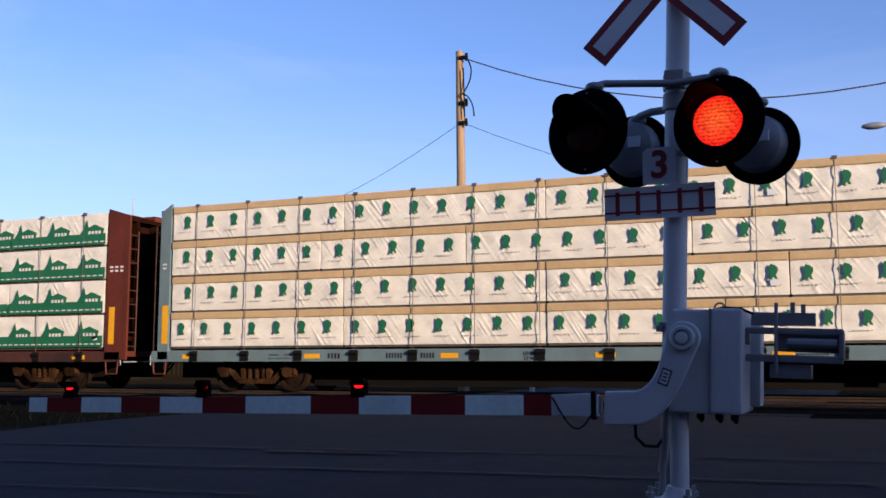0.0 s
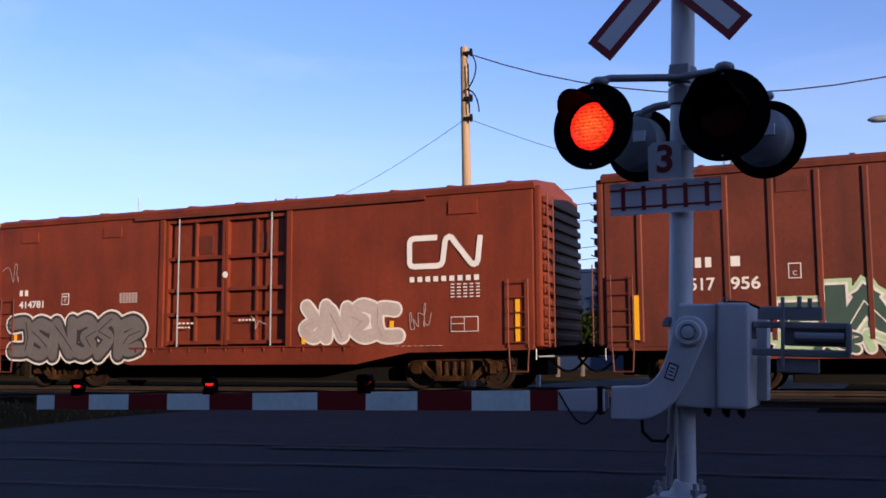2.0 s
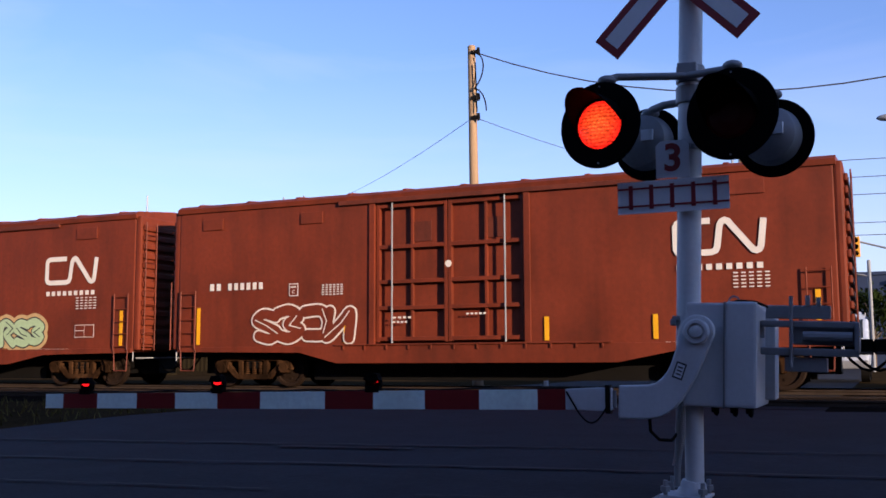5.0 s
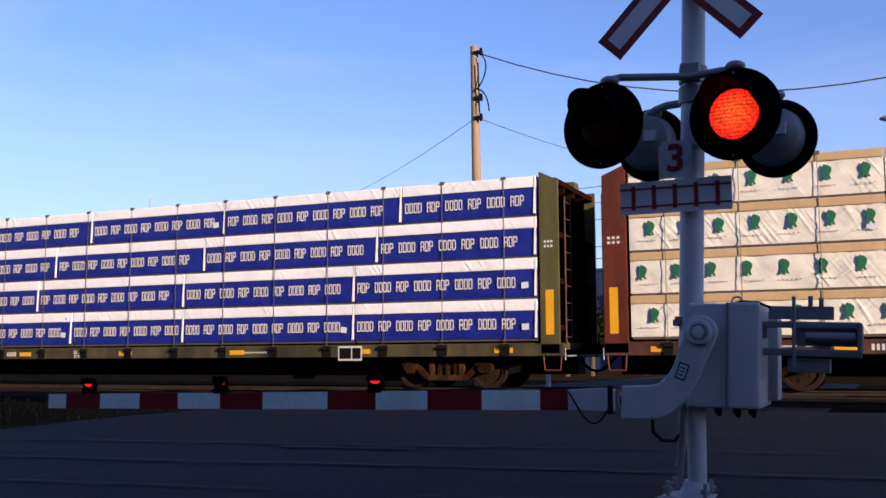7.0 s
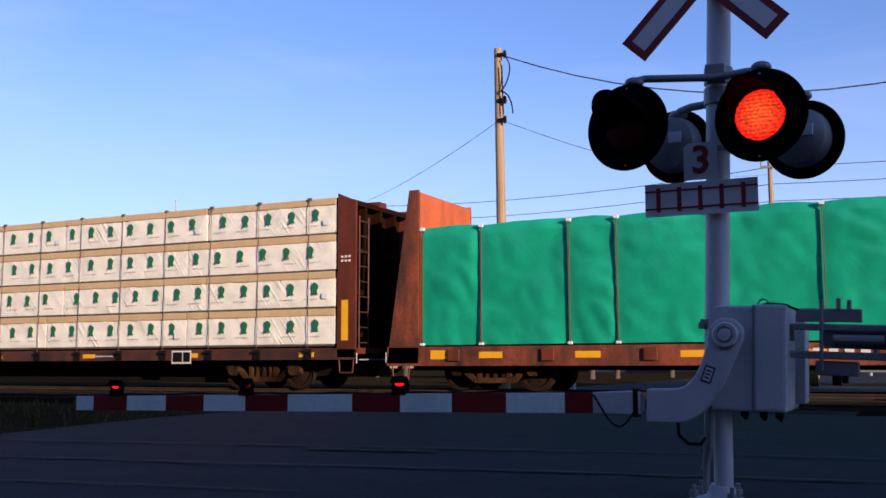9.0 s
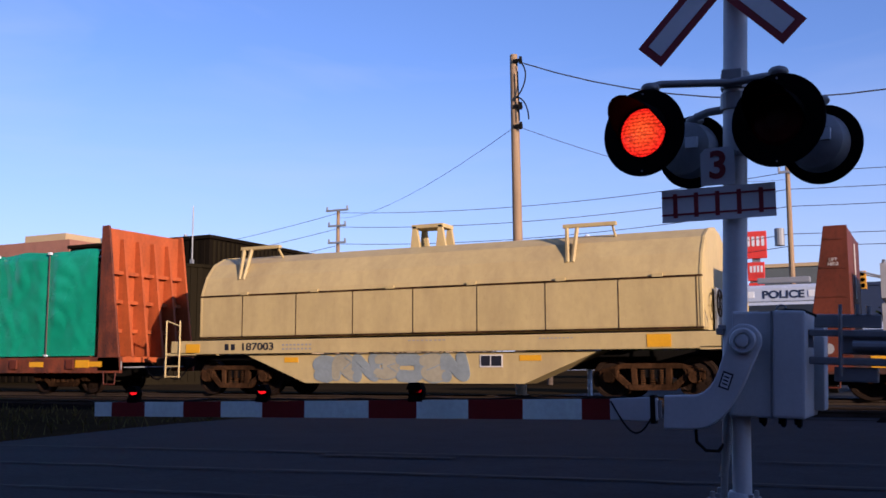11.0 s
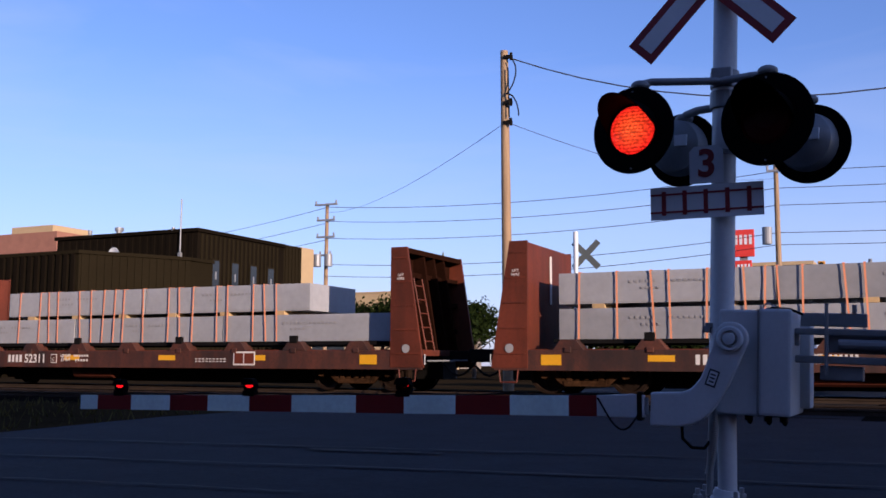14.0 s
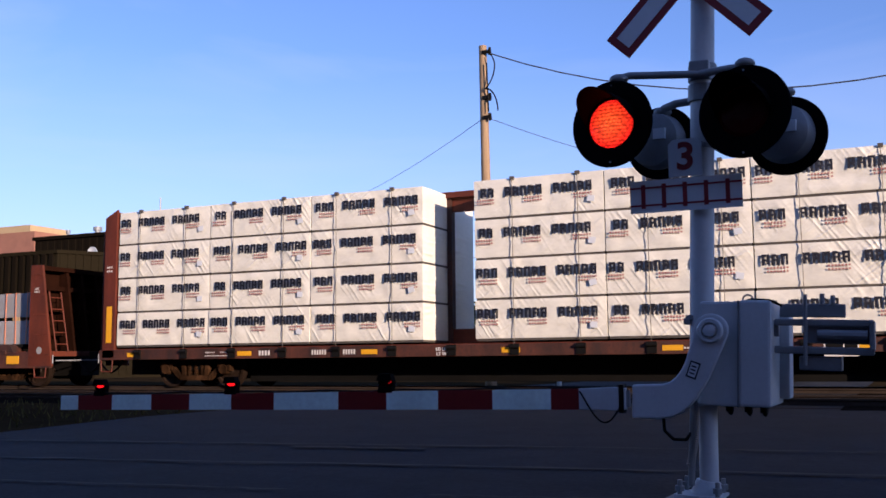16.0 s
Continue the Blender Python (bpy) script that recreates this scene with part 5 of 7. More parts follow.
def centerbeam(name, u, length, paint, label, look_, seed, sections=None, bulk=0.5):
    """A centre-beam flatcar with two end bulkheads, loaded with wrapped lumber four tiers high."""
    rng = random.Random(seed)
    c = car(name, u, label, "freight car")
    L = length
    boxes("side_sill", [(-0.55, L + 0.55, 0.0, 0.09, 0.70, 0.96)], SILLBROWN if paint is OXIDE_DARK else OLIVE_GRIMY if paint is OLIVE else paint, c, bevel=0.01)
    boxes("deck", [(-0.55, L + 0.55, 0.09, 3.0, 0.84, 0.98)], paint, c)
    # the second, wider box is added to black out the gap under the car
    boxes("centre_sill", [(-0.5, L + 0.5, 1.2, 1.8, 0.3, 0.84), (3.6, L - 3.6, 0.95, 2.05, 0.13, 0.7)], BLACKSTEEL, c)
    boxes("centre_beam", [(-0.3, L + 0.3, 1.46, 1.54, 0.98, 1.35), (-0.3, L + 0.3, 1.46, 1.54, 4.15, 4.50)], paint, c)
    boxes("top_chord", [(-0.45, L + 0.45, 1.32, 1.68, 4.48, 4.62)], paint, c)
    for i in range(16):
        x = 0.3 + i * (L - 0.6) / 15
        boxes("post", [(x - 0.08, x + 0.08, 1.40, 1.60, 0.98, 4.48)], SILLBROWN, c)
    for way, x in ((-1, 0.0), (1, L)):
        a, b = sorted((x + way * 0.05, x + way * (0.05 + bulk)))
        bh = boxes("bulkhead", [(x + way * 0.06, x + way * 0.14, 0.04, 2.96, 0.98, 4.60)] if way > 0 else [(x - 0.14, x - 0.06, 0.04, 2.96, 0.98, 4.60)], paint, c)
        bm = bmesh.new()
        prism(bm, [(a, 0.75), (b, 0.75), (b, 4.45) if way > 0 else (b, 4.66), (a, 4.66) if way > 0 else (a, 4.45)], 0.0, 0.07)
        part("bulkhead_flange", bm, paint, bh, bevel=0.008)
        bm = bmesh.new()
        prism(bm, [(a, 0.75), (b, 0.75), (b, 4.6), (a, 4.6)], 2.93, 3.0)
        part("bulkhead_flange", bm, paint, bh)
        bm = bmesh.new()
        for y in (0.75, 1.5, 2.25):
            box(bm, min(x + way * 0.14, x + way * 0.40), max(x + way * 0.14, x + way * 0.40), y - 0.05, y + 0.05, 0.98, 4.5)
        for z in (1.3, 2.3, 3.3, 4.45):
            box(bm, min(x + way * 0.14, x + way * 0.42), max(x + way * 0.14, x + way * 0.42), 0.06, 2.94, z - 0.06, z + 0.06)
        # ribs and a thin added sheet carry the end shade in their colour
        part("bulkhead_rib", bm, SHADE_STEEL, bh, "dark ribs with the shade put into their colour")
        boxes("back_sheet", [(min(x + way * 0.14, x + way * 0.146), max(x + way * 0.14, x + way * 0.146), 0.08, 2.92, 0.99, 4.58)], SHADE_STEEL, bh, "dark outer sheet with the shade put into its colour")
        bm = bmesh.new()
        lx = x + way * 0.58
        for y in (0.12, 0.55):
            tube(bm, (lx, y, 0.95), (lx, y, 4.1), 0.02, seg=6)
        for k in range(9):
            tube(bm, (lx, 0.12, 1.1 + k * 0.36), (lx, 0.55, 1.1 + k * 0.36), 0.016, seg=6)
        # dark sill paint deepens the shade on the ladder
        part("ladder", bm, SILLBROWN, bh)
        boxes("reflector", [(a + 0.12, a + 0.30, -0.004, 0.0, 1.15, 2.1)], YELLOW, bh)
        bars("stencil_bars", [(a + 0.1, b - 0.1, 3.1, 3.16, 3), (a + 0.1, b - 0.1, 3.0, 3.06, 3)], PRINT_WHITE, bh)
        coupler(c, x + way * 0.55, way)
        stirrup(c, (L + 0.1) if way > 0 else -0.5, (L + 0.5) if way > 0 else -0.1, 0.40, 0.72)
    for k in range(7):
        x = 0.4 + k * (L - 1.4) / 6
        boxes("reflector", [(x, x + 0.42, -0.005, 0.0, 0.77, 0.88)], YELLOW, c)
    bars("stencil_bars", [(4.5, 4.85, 0.76, 0.90, 4), (6.0, 6.42, 0.76, 0.90, 6), (6.85, 7.2, 0.76, 0.90, 5), (2.9, 3.2, 0.84, 0.88, 7), (3.35, 3.75, 0.84, 0.88, 8), (2.9, 3.6, 0.76, 0.79, 14), (14.5, 15.3, 0.80, 0.84, 12)], PRINT_WHITE if paint is not BLUEGREY else PRINT_BLACK, c)
    for k_, line in enumerate(("LD LMT", "LT WT")):
        words("weight_stencil", line, 0.10, PRINT_WHITE if paint is not BLUEGREY else PRINT_BLACK, c, pose(9.4, -0.005, 0.86 - 0.105 * k_), bold=0.004)
    b2 = boxes("data_panel", [(L * 0.78, L * 0.78 + 0.62, -0.006, 0.0, 0.62, 0.95)], PRINT_WHITE, c)
    boxes("data_panel_field", [(L * 0.78 + 0.03, L * 0.78 + 0.34, -0.009, -0.004, 0.66, 0.91), (L * 0.78 + 0.37, L * 0.78 + 0.59, -0.009, -0.004, 0.66, 0.91)], BLACKSTEEL, b2)
    trucks(c, (2.3, L - 2.3))
    # winches and tie-down cables
    n = 15
    for i in range(n):
        x = 0.75 + i * (L - 1.5) / (n - 1)
        bm = bmesh.new()
        box(bm, x - 0.10, x + 0.10, -0.03, 0.0, 0.72, 0.96)
        tube(bm, (x - 0.11, -0.03, 0.89), (x + 0.11, -0.03, 0.89), 0.045, seg=8)
        w = part("winch", bm, BLACKSTEEL, c)
        if sections and any(g0 - 0.05 < x < g1 + 0.05 for g0, g1 in zip([s[1] for s in sections], [s[0] for s in sections[1:]])):
            continue
        bm = bmesh.new()
        tube(bm, (x, -0.022, 0.95), (x, -0.022, 4.57), 0.008, seg=5, caps=False)
        tube(bm, (x, -0.022, 4.57), (x, 1.4, 4.66), 0.008, seg=5, caps=False)
        box(bm, x - 0.05, x + 0.05, -0.03, 0.03, 4.53, 4.60)
        part("tie_down_cable", bm, CABLE, c)
    # bundles
    z0, tier = 1.03, 0.886
    for (s0, s1) in (sections or [(0.0, L)]):
        boxes("far_side_load", [(s0, s1, 1.62, 2.95, z0, z0 + 4 * tier - 0.03)], WRAP, c)
        for k in range(4):
            x = s0
            cut = [4.88, 4.88, 4.88, 3.66, 4.27] if look_ != "sail" else [3.3, 2.9, 3.3, 3.1]
            rng.shuffle(cut)
            while x < s1 - 0.3:
                w = cut[0] if look_ != "block" else 2.97
                cut = cut[1:] + cut[:1]
                e = min(x + w, s1)
                if s1 - e < 1.2:
                    e = s1
                za, zb = z0 + k * tier + 0.045, z0 + (k + 1) * tier - 0.008
                jut = rng.uniform(-0.02, 0.02)
                yb = 0.02 + jut
                mat_ = {"tree": WRAP, "stripe": WRAP_BLUE, "pine": WRAP, "block": WRAP}[look_]
                b = part("wrapped_lumber", wrapped(x + 0.012, e - 0.012, yb, 1.38, za, zb, rng), mat_, c, {"tree": "white-wrapped lumber bundle with green tree prints", "stripe": "blue and white wrapped lumber bundle", "pine": "white-wrapped lumber bundle with a dark green band", "block": "white-wrapped lumber bundle with dark block lettering"}[look_], smooth=True)
                boxes("dunnage", [(x + 0.03, e - 0.03, yb + 0.03, 1.36, za - 0.05, za + 0.002)], CABLE, b)
                f = yb - 0.034
                if look_ == "tree":
                    part("top_band", wrapped(x + 0.012, e - 0.012, yb - 0.026, yb + 0.06, zb - 0.165, zb + 0.002, rng, 0.004), WRAP_TAN, b, "tan paper band", smooth=True)
                    xx = x + 0.25 + rng.uniform(0, 0.3)
                    while xx < e - 0.15:
                        o = new("tree_print", TREE_PRINT)
                        o.parent = b
                        o.location = (xx, f, za + 0.30 + rng.uniform(-0.015, 0.015))
                        xx += 0.69
                    bm = bmesh.new()
                    xx = x + 0.2
                    while xx < e - 0.4:
                        for j in range(5):
                            box(bm, xx + j * 0.08, xx + j * 0.08 + 0.055, f - 0.003, f, za + 0.175, za + 0.19)
                        xx += 0.69
                    part("print_bars", bm, PRINT_GREY, b)["kind"] = "stuff"
                elif look_ == "stripe":
                    part("top_band", wrapped(x + 0.012, e - 0.012, yb - 0.026, yb + 0.06, zb - 0.235, zb + 0.002, rng, 0.008), WRAP_WHITE, b, "white top band", smooth=True)
                    bm = bmesh.new()
                    xx, which = x + 0.08, rng.randrange(2)
                    while xx < e - 0.48:
                        glyph_row(bm, xx, za + 0.20, 0.235, (4, 3)[which], 0.108, f, True)
                        xx += (0.55, 0.45)[which]
                        which = 1 - which
                    part("lettering_blocks", bm, PRINT_WHITE, b)["kind"] = "stuff"
                    bm = bmesh.new()
                    prism(bm, [(e - 0.075, za + 0.02), (e - 0.02, za + 0.02), (e - 0.015, zb - 0.02), (e - 0.045, zb - 0.02)], f + 0.002, f + 0.02)
                    part("end_fold", bm, WRAP_WHITE, b, "white folded wrap end")
                elif look_ == "pine":
                    bm = bmesh.new()
                    box(bm, x + 0.02, e - 0.02, f - 0.002, f, za + 0.01, za + 0.30)
                    xx = x + 0.5
                    while xx < e - 0.3:
                        prism(bm, [(xx - 0.4, za + 0.28), (xx + 0.05, za + 0.28), (xx - 0.1, za + 0.45), (xx - 0.17, za + 0.68), (xx - 0.26, za + 0.45)], f - 0.004, f)
                        prism(bm, [(xx - 0.22, za + 0.42), (xx + 0.1, za + 0.54), (xx + 0.42, za + 0.42), (xx + 0.36, za + 0.24), (xx + 0.1, za + 0.14), (xx - 0.16, za + 0.24)], f - 0.006, f)
                        xx += 1.15
                    part("green_print", bm, PRINT_GREEN, b)
                    bm = bmesh.new()
                    xx = x + 0.5
                    while xx < e - 0.3:
                        for j in range(4):
                            box(bm, xx - 0.1 + j * 0.11, xx - 0.03 + j * 0.11, f - 0.010, f, za + 0.29, za + 0.37)
                        xx += 1.15
                    xx = x + 0.1
                    while xx < e - 0.15:
                        box(bm, xx, xx + 0.12, f - 0.008, f, za + 0.07, za + 0.10)
                        xx += 0.2
                    part("lettering_blocks", bm, PRINT_WHITE, b)["kind"] = "stuff"
                else:
                    bm = bmesh.new()
                    xx = x - 0.30 + rng.uniform(-0.18, 0.14)
                    xs = []
                    while xx < e - 0.1:
                        a0 = max(0, math.ceil((x + 0.03 - xx) / 0.178))
                        n_ = min(5, int((e - 0.03 - xx) / 0.178)) - a0
                        if n_ > 0:
                            glyph_row(bm, xx + a0 * 0.178, za + 0.43, 0.215, n_, 0.178, f)
                        xs.append(xx)
                        xx += 1.11
                    part("lettering_blocks", bm, PRINT_BLACK, b)["kind"] = "stuff"
                    bm = bmesh.new()
                    for q in xs:
                        for zz in (0.36, 0.29):
                            for j in range(7):
                                if x + 0.03 < q + 0.45 + j * 0.06 < e - 0.1:
                                    box(bm, q + 0.45 + j * 0.06, q + 0.49 + j * 0.06, f, f + 0.003, za + zz, za + zz + 0.035)
                    if len(bm.verts):
                        part("print_bars", bm, PRINT_RED, b)["kind"] = "stuff"
                if rng.random() < (0.35 if look_ != "block" else 0.9):
                    bm = bmesh.new()
                    prism(bm, plate_outline(e - 0.28, za + (zb - za) * 0.3, 0.16, 0.13, rng.uniform(-12, 12)), f - 0.006, f - 0.002)
                    part("paper_tag", bm, SIGNWHITE, b)
                x = e
    return c


def paint(name, col):
    return mat(name, col, 0.5, var=0.15, scale=3, fine=14, bump=0)


P_GREY, P_DGREY, P_PALE = paint("grey_spray", (0.10, 0.09, 0.082)), paint("dark_grey_spray", (0.026, 0.023, 0.022)), paint("pale_spray", (0.55, 0.52, 0.47))
P_LIME, P_OCHRE, P_MINT = paint("lime_spray", (0.42, 0.44, 0.08)), paint("ochre_spray", (0.45, 0.25, 0.07)), paint("mint_spray", (0.30, 0.42, 0.25))
P_FADED = paint("faded_white_spray", (0.34, 0.29, 0.26))
P_DUSTY, P_OLIVE, P_TAN = paint("dusty_pink_spray", (0.30, 0.22, 0.20)), paint("dull_olive_spray", (0.20, 0.13, 0.045)), paint("pale_tan_spray", (0.40, 0.28, 0.13))
P_DGREEN, P_VIOLET = paint("dark_green_spray", (0.03, 0.06, 0.045)), paint("violet_spray", (0.10, 0.06, 0.20))


def boxcar(name, u, L, ribbed_side, label, seed, finishings):
    paint_ = OXIDE_DARK if ribbed_side else OXIDE
    c = car(name, u, label, "boxcar")
    d0, d1 = (6.3, 8.9) if ribbed_side else (5.55, 9.25)
    zs, ze = 0.86, 4.36
    body = boxes("side_wall", [(0.03, d0, 0.02, 2.98, zs, ze)], paint_, c, bevel=0.03)
    boxes("side_wall", [(d1, L - 0.03, 0.02, 2.98, zs, ze)], paint_, c, bevel=0.03)
    boxes("door_recess", [(d0, d1, 0.26, 2.98, zs, ze)], paint_, c)
    bm = bmesh.new()
    prism(bm, [(-0.02, 4.30), (-0.04, 4.42), (0.10, 4.50), (1.5, 4.66), (2.9, 4.50), (3.04, 4.42), (3.02, 4.30)], -0.02, L + 0.02, "x")
    roof = part("roof", bm, paint_, c, bevel=0.01)
    for i in range(11):
        x = 0.6 + i * (L - 1.2) / 10
        bm = bmesh.new()
        prism(bm, [(-0.045, 4.40), (0.1, 4.53), (1.5, 4.70), (2.9, 4.53), (3.045, 4.40)], x - 0.05, x + 0.05, "x")
        part("roof_rib", bm, paint_, roof)
    # sill
    bm = bmesh.new()
    if ribbed_side:
        prism(bm, [(0.05, 0.88), (0.05, 0.80), (2.6, 0.80), (3.0, 0.62), (L - 3.0, 0.62), (L - 2.6, 0.80), (L - 0.05, 0.80), (L - 0.05, 0.88)], 0.03, 0.10)
    else:
        prism(bm, [(0.05, 0.95), (0.05, 0.84), (3.6, 0.80), (4.6, 0.55), (L - 4.3, 0.55), (L - 3.0, 0.80), (L - 0.05, 0.84), (L - 0.05, 0.95)], -0.02, 0.06)
        for i in range(12):
            x = 4.8 + i * (L - 9.4) / 11
            box(bm, x - 0.02, x + 0.02, -0.05, -0.02, 0.86, 0.98)
        box(bm, 4.6, L - 4.4, -0.06, -0.015, 0.955, 0.99)
    part("side_sill", bm, paint_, c, bevel=0.006)
    # the middle box is an added dark fill for the shade beneath the floor
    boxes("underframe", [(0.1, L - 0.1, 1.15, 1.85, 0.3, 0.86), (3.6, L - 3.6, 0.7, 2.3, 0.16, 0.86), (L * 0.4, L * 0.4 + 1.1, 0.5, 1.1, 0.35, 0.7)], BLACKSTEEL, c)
    # door
    if ribbed_side:
        door = boxes("door", [(d0 + 0.05, d1 - 0.05, 0.06, 0.14, 1.0, 4.2)], paint_, c, bevel=0.01)
        for i in range(17):
            z = 1.12 + i * 0.182
            bm = bmesh.new()
            prism(bm, [(0.065, z), (0.025, z + 0.035), (0.025, z + 0.10), (0.065, z + 0.15)], d0 + 0.15, d1 - 0.15, "x")
            part("door_corrugation", bm, paint_, door)
        each("door_post", [(d0 - 0.14, d0 + 0.04, -0.015, 0.1, 0.9, 4.3), (d1 - 0.04, d1 + 0.1, -0.015, 0.1, 0.9, 4.3), (d1 + 0.22, d1 + 0.3, -0.01, 0.05, 0.9, 4.3)], paint_, c, bevel=0.008)
        each("door_rail", [(d0 - 0.6, d1 + 0.9, -0.03, 0.06, 4.22, 4.32), (d0 - 0.6, d1 + 2.4, -0.04, 0.03, 0.90, 0.97)], paint_, c)
        boxes("reflector", [(d0 + 1.2, d0 + 1.8, 0.015, 0.022, 1.45, 1.56)], YELLOW, door)
        bars("stencil_bars", [(d0 + 1.0, d0 + 2.0, 2.3, 2.34, 9), (d0 + 1.0, d0 + 1.9, 2.08, 2.12, 8)], PRINT_WHITE, door, 0.018)
        each("upper_plate", [(0.85, 1.45, 0.005, 0.03, 3.85, 4.15), (3.45, 4.05, 0.005, 0.03, 3.85, 4.15), (L - 1.3, L - 0.6, 0.005, 0.03, 3.8, 4.15)], paint_, body, bevel=0.005)
        boxes("orange_patch", [(d0 - 0.10, d0 + 0.22, -0.02, -0.014, 1.15, 1.7)], BAND, c)
        n = 7
        for i in range(n):
            for x in (0.75 + i * (d0 - 1.13) / (n - 1), d1 + 0.35 + i * (L - d1 - 0.7) / (n - 1)):
                bm = bmesh.new()
                prism(bm, [(x - 0.07, 0.03), (x - 0.04, -0.012), (x + 0.04, -0.012), (x + 0.07, 0.03)], 0.98, 4.25, "z")
                part("side_rib", bm, paint_, body)
    else:
        for k in (0, 1):
            a, b = (d0 + 0.06, (d0 + d1) / 2 - 0.01) if k == 0 else ((d0 + d1) / 2 + 0.01, d1 - 0.06)
            door = boxes("door", [(a, b, 0.17, 0.25, 1.02, 4.22)], paint_, c, "recessed plug door with frame ribs", bevel=0.01)
            boxes("door_rib", [(a, a + 0.08, 0.05, 0.18, 1.02, 4.22), (b - 0.08, b, 0.05, 0.18, 1.02, 4.22)] + [(a, b, 0.055, 0.18, z, z + 0.09) for z in (1.05, 1.75, 2.35, 3.15, 4.1)] + [((a + b) / 2 - 0.03, (a + b) / 2 + 0.03, 0.08, 0.18, 1.05, 4.15)], paint_, door, bevel=0.008)
            bm = bmesh.new()
            xr = a + 0.42 if k == 0 else b - 0.42
            tube(bm, (xr, 0.01, 1.0), (xr, 0.01, 4.25), 0.022, seg=8)
            part("locking_rod", bm, GALV, door)
            boxes("door_patch", [(a + 0.9, a + 1.35, 0.15, 0.172, 3.3, 3.75)], OXIDE_DARK, door)
        each("door_frame", [(d0 - 0.1, d0 + 0.04, -0.02, 0.1, 0.95, 4.3), (d1 - 0.04, d1 + 0.1, -0.02, 0.1, 0.95, 4.3)], paint_, c, bevel=0.01)
        each("door_rail", [(d0 - 0.9, d1 + 3.6, -0.05, 0.04, 4.22, 4.32)], OXIDE_DARK, c, bevel=0.01)
        bars("stencil_bars", [(d0 + 0.5, d0 + 1.0, 1.55, 1.6, 4), (d0 + 0.5, d0 + 0.9, 1.45, 1.5, 4), (d0 + 2.3, d0 + 2.8, 1.6, 1.65, 5)], PRINT_WHITE, c, 0.03)
        each("lift_plate", [(0.75, 1.35, -0.012, 0.02, 3.85, 4.12), (3.6, 4.2, -0.012, 0.02, 3.85, 4.12), (L - 2.0, L - 1.3, -0.012, 0.02, 3.85, 4.15)], paint_, body, bevel=0.006)
        bm = bmesh.new()
        bmesh.ops.create_circle(bm, cap_ends=True, segments=18, radius=0.08, matrix=pose((d0 + d1) / 2 + 0.02, 0.045, 2.75, 90))
        part("round_mark", bm, PRINT_WHITE, c)
    # ends
    for way, x in ((-1, 0.03), (1, L - 0.03)):
        end = boxes("end_wall", [(min(x, x + way * 0.17), max(x, x + way * 0.17), 0.03, 2.97, 0.9, 4.38)], paint_, c, bevel=0.05)
        for i in range(13):
            z = 1.05 + i * 0.245
            bm = bmesh.new()
            pts = [(0.1, z), (2.9, z), (2.9, z + 0.15), (0.1, z + 0.15)]
            a, b = sorted((x + way * 0.17, x + way * 0.25))
            prism(bm, pts, a, b, "x")
            part("end_corrugation", bm, paint_, end, bevel=0.03)
        coupler(c, x, way)
        xs = (0.15, 0.6) if way < 0 else (L - 0.6, L - 0.15)
        bm = bmesh.new()
        for q in xs:
            tube(bm, (q, -0.05, 0.9), (q, -0.05, 2.35), 0.016, seg=6)
        for k in range(5):
            tube(bm, (xs[0], -0.05, 1.0 + k * 0.32), (xs[1], -0.05, 1.0 + k * 0.32), 0.014, seg=6)
        part("side_ladder", bm, paint_, c)
        bm = bmesh.new()
        lx = x + way * 0.30
        for y in (0.1, 0.5):
            tube(bm, (lx, y, 0.9), (lx, y, 2.6 if way < 0 else 4.2), 0.016, seg=6)
        for k in range(9):
            tube(bm, (lx, 0.1, 1.0 + k * 0.36), (lx, 0.5, 1.0 + k * 0.36), 0.014, seg=6)
        part("end_ladder", bm, paint_, c)
        stirrup(c, *xs, 0.38, 0.88, -0.02)
    for x in ((0.62, d0 - 0.75, d1 + 0.4, d1 + 2.7, L - 0.45) if not ribbed_side else (0.62, 3.0, d0 - 0.25, d1 + 0.2, d1 + 2.3, L - 1.3)):
        boxes("reflector", [(x, x + 0.10, -0.024 if ribbed_side else -0.008, -0.014 if ribbed_side else 0.0, 1.02, 1.02 + (0.9 if x > L - 1.5 or x < 0.8 else 0.5))], YELLOW, c)
    trucks(c, (2.05, L - 2.05))
    finishings(c, L, d0, d1)
    return c


def noodle(c, x, z, s, y=-0.006, tall=0.88):
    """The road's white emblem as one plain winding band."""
    bm = bmesh.new()
    path = [(0.95, 1.0), (0.16, 1.0), (0.05, 0.96), (0.0, 0.86), (0.0, 0.14), (0.05, 0.04), (0.16, 0.0), (0.96, 0.0), (1.08, 0.05), (1.13, 0.16), (1.21, 0.84), (1.26, 0.95), (1.35, 1.0), (1.44, 0.96), (1.50, 0.86), (2.02, 0.12), (2.09, 0.03), (2.17, 0.0), (2.25, 0.04), (2.29, 0.14), (2.38, 1.0)]
    band(bm, [(x + p * s, z + q * s * tall) for p, q in path], 0.175 * s, y, y + 0.003)
    return part("emblem", bm, PRINT_WHITE, c, "white winding band emblem")


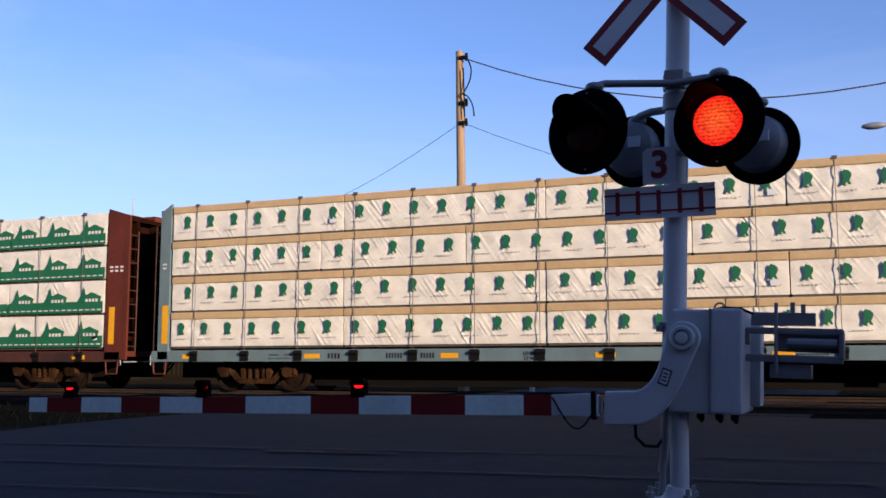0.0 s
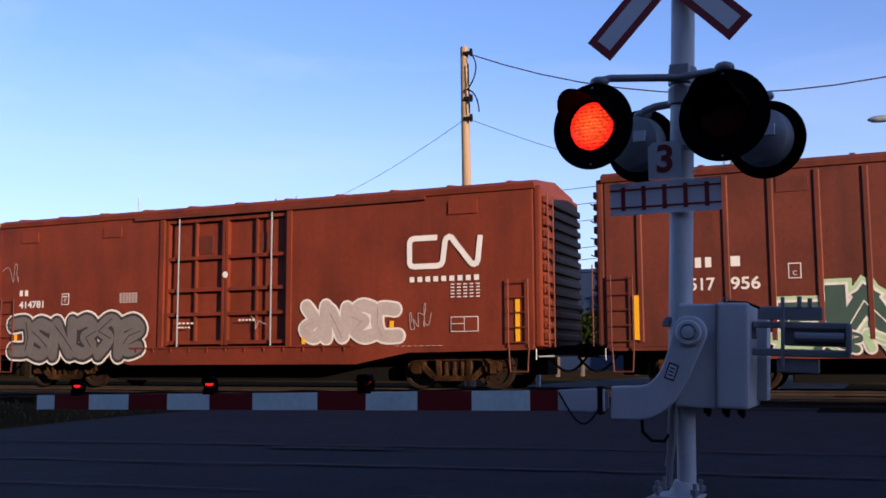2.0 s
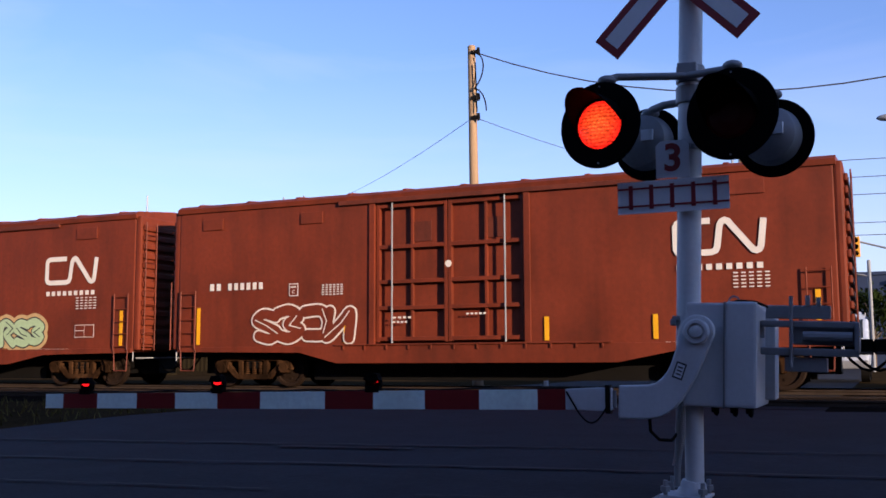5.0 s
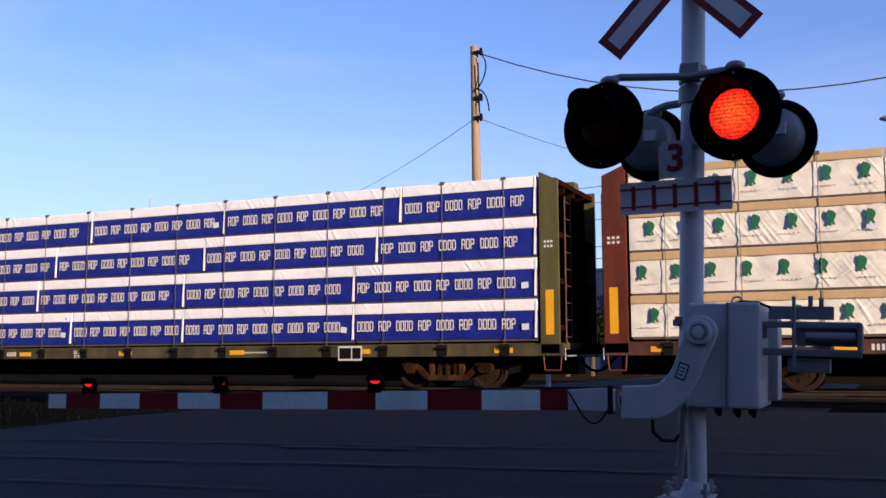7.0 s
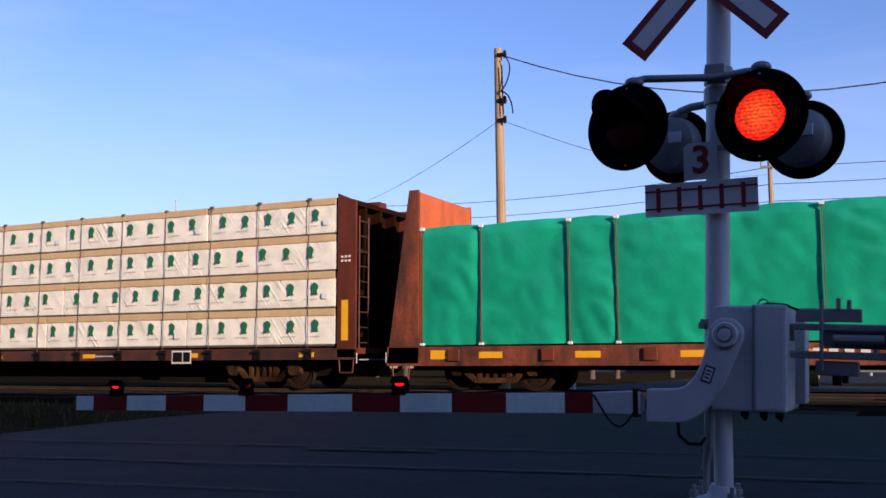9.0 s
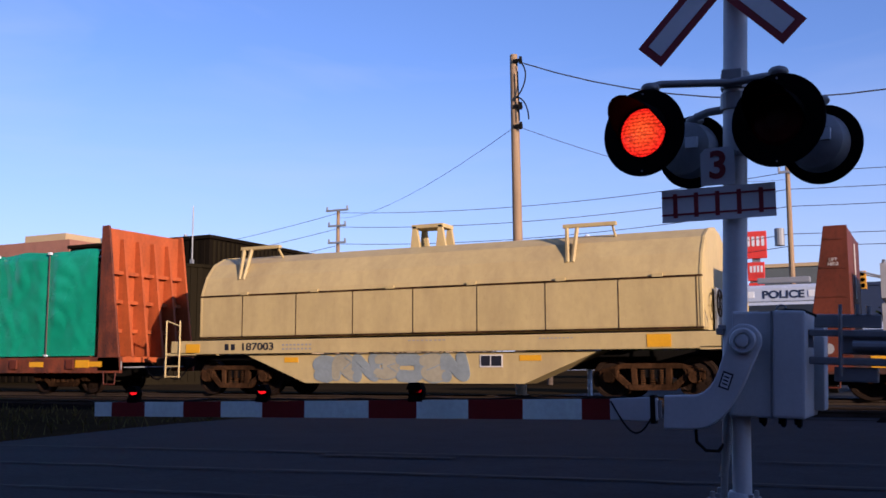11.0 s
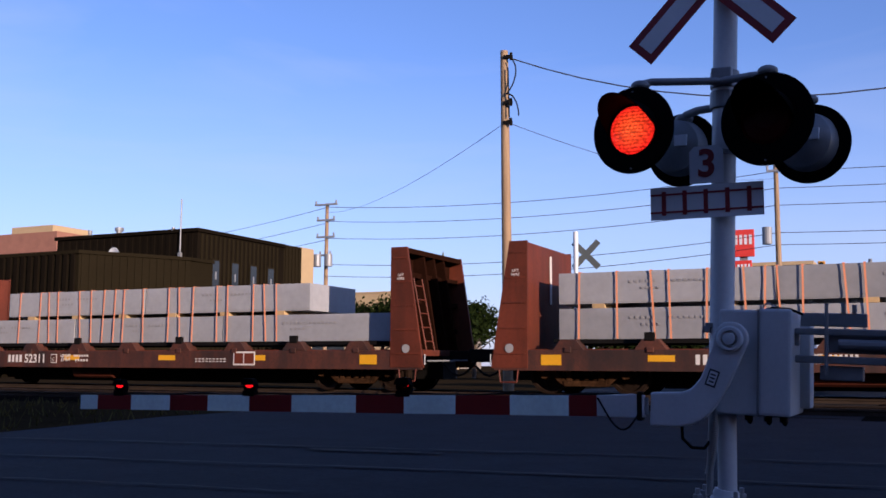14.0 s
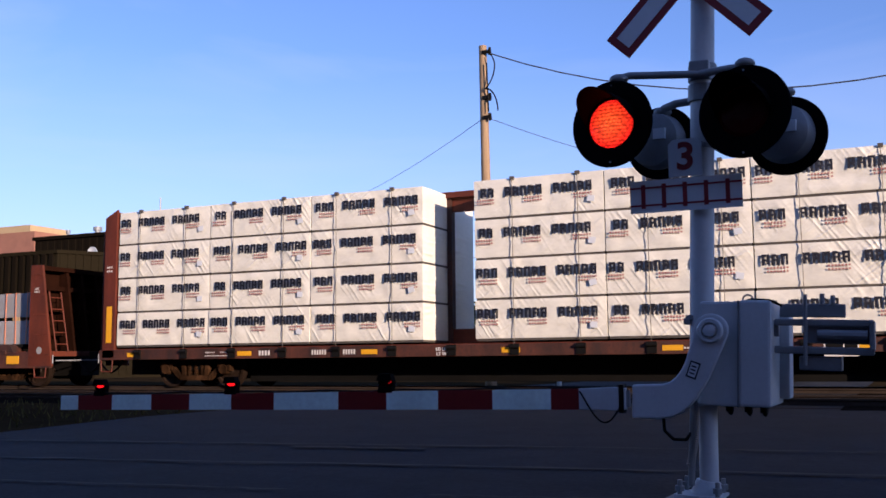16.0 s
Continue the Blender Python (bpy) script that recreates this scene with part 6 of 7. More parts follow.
def common_marks(c, L, d0, d1, number="", one_line=False, plate_x=2.25):
    noodle(c, d1 + 3.2, 2.72, 0.72)
    bars("lettering_bars", [(d1 + 3.2, d1 + 4.95, 2.36, 2.50, 9)], PRINT_WHITE, c)
    if one_line:
        bars("mark_bars", [(1.0, 1.4, 2.32, 2.52, 2)], PRINT_WHITE, c)
        if number:
            numerals(c, number, 1.54, 2.62, 2.32, 2.52, -0.005)
        else:
            bars("number_bars", [(1.54, 2.62, 2.32, 2.52, 6)], PRINT_WHITE, c)
    else:
        bars("mark_bars", [(0.75, 1.13, 2.40, 2.58, 2)], PRINT_WHITE, c)
        numerals(c, number, 0.75, 1.62, 2.08, 2.27, -0.005)
    bars("stencil_bars", [(4.2, 4.8, 2.14 + k * 0.055, 2.17 + k * 0.055, 6) for k in range(5)] + [(L - 1.95, L - 1.2, 2.0 + k * 0.07, 2.03 + k * 0.07, 5) for k in range(5)] + [(L - 3.3, L - 2.1, 0.93, 0.96, 8)], PRINT_WHITE, c)
    p = boxes("data_panel", [(L - 1.95, L - 1.3, -0.006, 0.0, 1.25, 1.58)], PRINT_WHITE, c)
    each("data_panel_field", [(L - 1.935, L - 1.635, -0.009, -0.003, 1.265, 1.42), (L - 1.62, L - 1.315, -0.009, -0.003, 1.265, 1.565), (L - 1.935, L - 1.635, -0.009, -0.003, 1.435, 1.565)], OXIDE, p)
    q = boxes("plate_mark", [(plate_x, plate_x + 0.25, -0.006, 0.0, 2.14, 2.44)], PRINT_WHITE, c)
    boxes("plate_field", [(plate_x + 0.02, plate_x + 0.23, -0.009, -0.003, 2.16, 2.42)], OXIDE, q)
    words("plate_letter", "C", 0.12, PRINT_WHITE, q, pose(plate_x + 0.125, -0.011, 2.24))
    bars("plate_bars", [(plate_x + 0.05, plate_x + 0.2, 2.33, 2.38, 5)], PRINT_WHITE, q, -0.012)


# letter-like stroke shapes that spell nothing, in a unit box
STROKES = (
    ((0.9, 0.88), (0.45, 1.0), (0.12, 0.74), (0.5, 0.5), (0.88, 0.27), (0.55, 0.0), (0.08, 0.12)),
    ((0.12, 0.0), (0.1, 0.95), (0.55, 0.45), (0.85, 0.05), (0.9, 1.0)),
    ((0.9, 0.95), (0.25, 0.92), (0.1, 0.5), (0.3, 0.06), (0.92, 0.08)),
    ((0.1, 0.0), (0.15, 0.75), (0.5, 1.0), (0.88, 0.72), (0.5, 0.46), (0.9, 0.0)),
    ((0.05, 0.9), (0.5, 1.0), (0.85, 0.75), (0.45, 0.5), (0.9, 0.3), (0.5, 0.0), (0.08, 0.1)),
)
BLOCKS = (
    ((0.12, 1.0), (0.12, 0.14), (0.85, 0.14)),
    ((0.05, 0.88), (0.8, 0.88), (0.8, 0.5), (0.15, 0.5), (0.15, 0.12), (0.95, 0.12)),
    ((0.08, 0.0), (0.5, 0.9), (0.92, 0.0)),
    ((0.05, 0.86), (0.95, 0.86), (0.5, 0.86), (0.5, 0.0)),
    ((0.12, 0.0), (0.12, 0.9), (0.88, 0.9), (0.88, 0.4), (0.45, 0.4)),
)


def stroke(bm, pts, width, lo, hi, smooth):
    """One brush stroke with round ends, as a flat plate."""
    p = [Vector(q) for q in pts]
    if smooth:
        q = [p[0]] + p + [p[-1]]
        p = []
        for a, b, c_, d in zip(q, q[1:], q[2:], q[3:]):
            for k in range(6):
                t = k / 6
                p.append(0.5 * (2 * b + (c_ - a) * t + (2 * a - 5 * b + 4 * c_ - d) * t * t + (3 * b - a - 3 * c_ + d) * t ** 3))
        p.append(q[-1])
    n = len(p)
    for i in range(n - 1):
        d = (p[i + 1] - p[i]).normalized()
        m = Vector((-d.y, d.x)) * width / 2
        ext = Vector((0, 0)) if smooth else d * width / 2
        e = lo + 0.00003 * i
        prism(bm, [tuple(v) for v in (p[i] - m - ext, p[i + 1] - m + ext, p[i + 1] + m + ext, p[i] + m - ext)], e, hi)
        if smooth:
            prism(bm, [(p[i].x + width / 2 * math.cos(0.524 * k), p[i].y + width / 2 * math.sin(0.524 * k)) for k in range(12)], e + 0.000015, hi)
    if smooth:
        prism(bm, [(p[-1].x + width / 2 * math.cos(0.524 * k), p[-1].y + width / 2 * math.sin(0.524 * k)) for k in range(12)], lo, hi)


def tag(c, x0, x1, z0, z1, order, fills, edge, halo, seed, y=0.0, blocky=False, fat=0.40, grow=(0.10, 0.20), second=None):
    """Spray-painted lettering: thick overlapping strokes with an outline and a halo."""
    rng = random.Random(seed)
    n = len(order)
    p = (x1 - x0) / n
    kit = BLOCKS if blocky else STROKES
    shapes = []
    for i, o in enumerate(order):
        w, h = p * rng.uniform(1.2, 1.45), (z1 - z0) * rng.uniform(0.82, 1.0)
        w = min(w, x1 - x0)
        bx, bz = min(max(x0, x0 + p * i + (p - w) / 2), x1 - w), z0 + (z1 - z0 - h) * rng.random()
        lean = rng.uniform(-0.25, 0.3)
        fx, fz = i % 2 == 0, i % 3 != 1
        shapes.append(([(bx + (0.14 + 0.72 * (1 - u if fx else u) + lean * (v - 0.5) * 0.5) * w, bz + (0.14 + 0.72 * (1 - v if fz else v)) * h) for u, v in kit[o]], min(p, h * 0.8) * fat))
    root = None
    layers = ([(halo, grow[1], 0.004)] if halo else []) + [(edge, grow[0], 0.007)]
    for material, g, d in layers:
        for i, (pts, w) in enumerate(shapes):
            bm = bmesh.new()
            stroke(bm, pts, w + g, y - d - i * 0.0004, y + 0.002, not blocky)
            ob = part("graffiti" if root is None else "paint_shape", bm, material, root or c, "" if root else "spray-painted overlapping shapes")
            ob["kind"] = "stuff"
            root = root or ob
    for i, (pts, w) in enumerate(shapes):
        bm = bmesh.new()
        stroke(bm, pts, w, y - 0.011 - i * 0.0006, y, not blocky)
        part("paint_shape", bm, fills[i % len(fills)], root)["kind"] = "stuff"
        bm = bmesh.new()
        k = len(pts) // 2
        mid = [(Vector(pts[j]) + Vector((rng.uniform(-0.2, 0.2) * w, rng.uniform(-0.2, 0.2) * w))) for j in range(max(0, k - 1), min(len(pts), k + 2))]
        band(bm, [tuple(v) for v in mid], 0.025, y - 0.017, y - 0.012)
        part("paint_stroke", bm, second or edge, root)
    return root


def scribble(c, x0, x1, z0, z1, seed, material, y=-0.004, width=0.018):
    """A thin hand-drawn scrawl with no letters in it."""
    rng = random.Random(seed)
    bm = bmesh.new()
    x = x0
    row = []
    while x < x1:
        row.append((x, rng.uniform(z0, z1)))
        x += rng.uniform(-0.05, 0.16)
    stroke(bm, row, width, y, y + 0.003, True)
    part("scrawl", bm, material, c)["kind"] = "stuff"


def fin_c(c, L, d0, d1):
    common_marks(c, L, d0, d1, "414781")
    tag(c, 0.4, 5.1, 0.66, 1.88, (2, 0, 1, 4, 3, 0), (P_GREY,), P_DGREY, P_PALE, 11, y=-0.022, fat=0.40, grow=(0.14, 0.24))
    tag(c, 9.55, 12.3, 1.0, 2.05, (3, 1, 4, 2), (P_FADED,), P_PALE, None, 12, y=-0.001, fat=0.42, grow=(0.09, 0.1), second=P_DUSTY)
    scribble(c, 0.1, 0.75, 2.8, 3.3, 5, P_DUSTY)
    scribble(c, 8.2, 8.7, 1.4, 1.8, 6, P_DUSTY, 0.04)
    scribble(c, 12.5, 13.0, 1.3, 1.9, 7, P_DUSTY)


def fin_d(c, L, d0, d1):
    bars("mark_bars", [(1.86, 2.26, 2.42, 2.66, 2), (2.55, 2.85, 2.42, 2.66, 1), (L - 3.45, L - 2.9, 2.62, 2.78, 3), (L - 2.45, L - 1.85, 2.62, 2.78, 5)], PRINT_WHITE, c, 0.012)
    numerals(c, "517", 1.74, 2.24, 1.98, 2.23, 0.012)
    numerals(c, "956", 2.54, 3.10, 1.98, 2.23, 0.012)
    q = boxes("plate_mark", [(3.62, 3.86, 0.010, 0.02, 2.16, 2.46)], PRINT_WHITE, c)
    boxes("plate_field", [(3.64, 3.84, 0.007, 0.015, 2.18, 2.44)], OXIDE_DARK, q)
    words("plate_letter", "C", 0.12, PRINT_WHITE, q, pose(3.74, 0.005, 2.26))
    bars("stencil_bars", [(1.75, 2.3, 1.30 + 0.10 * k, 1.345 + 0.10 * k, 6) for k in range(3)] + [(2.5, 3.1, 1.30 + 0.10 * k, 1.345 + 0.10 * k, 6) for k in range(3)] + [(L - 2.4, L - 1.9, 1.60 + 0.09 * k, 1.65 + 0.09 * k, 4) for k in range(8)] + [(L - 1.3, L - 0.9, 2.1 + 0.09 * k, 2.15 + 0.09 * k, 3) for k in range(2)], PRINT_WHITE, c, 0.012)
    p = boxes("data_panel", [(L - 2.4, L - 1.85, 0.010, 0.02, 1.18, 1.5)], PRINT_WHITE, c)
    each("data_panel_field", [(L - 2.385, L - 2.14, 0.007, 0.015, 1.195, 1.485), (L - 2.125, L - 1.865, 0.007, 0.015, 1.195, 1.485)], OXIDE_DARK, p)
    tag(c, 3.25, 5.75, 0.86, 2.0, (4, 2), (P_DGREEN,), P_PALE, P_MINT, 21, y=0.012, blocky=True, fat=0.42, grow=(0.10, 0.24), second=P_PALE)
    tag(c, 3.05, 5.9, 0.74, 1.15, (0, 3, 1), (P_MINT, P_DGREEN), P_PALE, None, 24, y=0.006, fat=0.5, grow=(0.08, 0.1))
    tag(c, 9.7, 13.4, 0.78, 1.75, (2, 4, 1, 0, 3), (P_DGREEN,), P_PALE, P_LIME, 22, y=0.012, fat=0.34, grow=(0.12, 0.24), second=P_PALE)
    scribble(c, 10.45, 11.25, 1.85, 2.5, 23, P_PALE, 0.005, 0.035)
    scribble(c, L - 3.6, L - 3.0, 1.4, 2.0, 25, P_DUSTY, 0.008, 0.03)


def fin_e(c, L, d0, d1):
    common_marks(c, L, d0, d1, "415232", True, 3.3)
    tag(c, 0.3, 5.5, 1.15, 2.25, (1, 4, 0, 2, 3, 1), (P_VIOLET,), P_VIOLET, None, 30, fat=0.5, grow=(0.05, 0.1))
    tag(c, 0.62, 3.2, 0.66, 2.26, (4, 1, 0), (P_LIME,), PRINT_BLACK, None, 31, y=-0.014, blocky=True, fat=0.40, grow=(0.06, 0.1))
    tag(c, 2.85, 5.4, 0.66, 2.08, (2, 0, 4), (P_OCHRE,), PRINT_BLACK, None, 32, y=-0.016, blocky=True, fat=0.42, grow=(0.06, 0.1))
    tag(c, 5.75, 7.9, 1.2, 2.3, (4, 1), (P_OLIVE,), PRINT_BLACK, None, 34, y=0.04, blocky=True, fat=0.36, grow=(0.05, 0.1), second=P_VIOLET)
    for k in range(3):
        bm = bmesh.new()
        prism(bm, ring_points(2.35 + k * 0.42, 0.95, 0.16, 18), -0.034, -0.02)
        r = part("paint_shape", bm, PRINT_BLACK, c, "spray-painted round spot")
        bm = bmesh.new()
        prism(bm, ring_points(2.35 + k * 0.42, 0.95, 0.135, 18), -0.037, -0.03)
        part("paint_shape", bm, (P_LIME, P_LIME, P_OCHRE)[k], r)
    scribble(c, 0.1, 0.6, 2.6, 3.1, 8, P_DUSTY)
    scribble(c, 8.0, 8.5, 1.35, 1.75, 9, P_PALE, 0.04)
    scribble(c, 6.0, 6.8, 0.62, 0.85, 10, P_PALE, -0.028, 0.03)
    tag(c, 10.2, 12.5, 0.98, 1.80, (2, 3, 0, 4), (P_MINT,), PRINT_BLACK, P_TAN, 33, y=-0.001, fat=0.36, grow=(0.07, 0.26))


def fin_f(c, L, d0, d1):
    common_marks(c, L, d0, d1, "", True, 3.3)
    tag(c, 2.2, 5.2, 1.0, 1.95, (0, 4, 2, 1), (OXIDE,), P_PALE, None, 41, fat=0.36, grow=(0.08, 0.1))


def bulk_flat(name, u, label, seed, layers, number="", paint_=FLATBROWN, inner=15.82):
    """A flatcar between two bulkheads with grey wrapped bundles bound by orange bands. u: the inner face of its first bulkhead."""
    rng = random.Random(seed)
    c = car(name, u, label, "freight car")
    L = inner
    boxes("side_sill", [(-0.8, L + 0.8, 0.0, 0.10, 0.50, 0.94)], SILLBROWN, c, "grimy brown side sill", bevel=0.012)
    boxes("deck", [(-0.8, L + 0.8, 0.1, 3.0, 0.82, 0.96)], paint_, c)
    # sill first, then a low black box added in place of under-car shade
    boxes("centre_sill", [(-0.8, L + 0.8, 1.15, 1.85, 0.28, 0.82), (2.7, L - 2.7, 1.0, 2.0, 0.14, 0.6)], BLACKSTEEL, c)
    bm = bmesh.new()
    tube(bm, (5.6, 0.6, 0.42), (7.0, 0.6, 0.42), 0.2, seg=14)
    part("brake_reservoir", bm, paint_, c)
    n = 9
    for i in range(n):
        x = 0.9 + i * (L - 1.8) / (n - 1)
        bm = bmesh.new()
        prism(bm, [(x - 0.34, 0.94), (x + 0.34, 0.94), (x + 0.17, 1.16), (x - 0.17, 1.16)], 0.0, 0.35)
        box(bm, x - 0.07, x + 0.07, -0.03, 0.02, 0.885, 1.0)
        part("riser", bm, SILLBROWN, c, bevel=0.01)
        if i % 2:
            boxes("chain_lug", [(x - 0.12, x + 0.1, -0.02, 0.06, 1.12, 1.3)], BLACKSTEEL, c, bevel=0.02)
    boxes("deck_dunnage", [(0.5, L - 0.5, 0.25, 2.7, 1.08, 1.17)], BLACKSTEEL, c)
    for way, x in ((-1, 0.0), (1, L)):
        pan = boxes("bulkhead", [(min(x, x + way * 0.1), max(x, x + way * 0.1), 0.04, 2.96, 0.96, 3.28)], paint_, c, "tapered steel end bulkhead")
        bm = bmesh.new()
        prism(bm, [(x, 0.55), (x + way * 0.86, 0.55), (x + way * 0.42, 3.32), (x, 3.32)], -0.01, 0.06)
        part("bulkhead_flange", bm, paint_, pan, bevel=0.01)
        bm = bmesh.new()
        prism(bm, [(x, 0.55), (x + way * 0.86, 0.55), (x + way * 0.42, 3.32), (x, 3.32)], 2.94, 3.0)
        part("bulkhead_flange", bm, paint_, pan)
        for k in range(5):
            z = 0.85 + k * 0.55
            w = 0.86 - 0.44 * (z - 0.55) / 2.77
            boxes("flange_grip", [(min(x + way * 0.06, x + way * (w - 0.03)), max(x + way * 0.06, x + way * (w - 0.03)), -0.025, -0.005, z, z + 0.035)], paint_, pan)
        bm = bmesh.new()
        for y in (0.95, 1.5, 2.05):
            prism(bm, [(x + way * 0.1, 0.96), (x + way * 0.75, 0.96), (x + way * 0.36, 3.25), (x + way * 0.1, 3.25)], y - 0.04, y + 0.04)
        box(bm, min(x + way * 0.1, x + way * 0.42), max(x + way * 0.1, x + way * 0.42), 0.05, 2.95, 3.18, 3.3)
        for z in (1.45, 2.1, 2.7):
            box(bm, min(x + way * 0.1, x + way * 0.34), max(x + way * 0.1, x + way * 0.34), 0.06, 2.94, z - 0.06, z + 0.06)
        # shade behind the bulkhead is painted: dark ribs, dark sheet over the panel
        part("bulkhead_rib", bm, SHADE_STEEL, pan, "ribs coloured dark for the shade")
        boxes("back_sheet", [(min(x + way * 0.1, x + way * 0.108), max(x + way * 0.1, x + way * 0.108), 0.06, 2.94, 0.97, 3.18)], SHADE_STEEL, pan, "outer sheet coloured dark for the shade")
        bm = bmesh.new()
        for y in (0.18, 0.6):
            tube(bm, (x + way * 0.84, y, 0.95), (x + way * 0.5, y, 2.6), 0.02, seg=6)
        for k in range(5):
            xx = x + way * (0.8 - 0.064 * k)
            tube(bm, (xx, 0.18, 1.15 + k * 0.32), (xx, 0.6, 1.15 + k * 0.32), 0.016, seg=6)
        part("ladder", bm, paint_, pan)
        words("lettering", "LIFT\nHERE", 0.085, PRINT_WHITE, pan, pose(x + way * 0.27, -0.028, 2.62))
        bm = bmesh.new()
        bmesh.ops.create_circle(bm, cap_ends=True, segments=18, radius=0.10, matrix=pose(x + way * 0.42, -0.03, 0.98, 90))
        part("round_mark", bm, PRINT_GREY, pan)
        boxes("white_strip", [(x - way * 0.02 - 0.008, x - way * 0.02 + 0.008, 1.4, 1.5, 2.0, 3.1)], PRINT_WHITE, pan)
        boxes("reflector", [(x - way * 0.55 - 0.25, x - way * 0.55 + 0.2, -0.012, 0.0, 0.62, 0.84)], YELLOW, c)
        coupler(c, x + way * 0.85, way)
        stirrup(c, x + way * 0.45 - 0.22, x + way * 0.45 + 0.22, 0.25, 0.52, 0.0)
    for x in (2.6, 5.7, 9.0, 11.8):
        boxes("reflector", [(x, x + 0.55, -0.006, 0.0, 0.70, 0.83)], YELLOW, c)
    bars("mark_bars", [(3.56, 4.14, 0.62, 0.86, 4)], PRINT_WHITE, c)
    if number:
        numerals(c, number, 4.2, 4.95, 0.62, 0.86, -0.006)
    else:
        bars("number_bars", [(4.2, 4.95, 0.62, 0.86, 5)], PRINT_WHITE, c)
    q = boxes("plate_mark", [(5.2, 5.42, -0.008, 0.0, 0.62, 0.86)], PRINT_WHITE, c)
    boxes("plate_field", [(5.22, 5.40, -0.011, -0.005, 0.64, 0.84)], SILLBROWN, q)
    words("plate_letter", "C", 0.12, PRINT_WHITE, q, pose(5.31, -0.013, 0.72))
    for k, line in enumerate(("LD LMT", "LT WT")):
        words("weight_stencil", line, 0.11, PRINT_WHITE, c, pose(5.75, -0.006, 0.81 - 0.11 * k), bold=0.004)
    bars("stencil_bars", [(6.05, 6.6, 0.78, 0.85, 6), (6.1, 6.6, 0.66, 0.73, 5), (10.2, 11.2, 0.72, 0.75, 9), (10.2, 11.2, 0.66, 0.69, 9)], PRINT_WHITE, c, -0.008)
    q = boxes("data_panel", [(11.9 - 0.5, 11.9 + 0.15, -0.012, -0.004, 0.58, 0.92)], PRINT_WHITE, c)
    boxes("data_panel_field", [(11.43, 11.7, -0.015, -0.01, 0.62, 0.88), (11.73, 12.02, -0.015, -0.01, 0.62, 0.88)], FLATBROWN, q)
    trucks(c, (1.15, L - 1.15))
    zl = ((1.17, 1.83), (1.93, 2.60))
    for (a, b, cuts), (z0, z1) in zip(layers, zl):
        edges = [a] + list(cuts) + [b]
        for e0, e1 in zip(edges, edges[1:]):
            j = rng.uniform(0, 0.03)
            bun = part("board_package", wrapped(e0 + 0.02, e1 - 0.02, 0.40 + j, 2.6, z0, z1, rng, 0.006), WRAP_GREY, c, "grey wrapped bundle of boards", smooth=True)
            m_ = (e0 + e1) / 2
            bars("print_bars", [(m_ - 0.7, m_ - 0.1, z0 + 0.42, z0 + 0.49, 5), (m_ + 0.1, m_ + 0.9, z0 + 0.42, z0 + 0.48, 7), (m_ - 0.45, m_, z0 + 0.28, z0 + 0.34, 4)], PRINT_GREY, bun, 0.385 + j)
        if z0 > 1.5:
            for k in range(6):
                x = a + 0.9 + k * (b - a - 1.8) / 5
                boxes("wood_block", [(x - 0.14, x + 0.14, 0.42, 2.58, 1.83, 1.935)], LUMBER, c, bevel=0.01)
    a, b = max(layers[0][0], layers[1][0]), min(layers[0][1], layers[1][1])
    x = a + 0.45
    while x < b - 0.3:
        lean_ = rng.uniform(-0.05, 0.09)
        bm = bmesh.new()
        prism(bm, [(x, 1.17), (x + 0.038, 1.17), (x + 0.038 - lean_, 2.61), (x - lean_, 2.61)], 0.368, 0.374)
        box(bm, x - lean_, x + 0.045 - lean_, 0.37, 2.6, 2.608, 2.614)
        part("orange_strap", bm, BAND, c)
        x += rng.choice((0.33, 0.72, 0.8, 0.85, 0.4))
    return c


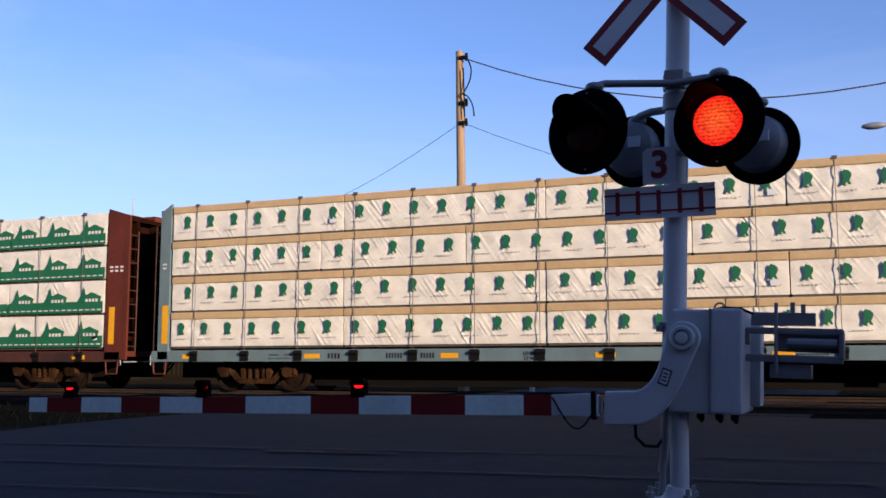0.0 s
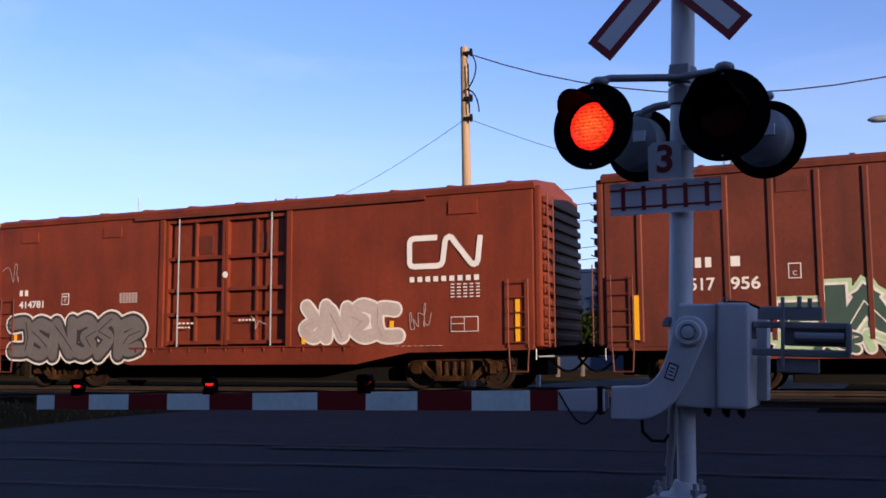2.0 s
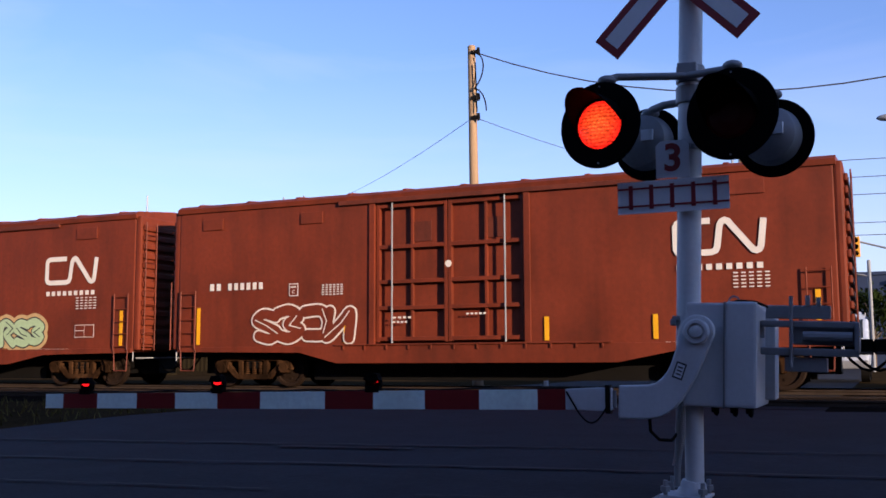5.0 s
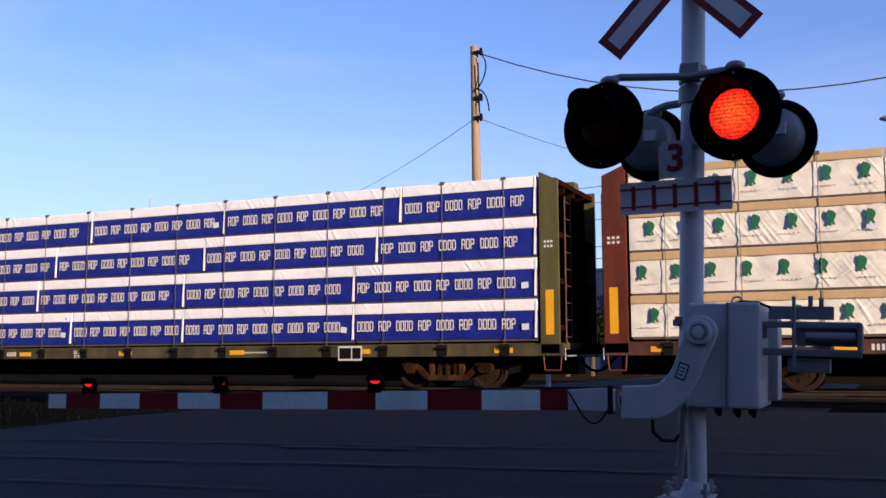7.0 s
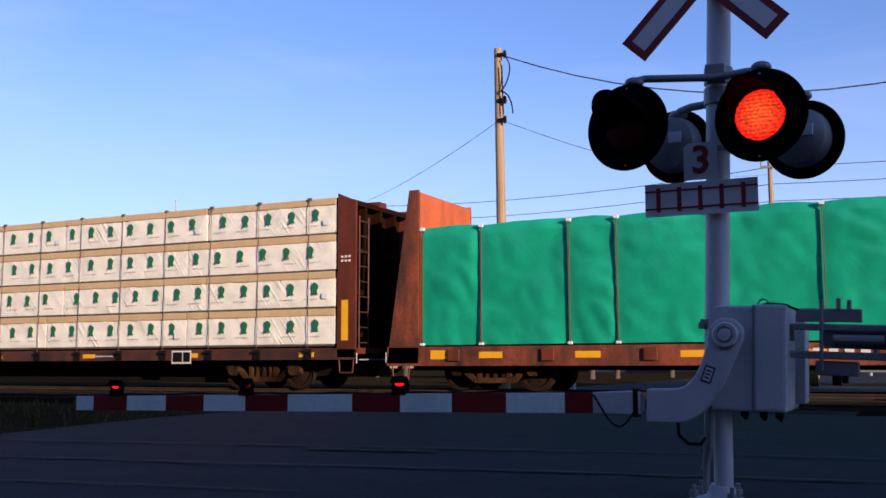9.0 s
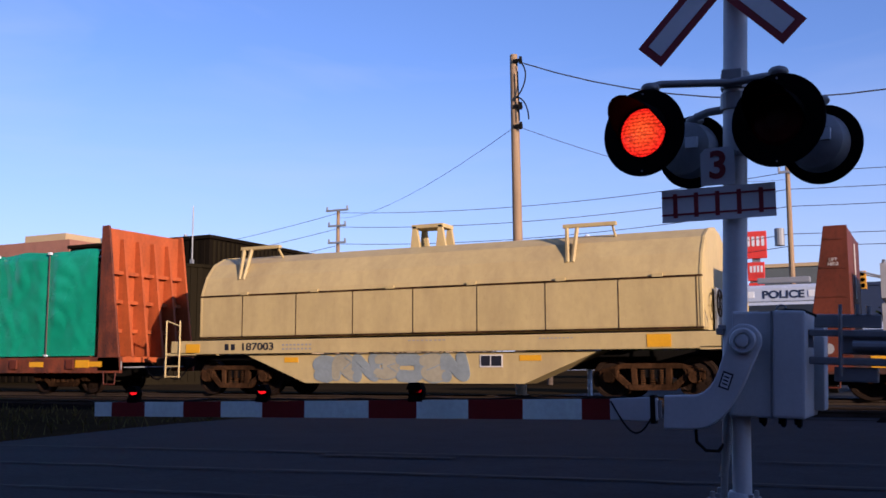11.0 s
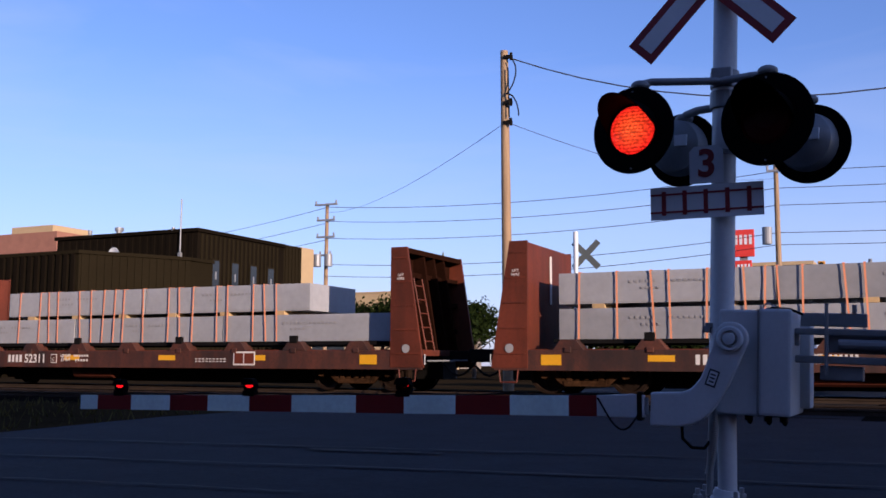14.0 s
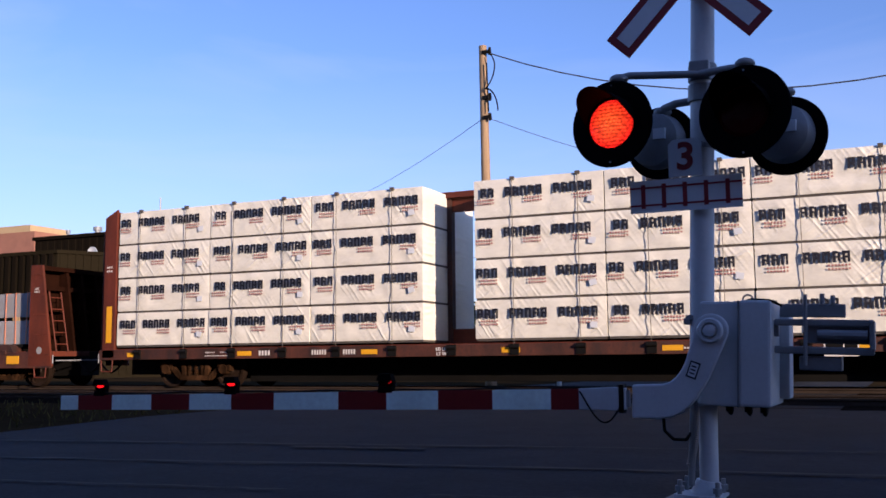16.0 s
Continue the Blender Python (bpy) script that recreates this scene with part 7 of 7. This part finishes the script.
def tarp_flat(u):
    c = car("bulkhead_flatcar", u, "orange bulkhead flatcar with a load under a green tarpaulin", "freight car")
    L = 19.3
    boxes("side_sill", [(-0.9, L + 0.9, 0.0, 0.10, 0.55, 0.98)], ORANGE_GRIMY, c, bevel=0.012)
    boxes("deck", [(-0.9, L + 0.9, 0.1, 3.0, 0.84, 0.98)], ORANGE, c)
    boxes("centre_sill", [(-0.8, L + 0.8, 1.15, 1.85, 0.45, 0.84)], BLACKSTEEL, c)
    for way, x in ((-1, -0.08), (1, L + 0.08)):
        p = boxes("bulkhead", [(min(x, x + way * 0.12), max(x, x + way * 0.12), 0.04, 2.96, 0.98, 4.53)], ORANGE, c, "orange end bulkhead")
        bm = bmesh.new()
        prism(bm, [(x, 0.6), (x + way * 0.82, 0.6), (x + way * 0.25, 4.58), (x, 4.58)], 0.0, 0.07)
        part("bulkhead_flange", bm, ORANGE_GRIMY, p, "grimy orange flange", bevel=0.01)
        bm = bmesh.new()
        prism(bm, [(x, 0.6), (x + way * 0.82, 0.6), (x + way * 0.25, 4.58), (x, 4.58)], 2.93, 3.0)
        part("bulkhead_flange", bm, ORANGE, p)
        bm = bmesh.new()
        for y in (0.6, 1.2, 1.8, 2.4):
            prism(bm, [(x + way * 0.12, 1.0), (x + way * 0.7, 1.0), (x + way * 0.25, 4.25), (x + way * 0.12, 4.25)], y - 0.04, y + 0.04)
        for z in (1.7, 2.5, 3.3):
            box(bm, min(x + way * 0.12, x + way * 0.3), max(x + way * 0.12, x + way * 0.3), 0.07, 2.93, z - 0.05, z + 0.05)
        part("bulkhead_rib", bm, ORANGE, p)
        boxes("reflector", [(x - way * 0.55 - 0.25, x - way * 0.55 + 0.25, -0.012, 0.0, 0.70, 0.9)], YELLOW, c)
        coupler(c, x + way * 0.82, way)
        stirrup(c, x + way * 0.45 - 0.22, x + way * 0.45 + 0.22, 0.25, 0.58, 0.0)
    for k in range(9):
        x = 0.8 + k * 2.2
        boxes("stake_pocket", [(x - 0.14, x + 0.14, -0.06, 0.0, 0.66, 0.92)], FLATBROWN, c, bevel=0.015)
        boxes("reflector", [(x + 0.6, x + 1.15, -0.006, 0.0, 0.72, 0.86)], YELLOW, c)
    bars("number_bars", [(8.3, 9.7, 0.66, 0.90, 5)], PRINT_WHITE, c, -0.01)
    trucks(c, (1.6, L - 1.6))
    # tarpaulin: folded sheets over the load, tied at the straps
    seams = (0.0, 1.45, 3.49, 4.53, 6.53, 8.57, 10.63, 11.73, 13.8, 15.3, 17.4, L - 0.1)
    rng = random.Random(77)
    for si, (a, b) in enumerate(zip(seams, seams[1:])):
        bm = bmesh.new()
        top = 3.72 if a < 11 else 3.98
        nx, nz = max(10, int((b - a) / 0.07)), 34
        off = rng.uniform(0, 90)
        g = []
        for k in range(nz + 1):
            row = []
            for i in range(nx + 1):
                fx, fz = i / nx, k / nz
                x, z = a + (b - a) * fx, 1.02 + (top - 1.02) * fz
                pin = min(fx, 1 - fx) * 2
                fold = 0.055 * noise.noise((x * 0.9 + off, z * 0.5, off)) + 0.05 * abs(noise.noise((x * 1.5 + z * 1.5 + off, z * 0.8 - x * 0.8, 2))) + 0.004 * noise.noise((x * 6 - z * 4, z * 5, off))
                y = 0.07 - (0.025 * math.sin(math.pi * fx) + fold * 1.25 * min(1, pin * 3))
                y += 0.10 * max(0, fz - 0.94) / 0.06
                zz = z + 0.05 * noise.noise((x * 1.3, off, 1)) * fz - 0.03 * (1 - pin) * fz
                row.append(bm.verts.new((x, y, zz)))
            g.append(row)
        for r0, r1 in zip(g, g[1:]):
            for i in range(nx):
                bm.faces.new((r0[i], r0[i + 1], r1[i + 1], r1[i]))
        tp = [bm.verts.new((v.co.x, 1.5, v.co.z + 0.05)) for v in g[-1]]
        fa = [bm.verts.new((v.co.x, 2.9, v.co.z)) for v in g[-1]]
        fb = [bm.verts.new((v.co.x, 2.95, 1.02)) for v in g[-1]]
        for r0, r1 in ((g[-1], tp), (tp, fa), (fa, fb)):
            for i in range(nx):
                bm.faces.new((r0[i], r0[i + 1], r1[i + 1], r1[i]))
        part("tarpaulin", bm, TARP, c, "shiny green tarpaulin with folds", smooth=True)
        boxes("tie_down_strap", [(a - 0.012, a + 0.012, 0.005, 0.04, 1.0, top - 0.05)], CABLE, c)
        each("corner_pad", [(a - 0.045, a + 0.045, -0.01, 0.08, top - 0.10, top - 0.03), (a - 0.045, a + 0.045, -0.01, 0.06, 1.01, 1.06)], SIGNWHITE, c)
    boxes("covered_load", [(0.02, L - 0.12, 0.25, 2.85, 0.99, 3.62)], LUMBER, c)
    return c


def coil_car(u):
    c = car("coil_car", u, "cream steel coil car with a rounded hood and faded spray paint", "freight car")
    L = 14.82                       # over the end platforms
    h0, h1 = 1.08, 13.9
    boxes("side_sill", [(0.2, L - 0.2, 0.0, 0.12, 1.02, 1.36)], CREAM, c, "cream side sill", bevel=0.015)
    bm = bmesh.new()
    prism(bm, [(2.5, 1.0), (4.3, 0.30), (10.0, 0.30), (11.7, 1.0)], 0.12, 0.9)
    part("fishbelly_sill", bm, CREAM, c, "dirty cream deep centre panel", bevel=0.01)
    bm = bmesh.new()
    prof = [(0.10, 1.40), (0.06, 1.45), (0.06, 2.45), (0.10, 2.62), (0.24, 2.98), (0.53, 3.34), (0.95, 3.55), (1.5, 3.63), (2.05, 3.55), (2.47, 3.34), (2.76, 2.98), (2.9, 2.62), (2.94, 2.45), (2.94, 1.45), (2.9, 1.40)]
    prism(bm, prof, h0, h1, "x")
    hood = part("hood", bm, CREAM, c, "rounded cream hood", bevel=0.05)
    for x in (h0 + 0.02, h1 - 0.06):
        bm = bmesh.new()
        prism(bm, [(y * 1.008 - 0.012, z * 1.004) for y, z in prof], x, x + 0.05, "x")
        part("hood_rim", bm, CREAM, hood)
    each("hood_seam", [(h0, h1, 0.045, 0.09, 2.47, 2.51), (h0, h1, 0.045, 0.09, 1.42, 1.46)], TRUCK, hood)
    each("hood_joint", [(h0 + 1.35 + k * 1.62, h0 + 1.362 + k * 1.62, 0.050, 0.07, 1.46, 2.47) for k in range(8)], TRUCK, hood)
    for k in range(6):
        x = h0 + 1.3 + k * 2.1
        boxes("hood_latch", [(x, x + 0.22, 0.02, 0.08, 2.49, 2.56)], CREAM, hood)
    for x in (2.2, 7.0, 11.0):
        bm = bmesh.new()
        if x == 7.0:
            for dx in (-0.35, 0.35):
                prism(bm, [(x + dx - 0.05, 3.4), (x + dx + 0.25, 3.4), (x + dx + 0.12, 4.1), (x + dx + 0.02, 4.1)], 1.2, 1.3)
                prism(bm, [(x + dx - 0.05, 3.4), (x + dx + 0.25, 3.4), (x + dx + 0.12, 4.1), (x + dx + 0.02, 4.1)], 1.7, 1.8)
            box(bm, x - 0.35, x + 0.5, 1.2, 1.8, 4.05, 4.14)
        else:
            tube(bm, (x, 0.22, 2.9), (x - 0.12, 0.55, 3.72), 0.05, seg=6)
            tube(bm, (x + 0.12, 0.22, 2.9), (x + 0.12, 0.55, 3.72), 0.05, seg=6)
            box(bm, x - 0.2, x + 1.0, 0.5, 0.62, 3.70, 3.78)
            tube(bm, (x + 0.9, 0.6, 3.72), (x + 0.9, 0.9, 3.42), 0.03, seg=6)
        part("lifting_bracket", bm, CREAM, hood)
    bars("print_bars", [(5.6, 6.4, 2.86, 2.92, 7), (5.5, 6.6, 2.76, 2.82, 9)], PRINT_BLACK, hood, 0.24)
    bars("mark_bars", [(1.95, 2.35, 1.10, 1.28, 2)], PRINT_BLACK, c, -0.006)
    numerals(c, "187003", 2.5, 3.45, 1.10, 1.29, -0.006, PRINT_BLACK)
    bars("stencil_bars", [(3.7, 4.6, 1.20, 1.25, 8), (3.7, 4.6, 1.10, 1.15, 8), (7.2, 8.2, 1.26, 1.29, 9), (10.4, 11.2, 1.26, 1.29, 9)], PRINT_GREY, c, -0.006)
    boxes("reflector", [(12.75, 13.25, -0.01, 0.0, 1.06, 1.32), (0.7, 1.15, -0.01, 0.0, 1.06, 1.28), (3.7, 4.1, 0.11, 0.12, 0.80, 0.92), (7.0, 7.5, 0.11, 0.12, 0.80, 0.92), (9.9, 10.4, 0.11, 0.12, 0.80, 0.92)], YELLOW, c)
    q = boxes("data_panel", [(8.95, 9.5, 0.108, 0.12, 0.66, 0.94)], PRINT_WHITE, c)
    boxes("data_panel_field", [(8.98, 9.2, 0.104, 0.11, 0.69, 0.91), (9.23, 9.47, 0.104, 0.11, 0.69, 0.91)], PRINT_BLACK, q)
    P_BLUE = paint("faded_blue_spray", (0.21, 0.25, 0.26))
    tag(c, 4.5, 8.7, 0.36, 0.96, (0, 3, 1, 4, 2, 0, 1), (P_BLUE, paint("faded_tan_spray", (0.30, 0.28, 0.20))), P_BLUE, None, 51, y=0.118, fat=0.5, grow=(0.05, 0.1))
    each("end_platform", [(0.0, 1.0, 0.0, 3.0, 1.0, 1.06), (L - 1.0, L, 0.0, 3.0, 1.0, 1.06)], CREAM, c)
    boxes("end_panel", [(L - 0.86, L - 0.82, 0.9, 2.4, 1.06, 2.3)], GALV, c, "blue-grey brake panel")
    bm = bmesh.new()
    for i in range(20):
        a, b = radians(18 * i), radians(18 * i + 18)
        tube(bm, (L - 0.72, 0.75 + 0.27 * math.cos(a), 1.95 + 0.27 * math.sin(a)), (L - 0.72, 0.75 + 0.27 * math.cos(b), 1.95 + 0.27 * math.sin(b)), 0.02, seg=6)
    for i in range(3):
        a = radians(60 * i)
        tube(bm, (L - 0.72, 0.75 - 0.27 * math.cos(a), 1.95 - 0.27 * math.sin(a)), (L - 0.72, 0.75 + 0.27 * math.cos(a), 1.95 + 0.27 * math.sin(a)), 0.014, seg=6)
    part("brake_wheel", bm, BLACKSTEEL, c)
    for x0, x1 in ((0.05, 0.5), (L - 0.5, L - 0.05)):
        bm = bmesh.new()
        for x in (x0, x1):
            tube(bm, (x, -0.02, 0.42), (x, -0.02, 1.9), 0.022, seg=6)
        for z in (0.45, 0.72, 1.0):
            tube(bm, (x0, -0.02, z), (x1, -0.02, z), 0.02, seg=6)
        tube(bm, (x0, -0.02, 1.9), (x1, -0.02, 1.75), 0.02, seg=6)
        part("step_ladder", bm, CREAM, c)
    boxes("centre_sill", [(0.0, L, 1.15, 1.85, 0.6, 1.02)], BLACKSTEEL, c)
    coupler(c, 0.0, -1)
    coupler(c, L, 1)
    trucks(c, (2.0, L - 2.1))
    return c


centerbeam("centerbeam_car", -40.3, 22.2, OXIDE_DARK, "brown centre-beam flatcar loaded with white and dark green wrapped lumber", "pine", 1, bulk=0.7)
centerbeam("centerbeam_car", -15.99, 22.19, BLUEGREY, "pale blue-grey centre-beam flatcar loaded with white tree-printed lumber bundles", "tree", 2, bulk=0.32)
boxcar("boxcar", 7.87, 15.4, False, "oxide red boxcar with plug doors and grey spray paint", 3, fin_c)
boxcar("boxcar", 24.76, 15.4, True, "brown ribbed boxcar with a corrugated sliding door", 4, fin_d)
boxcar("boxcar", 41.57, 15.45, False, "oxide red boxcar with lime and ochre spray paint", 5, fin_e)
boxcar("boxcar", 58.4, 15.5, False, "oxide red boxcar with pale outline spray paint", 6, fin_f)
centerbeam("centerbeam_car", 75.5, 22.13, OLIVE, "olive centre-beam flatcar loaded with blue and white wrapped lumber", "stripe", 7, bulk=0.42)
centerbeam("centerbeam_car", 99.61, 22.13, OXIDE_DARK, "brown centre-beam flatcar loaded with white tree-printed lumber bundles", "tree", 8)
tarp_flat(124.03)
coil_car(145.78)
bulk_flat("bulkhead_flatcar", 162.43, "brown bulkhead flatcar with two layers of grey bundles", 10, ((0.5, 15.8, (5.2, 10.5)), (0.5, 15.8, (5.2, 10.5))), "52262")
bulk_flat("bulkhead_flatcar", 181.66, "brown bulkhead flatcar with a shorter upper layer of grey bundles", 11, ((0.5, 15.8, (5.6, 10.7)), (3.0, 13.35, (8.1,))), "52311")
bulk_flat("bulkhead_flatcar", 200.85, "brown bulkhead flatcar with two full layers of grey bundles", 12, ((0.55, 15.75, (5.1, 10.4)), (0.55, 15.75, (5.1, 10.4))), "52255")
centerbeam("centerbeam_car", 219.75, 22.2, OXIDE_DARK, "dark red centre-beam flatcar loaded with white block-lettered lumber bundles", "block", 13, sections=[(0.0, 8.92), (10.18, 22.2)], bulk=0.4)


# ---- what moves ----
def motions():
    ahead = lambda t: 239.131 * t / 16 - 0.389 * (t / 16) ** 2 - 2.726 * (t / 16) ** 3 + 2.385 * (t / 16) ** 4
    step = 1 / 30
    for ob, u in CARS:
        walk(ob, [(t, pose(u - ahead(t), SIDE, 0)) for t in range(0, 17, 2)])
    # the wheels roll
    for ob, dx in WHEELSETS:
        walk(ob, [(i * step, pose(dx, 0, 0.42) @ pose(0, 0, 0, 0, -math.degrees(ahead(i * step) / 0.42) % 360, 0)) for i in range(481)])
    # the two road lamps flash in turn: each lens swings its lit face forward and back
    flips = []
    for k in range(14):
        flips += [(0.44 + 1.114 * k, "left"), (1.07 + 1.114 * k, "right")]
    flips = [f for f in flips if f[0] < 15.5]
    for who, (lens, m) in zip(("right", "left"), LAMPS):
        face = 0 if who == "right" else 180
        rows = [(0, m @ pose(0, 0, 0, 0, 0, face))]
        for t, on in flips:
            goal = 0 if on == who else 180
            if goal == face:
                continue
            for k in range(4):
                rows.append((t - 0.05 + k * step, m @ pose(0, 0, 0, 0, 0, face + (goal - face) * k / 3)))
            face = goal
        rows.append((16, m @ pose(0, 0, 0, 0, 0, face)))
        walk(lens, rows)
    for who, (lens, m) in zip(("tip", "left", "right"), ARMLAMPS):
        if who == "tip":
            continue
        face = 0 if who == "right" else 180
        rows = [(0, m @ pose(0, 0, 0, 0, 0, face))]
        for t, on in flips:
            goal = 0 if on == who else 180
            if goal == face:
                continue
            for k in range(4):
                rows.append((t - 0.05 + k * step, m @ pose(0, 0, 0, 0, 0, face + (goal - face) * k / 3)))
            face = goal
        rows.append((16, m @ pose(0, 0, 0, 0, 0, face)))
        walk(lens, rows)


motions()
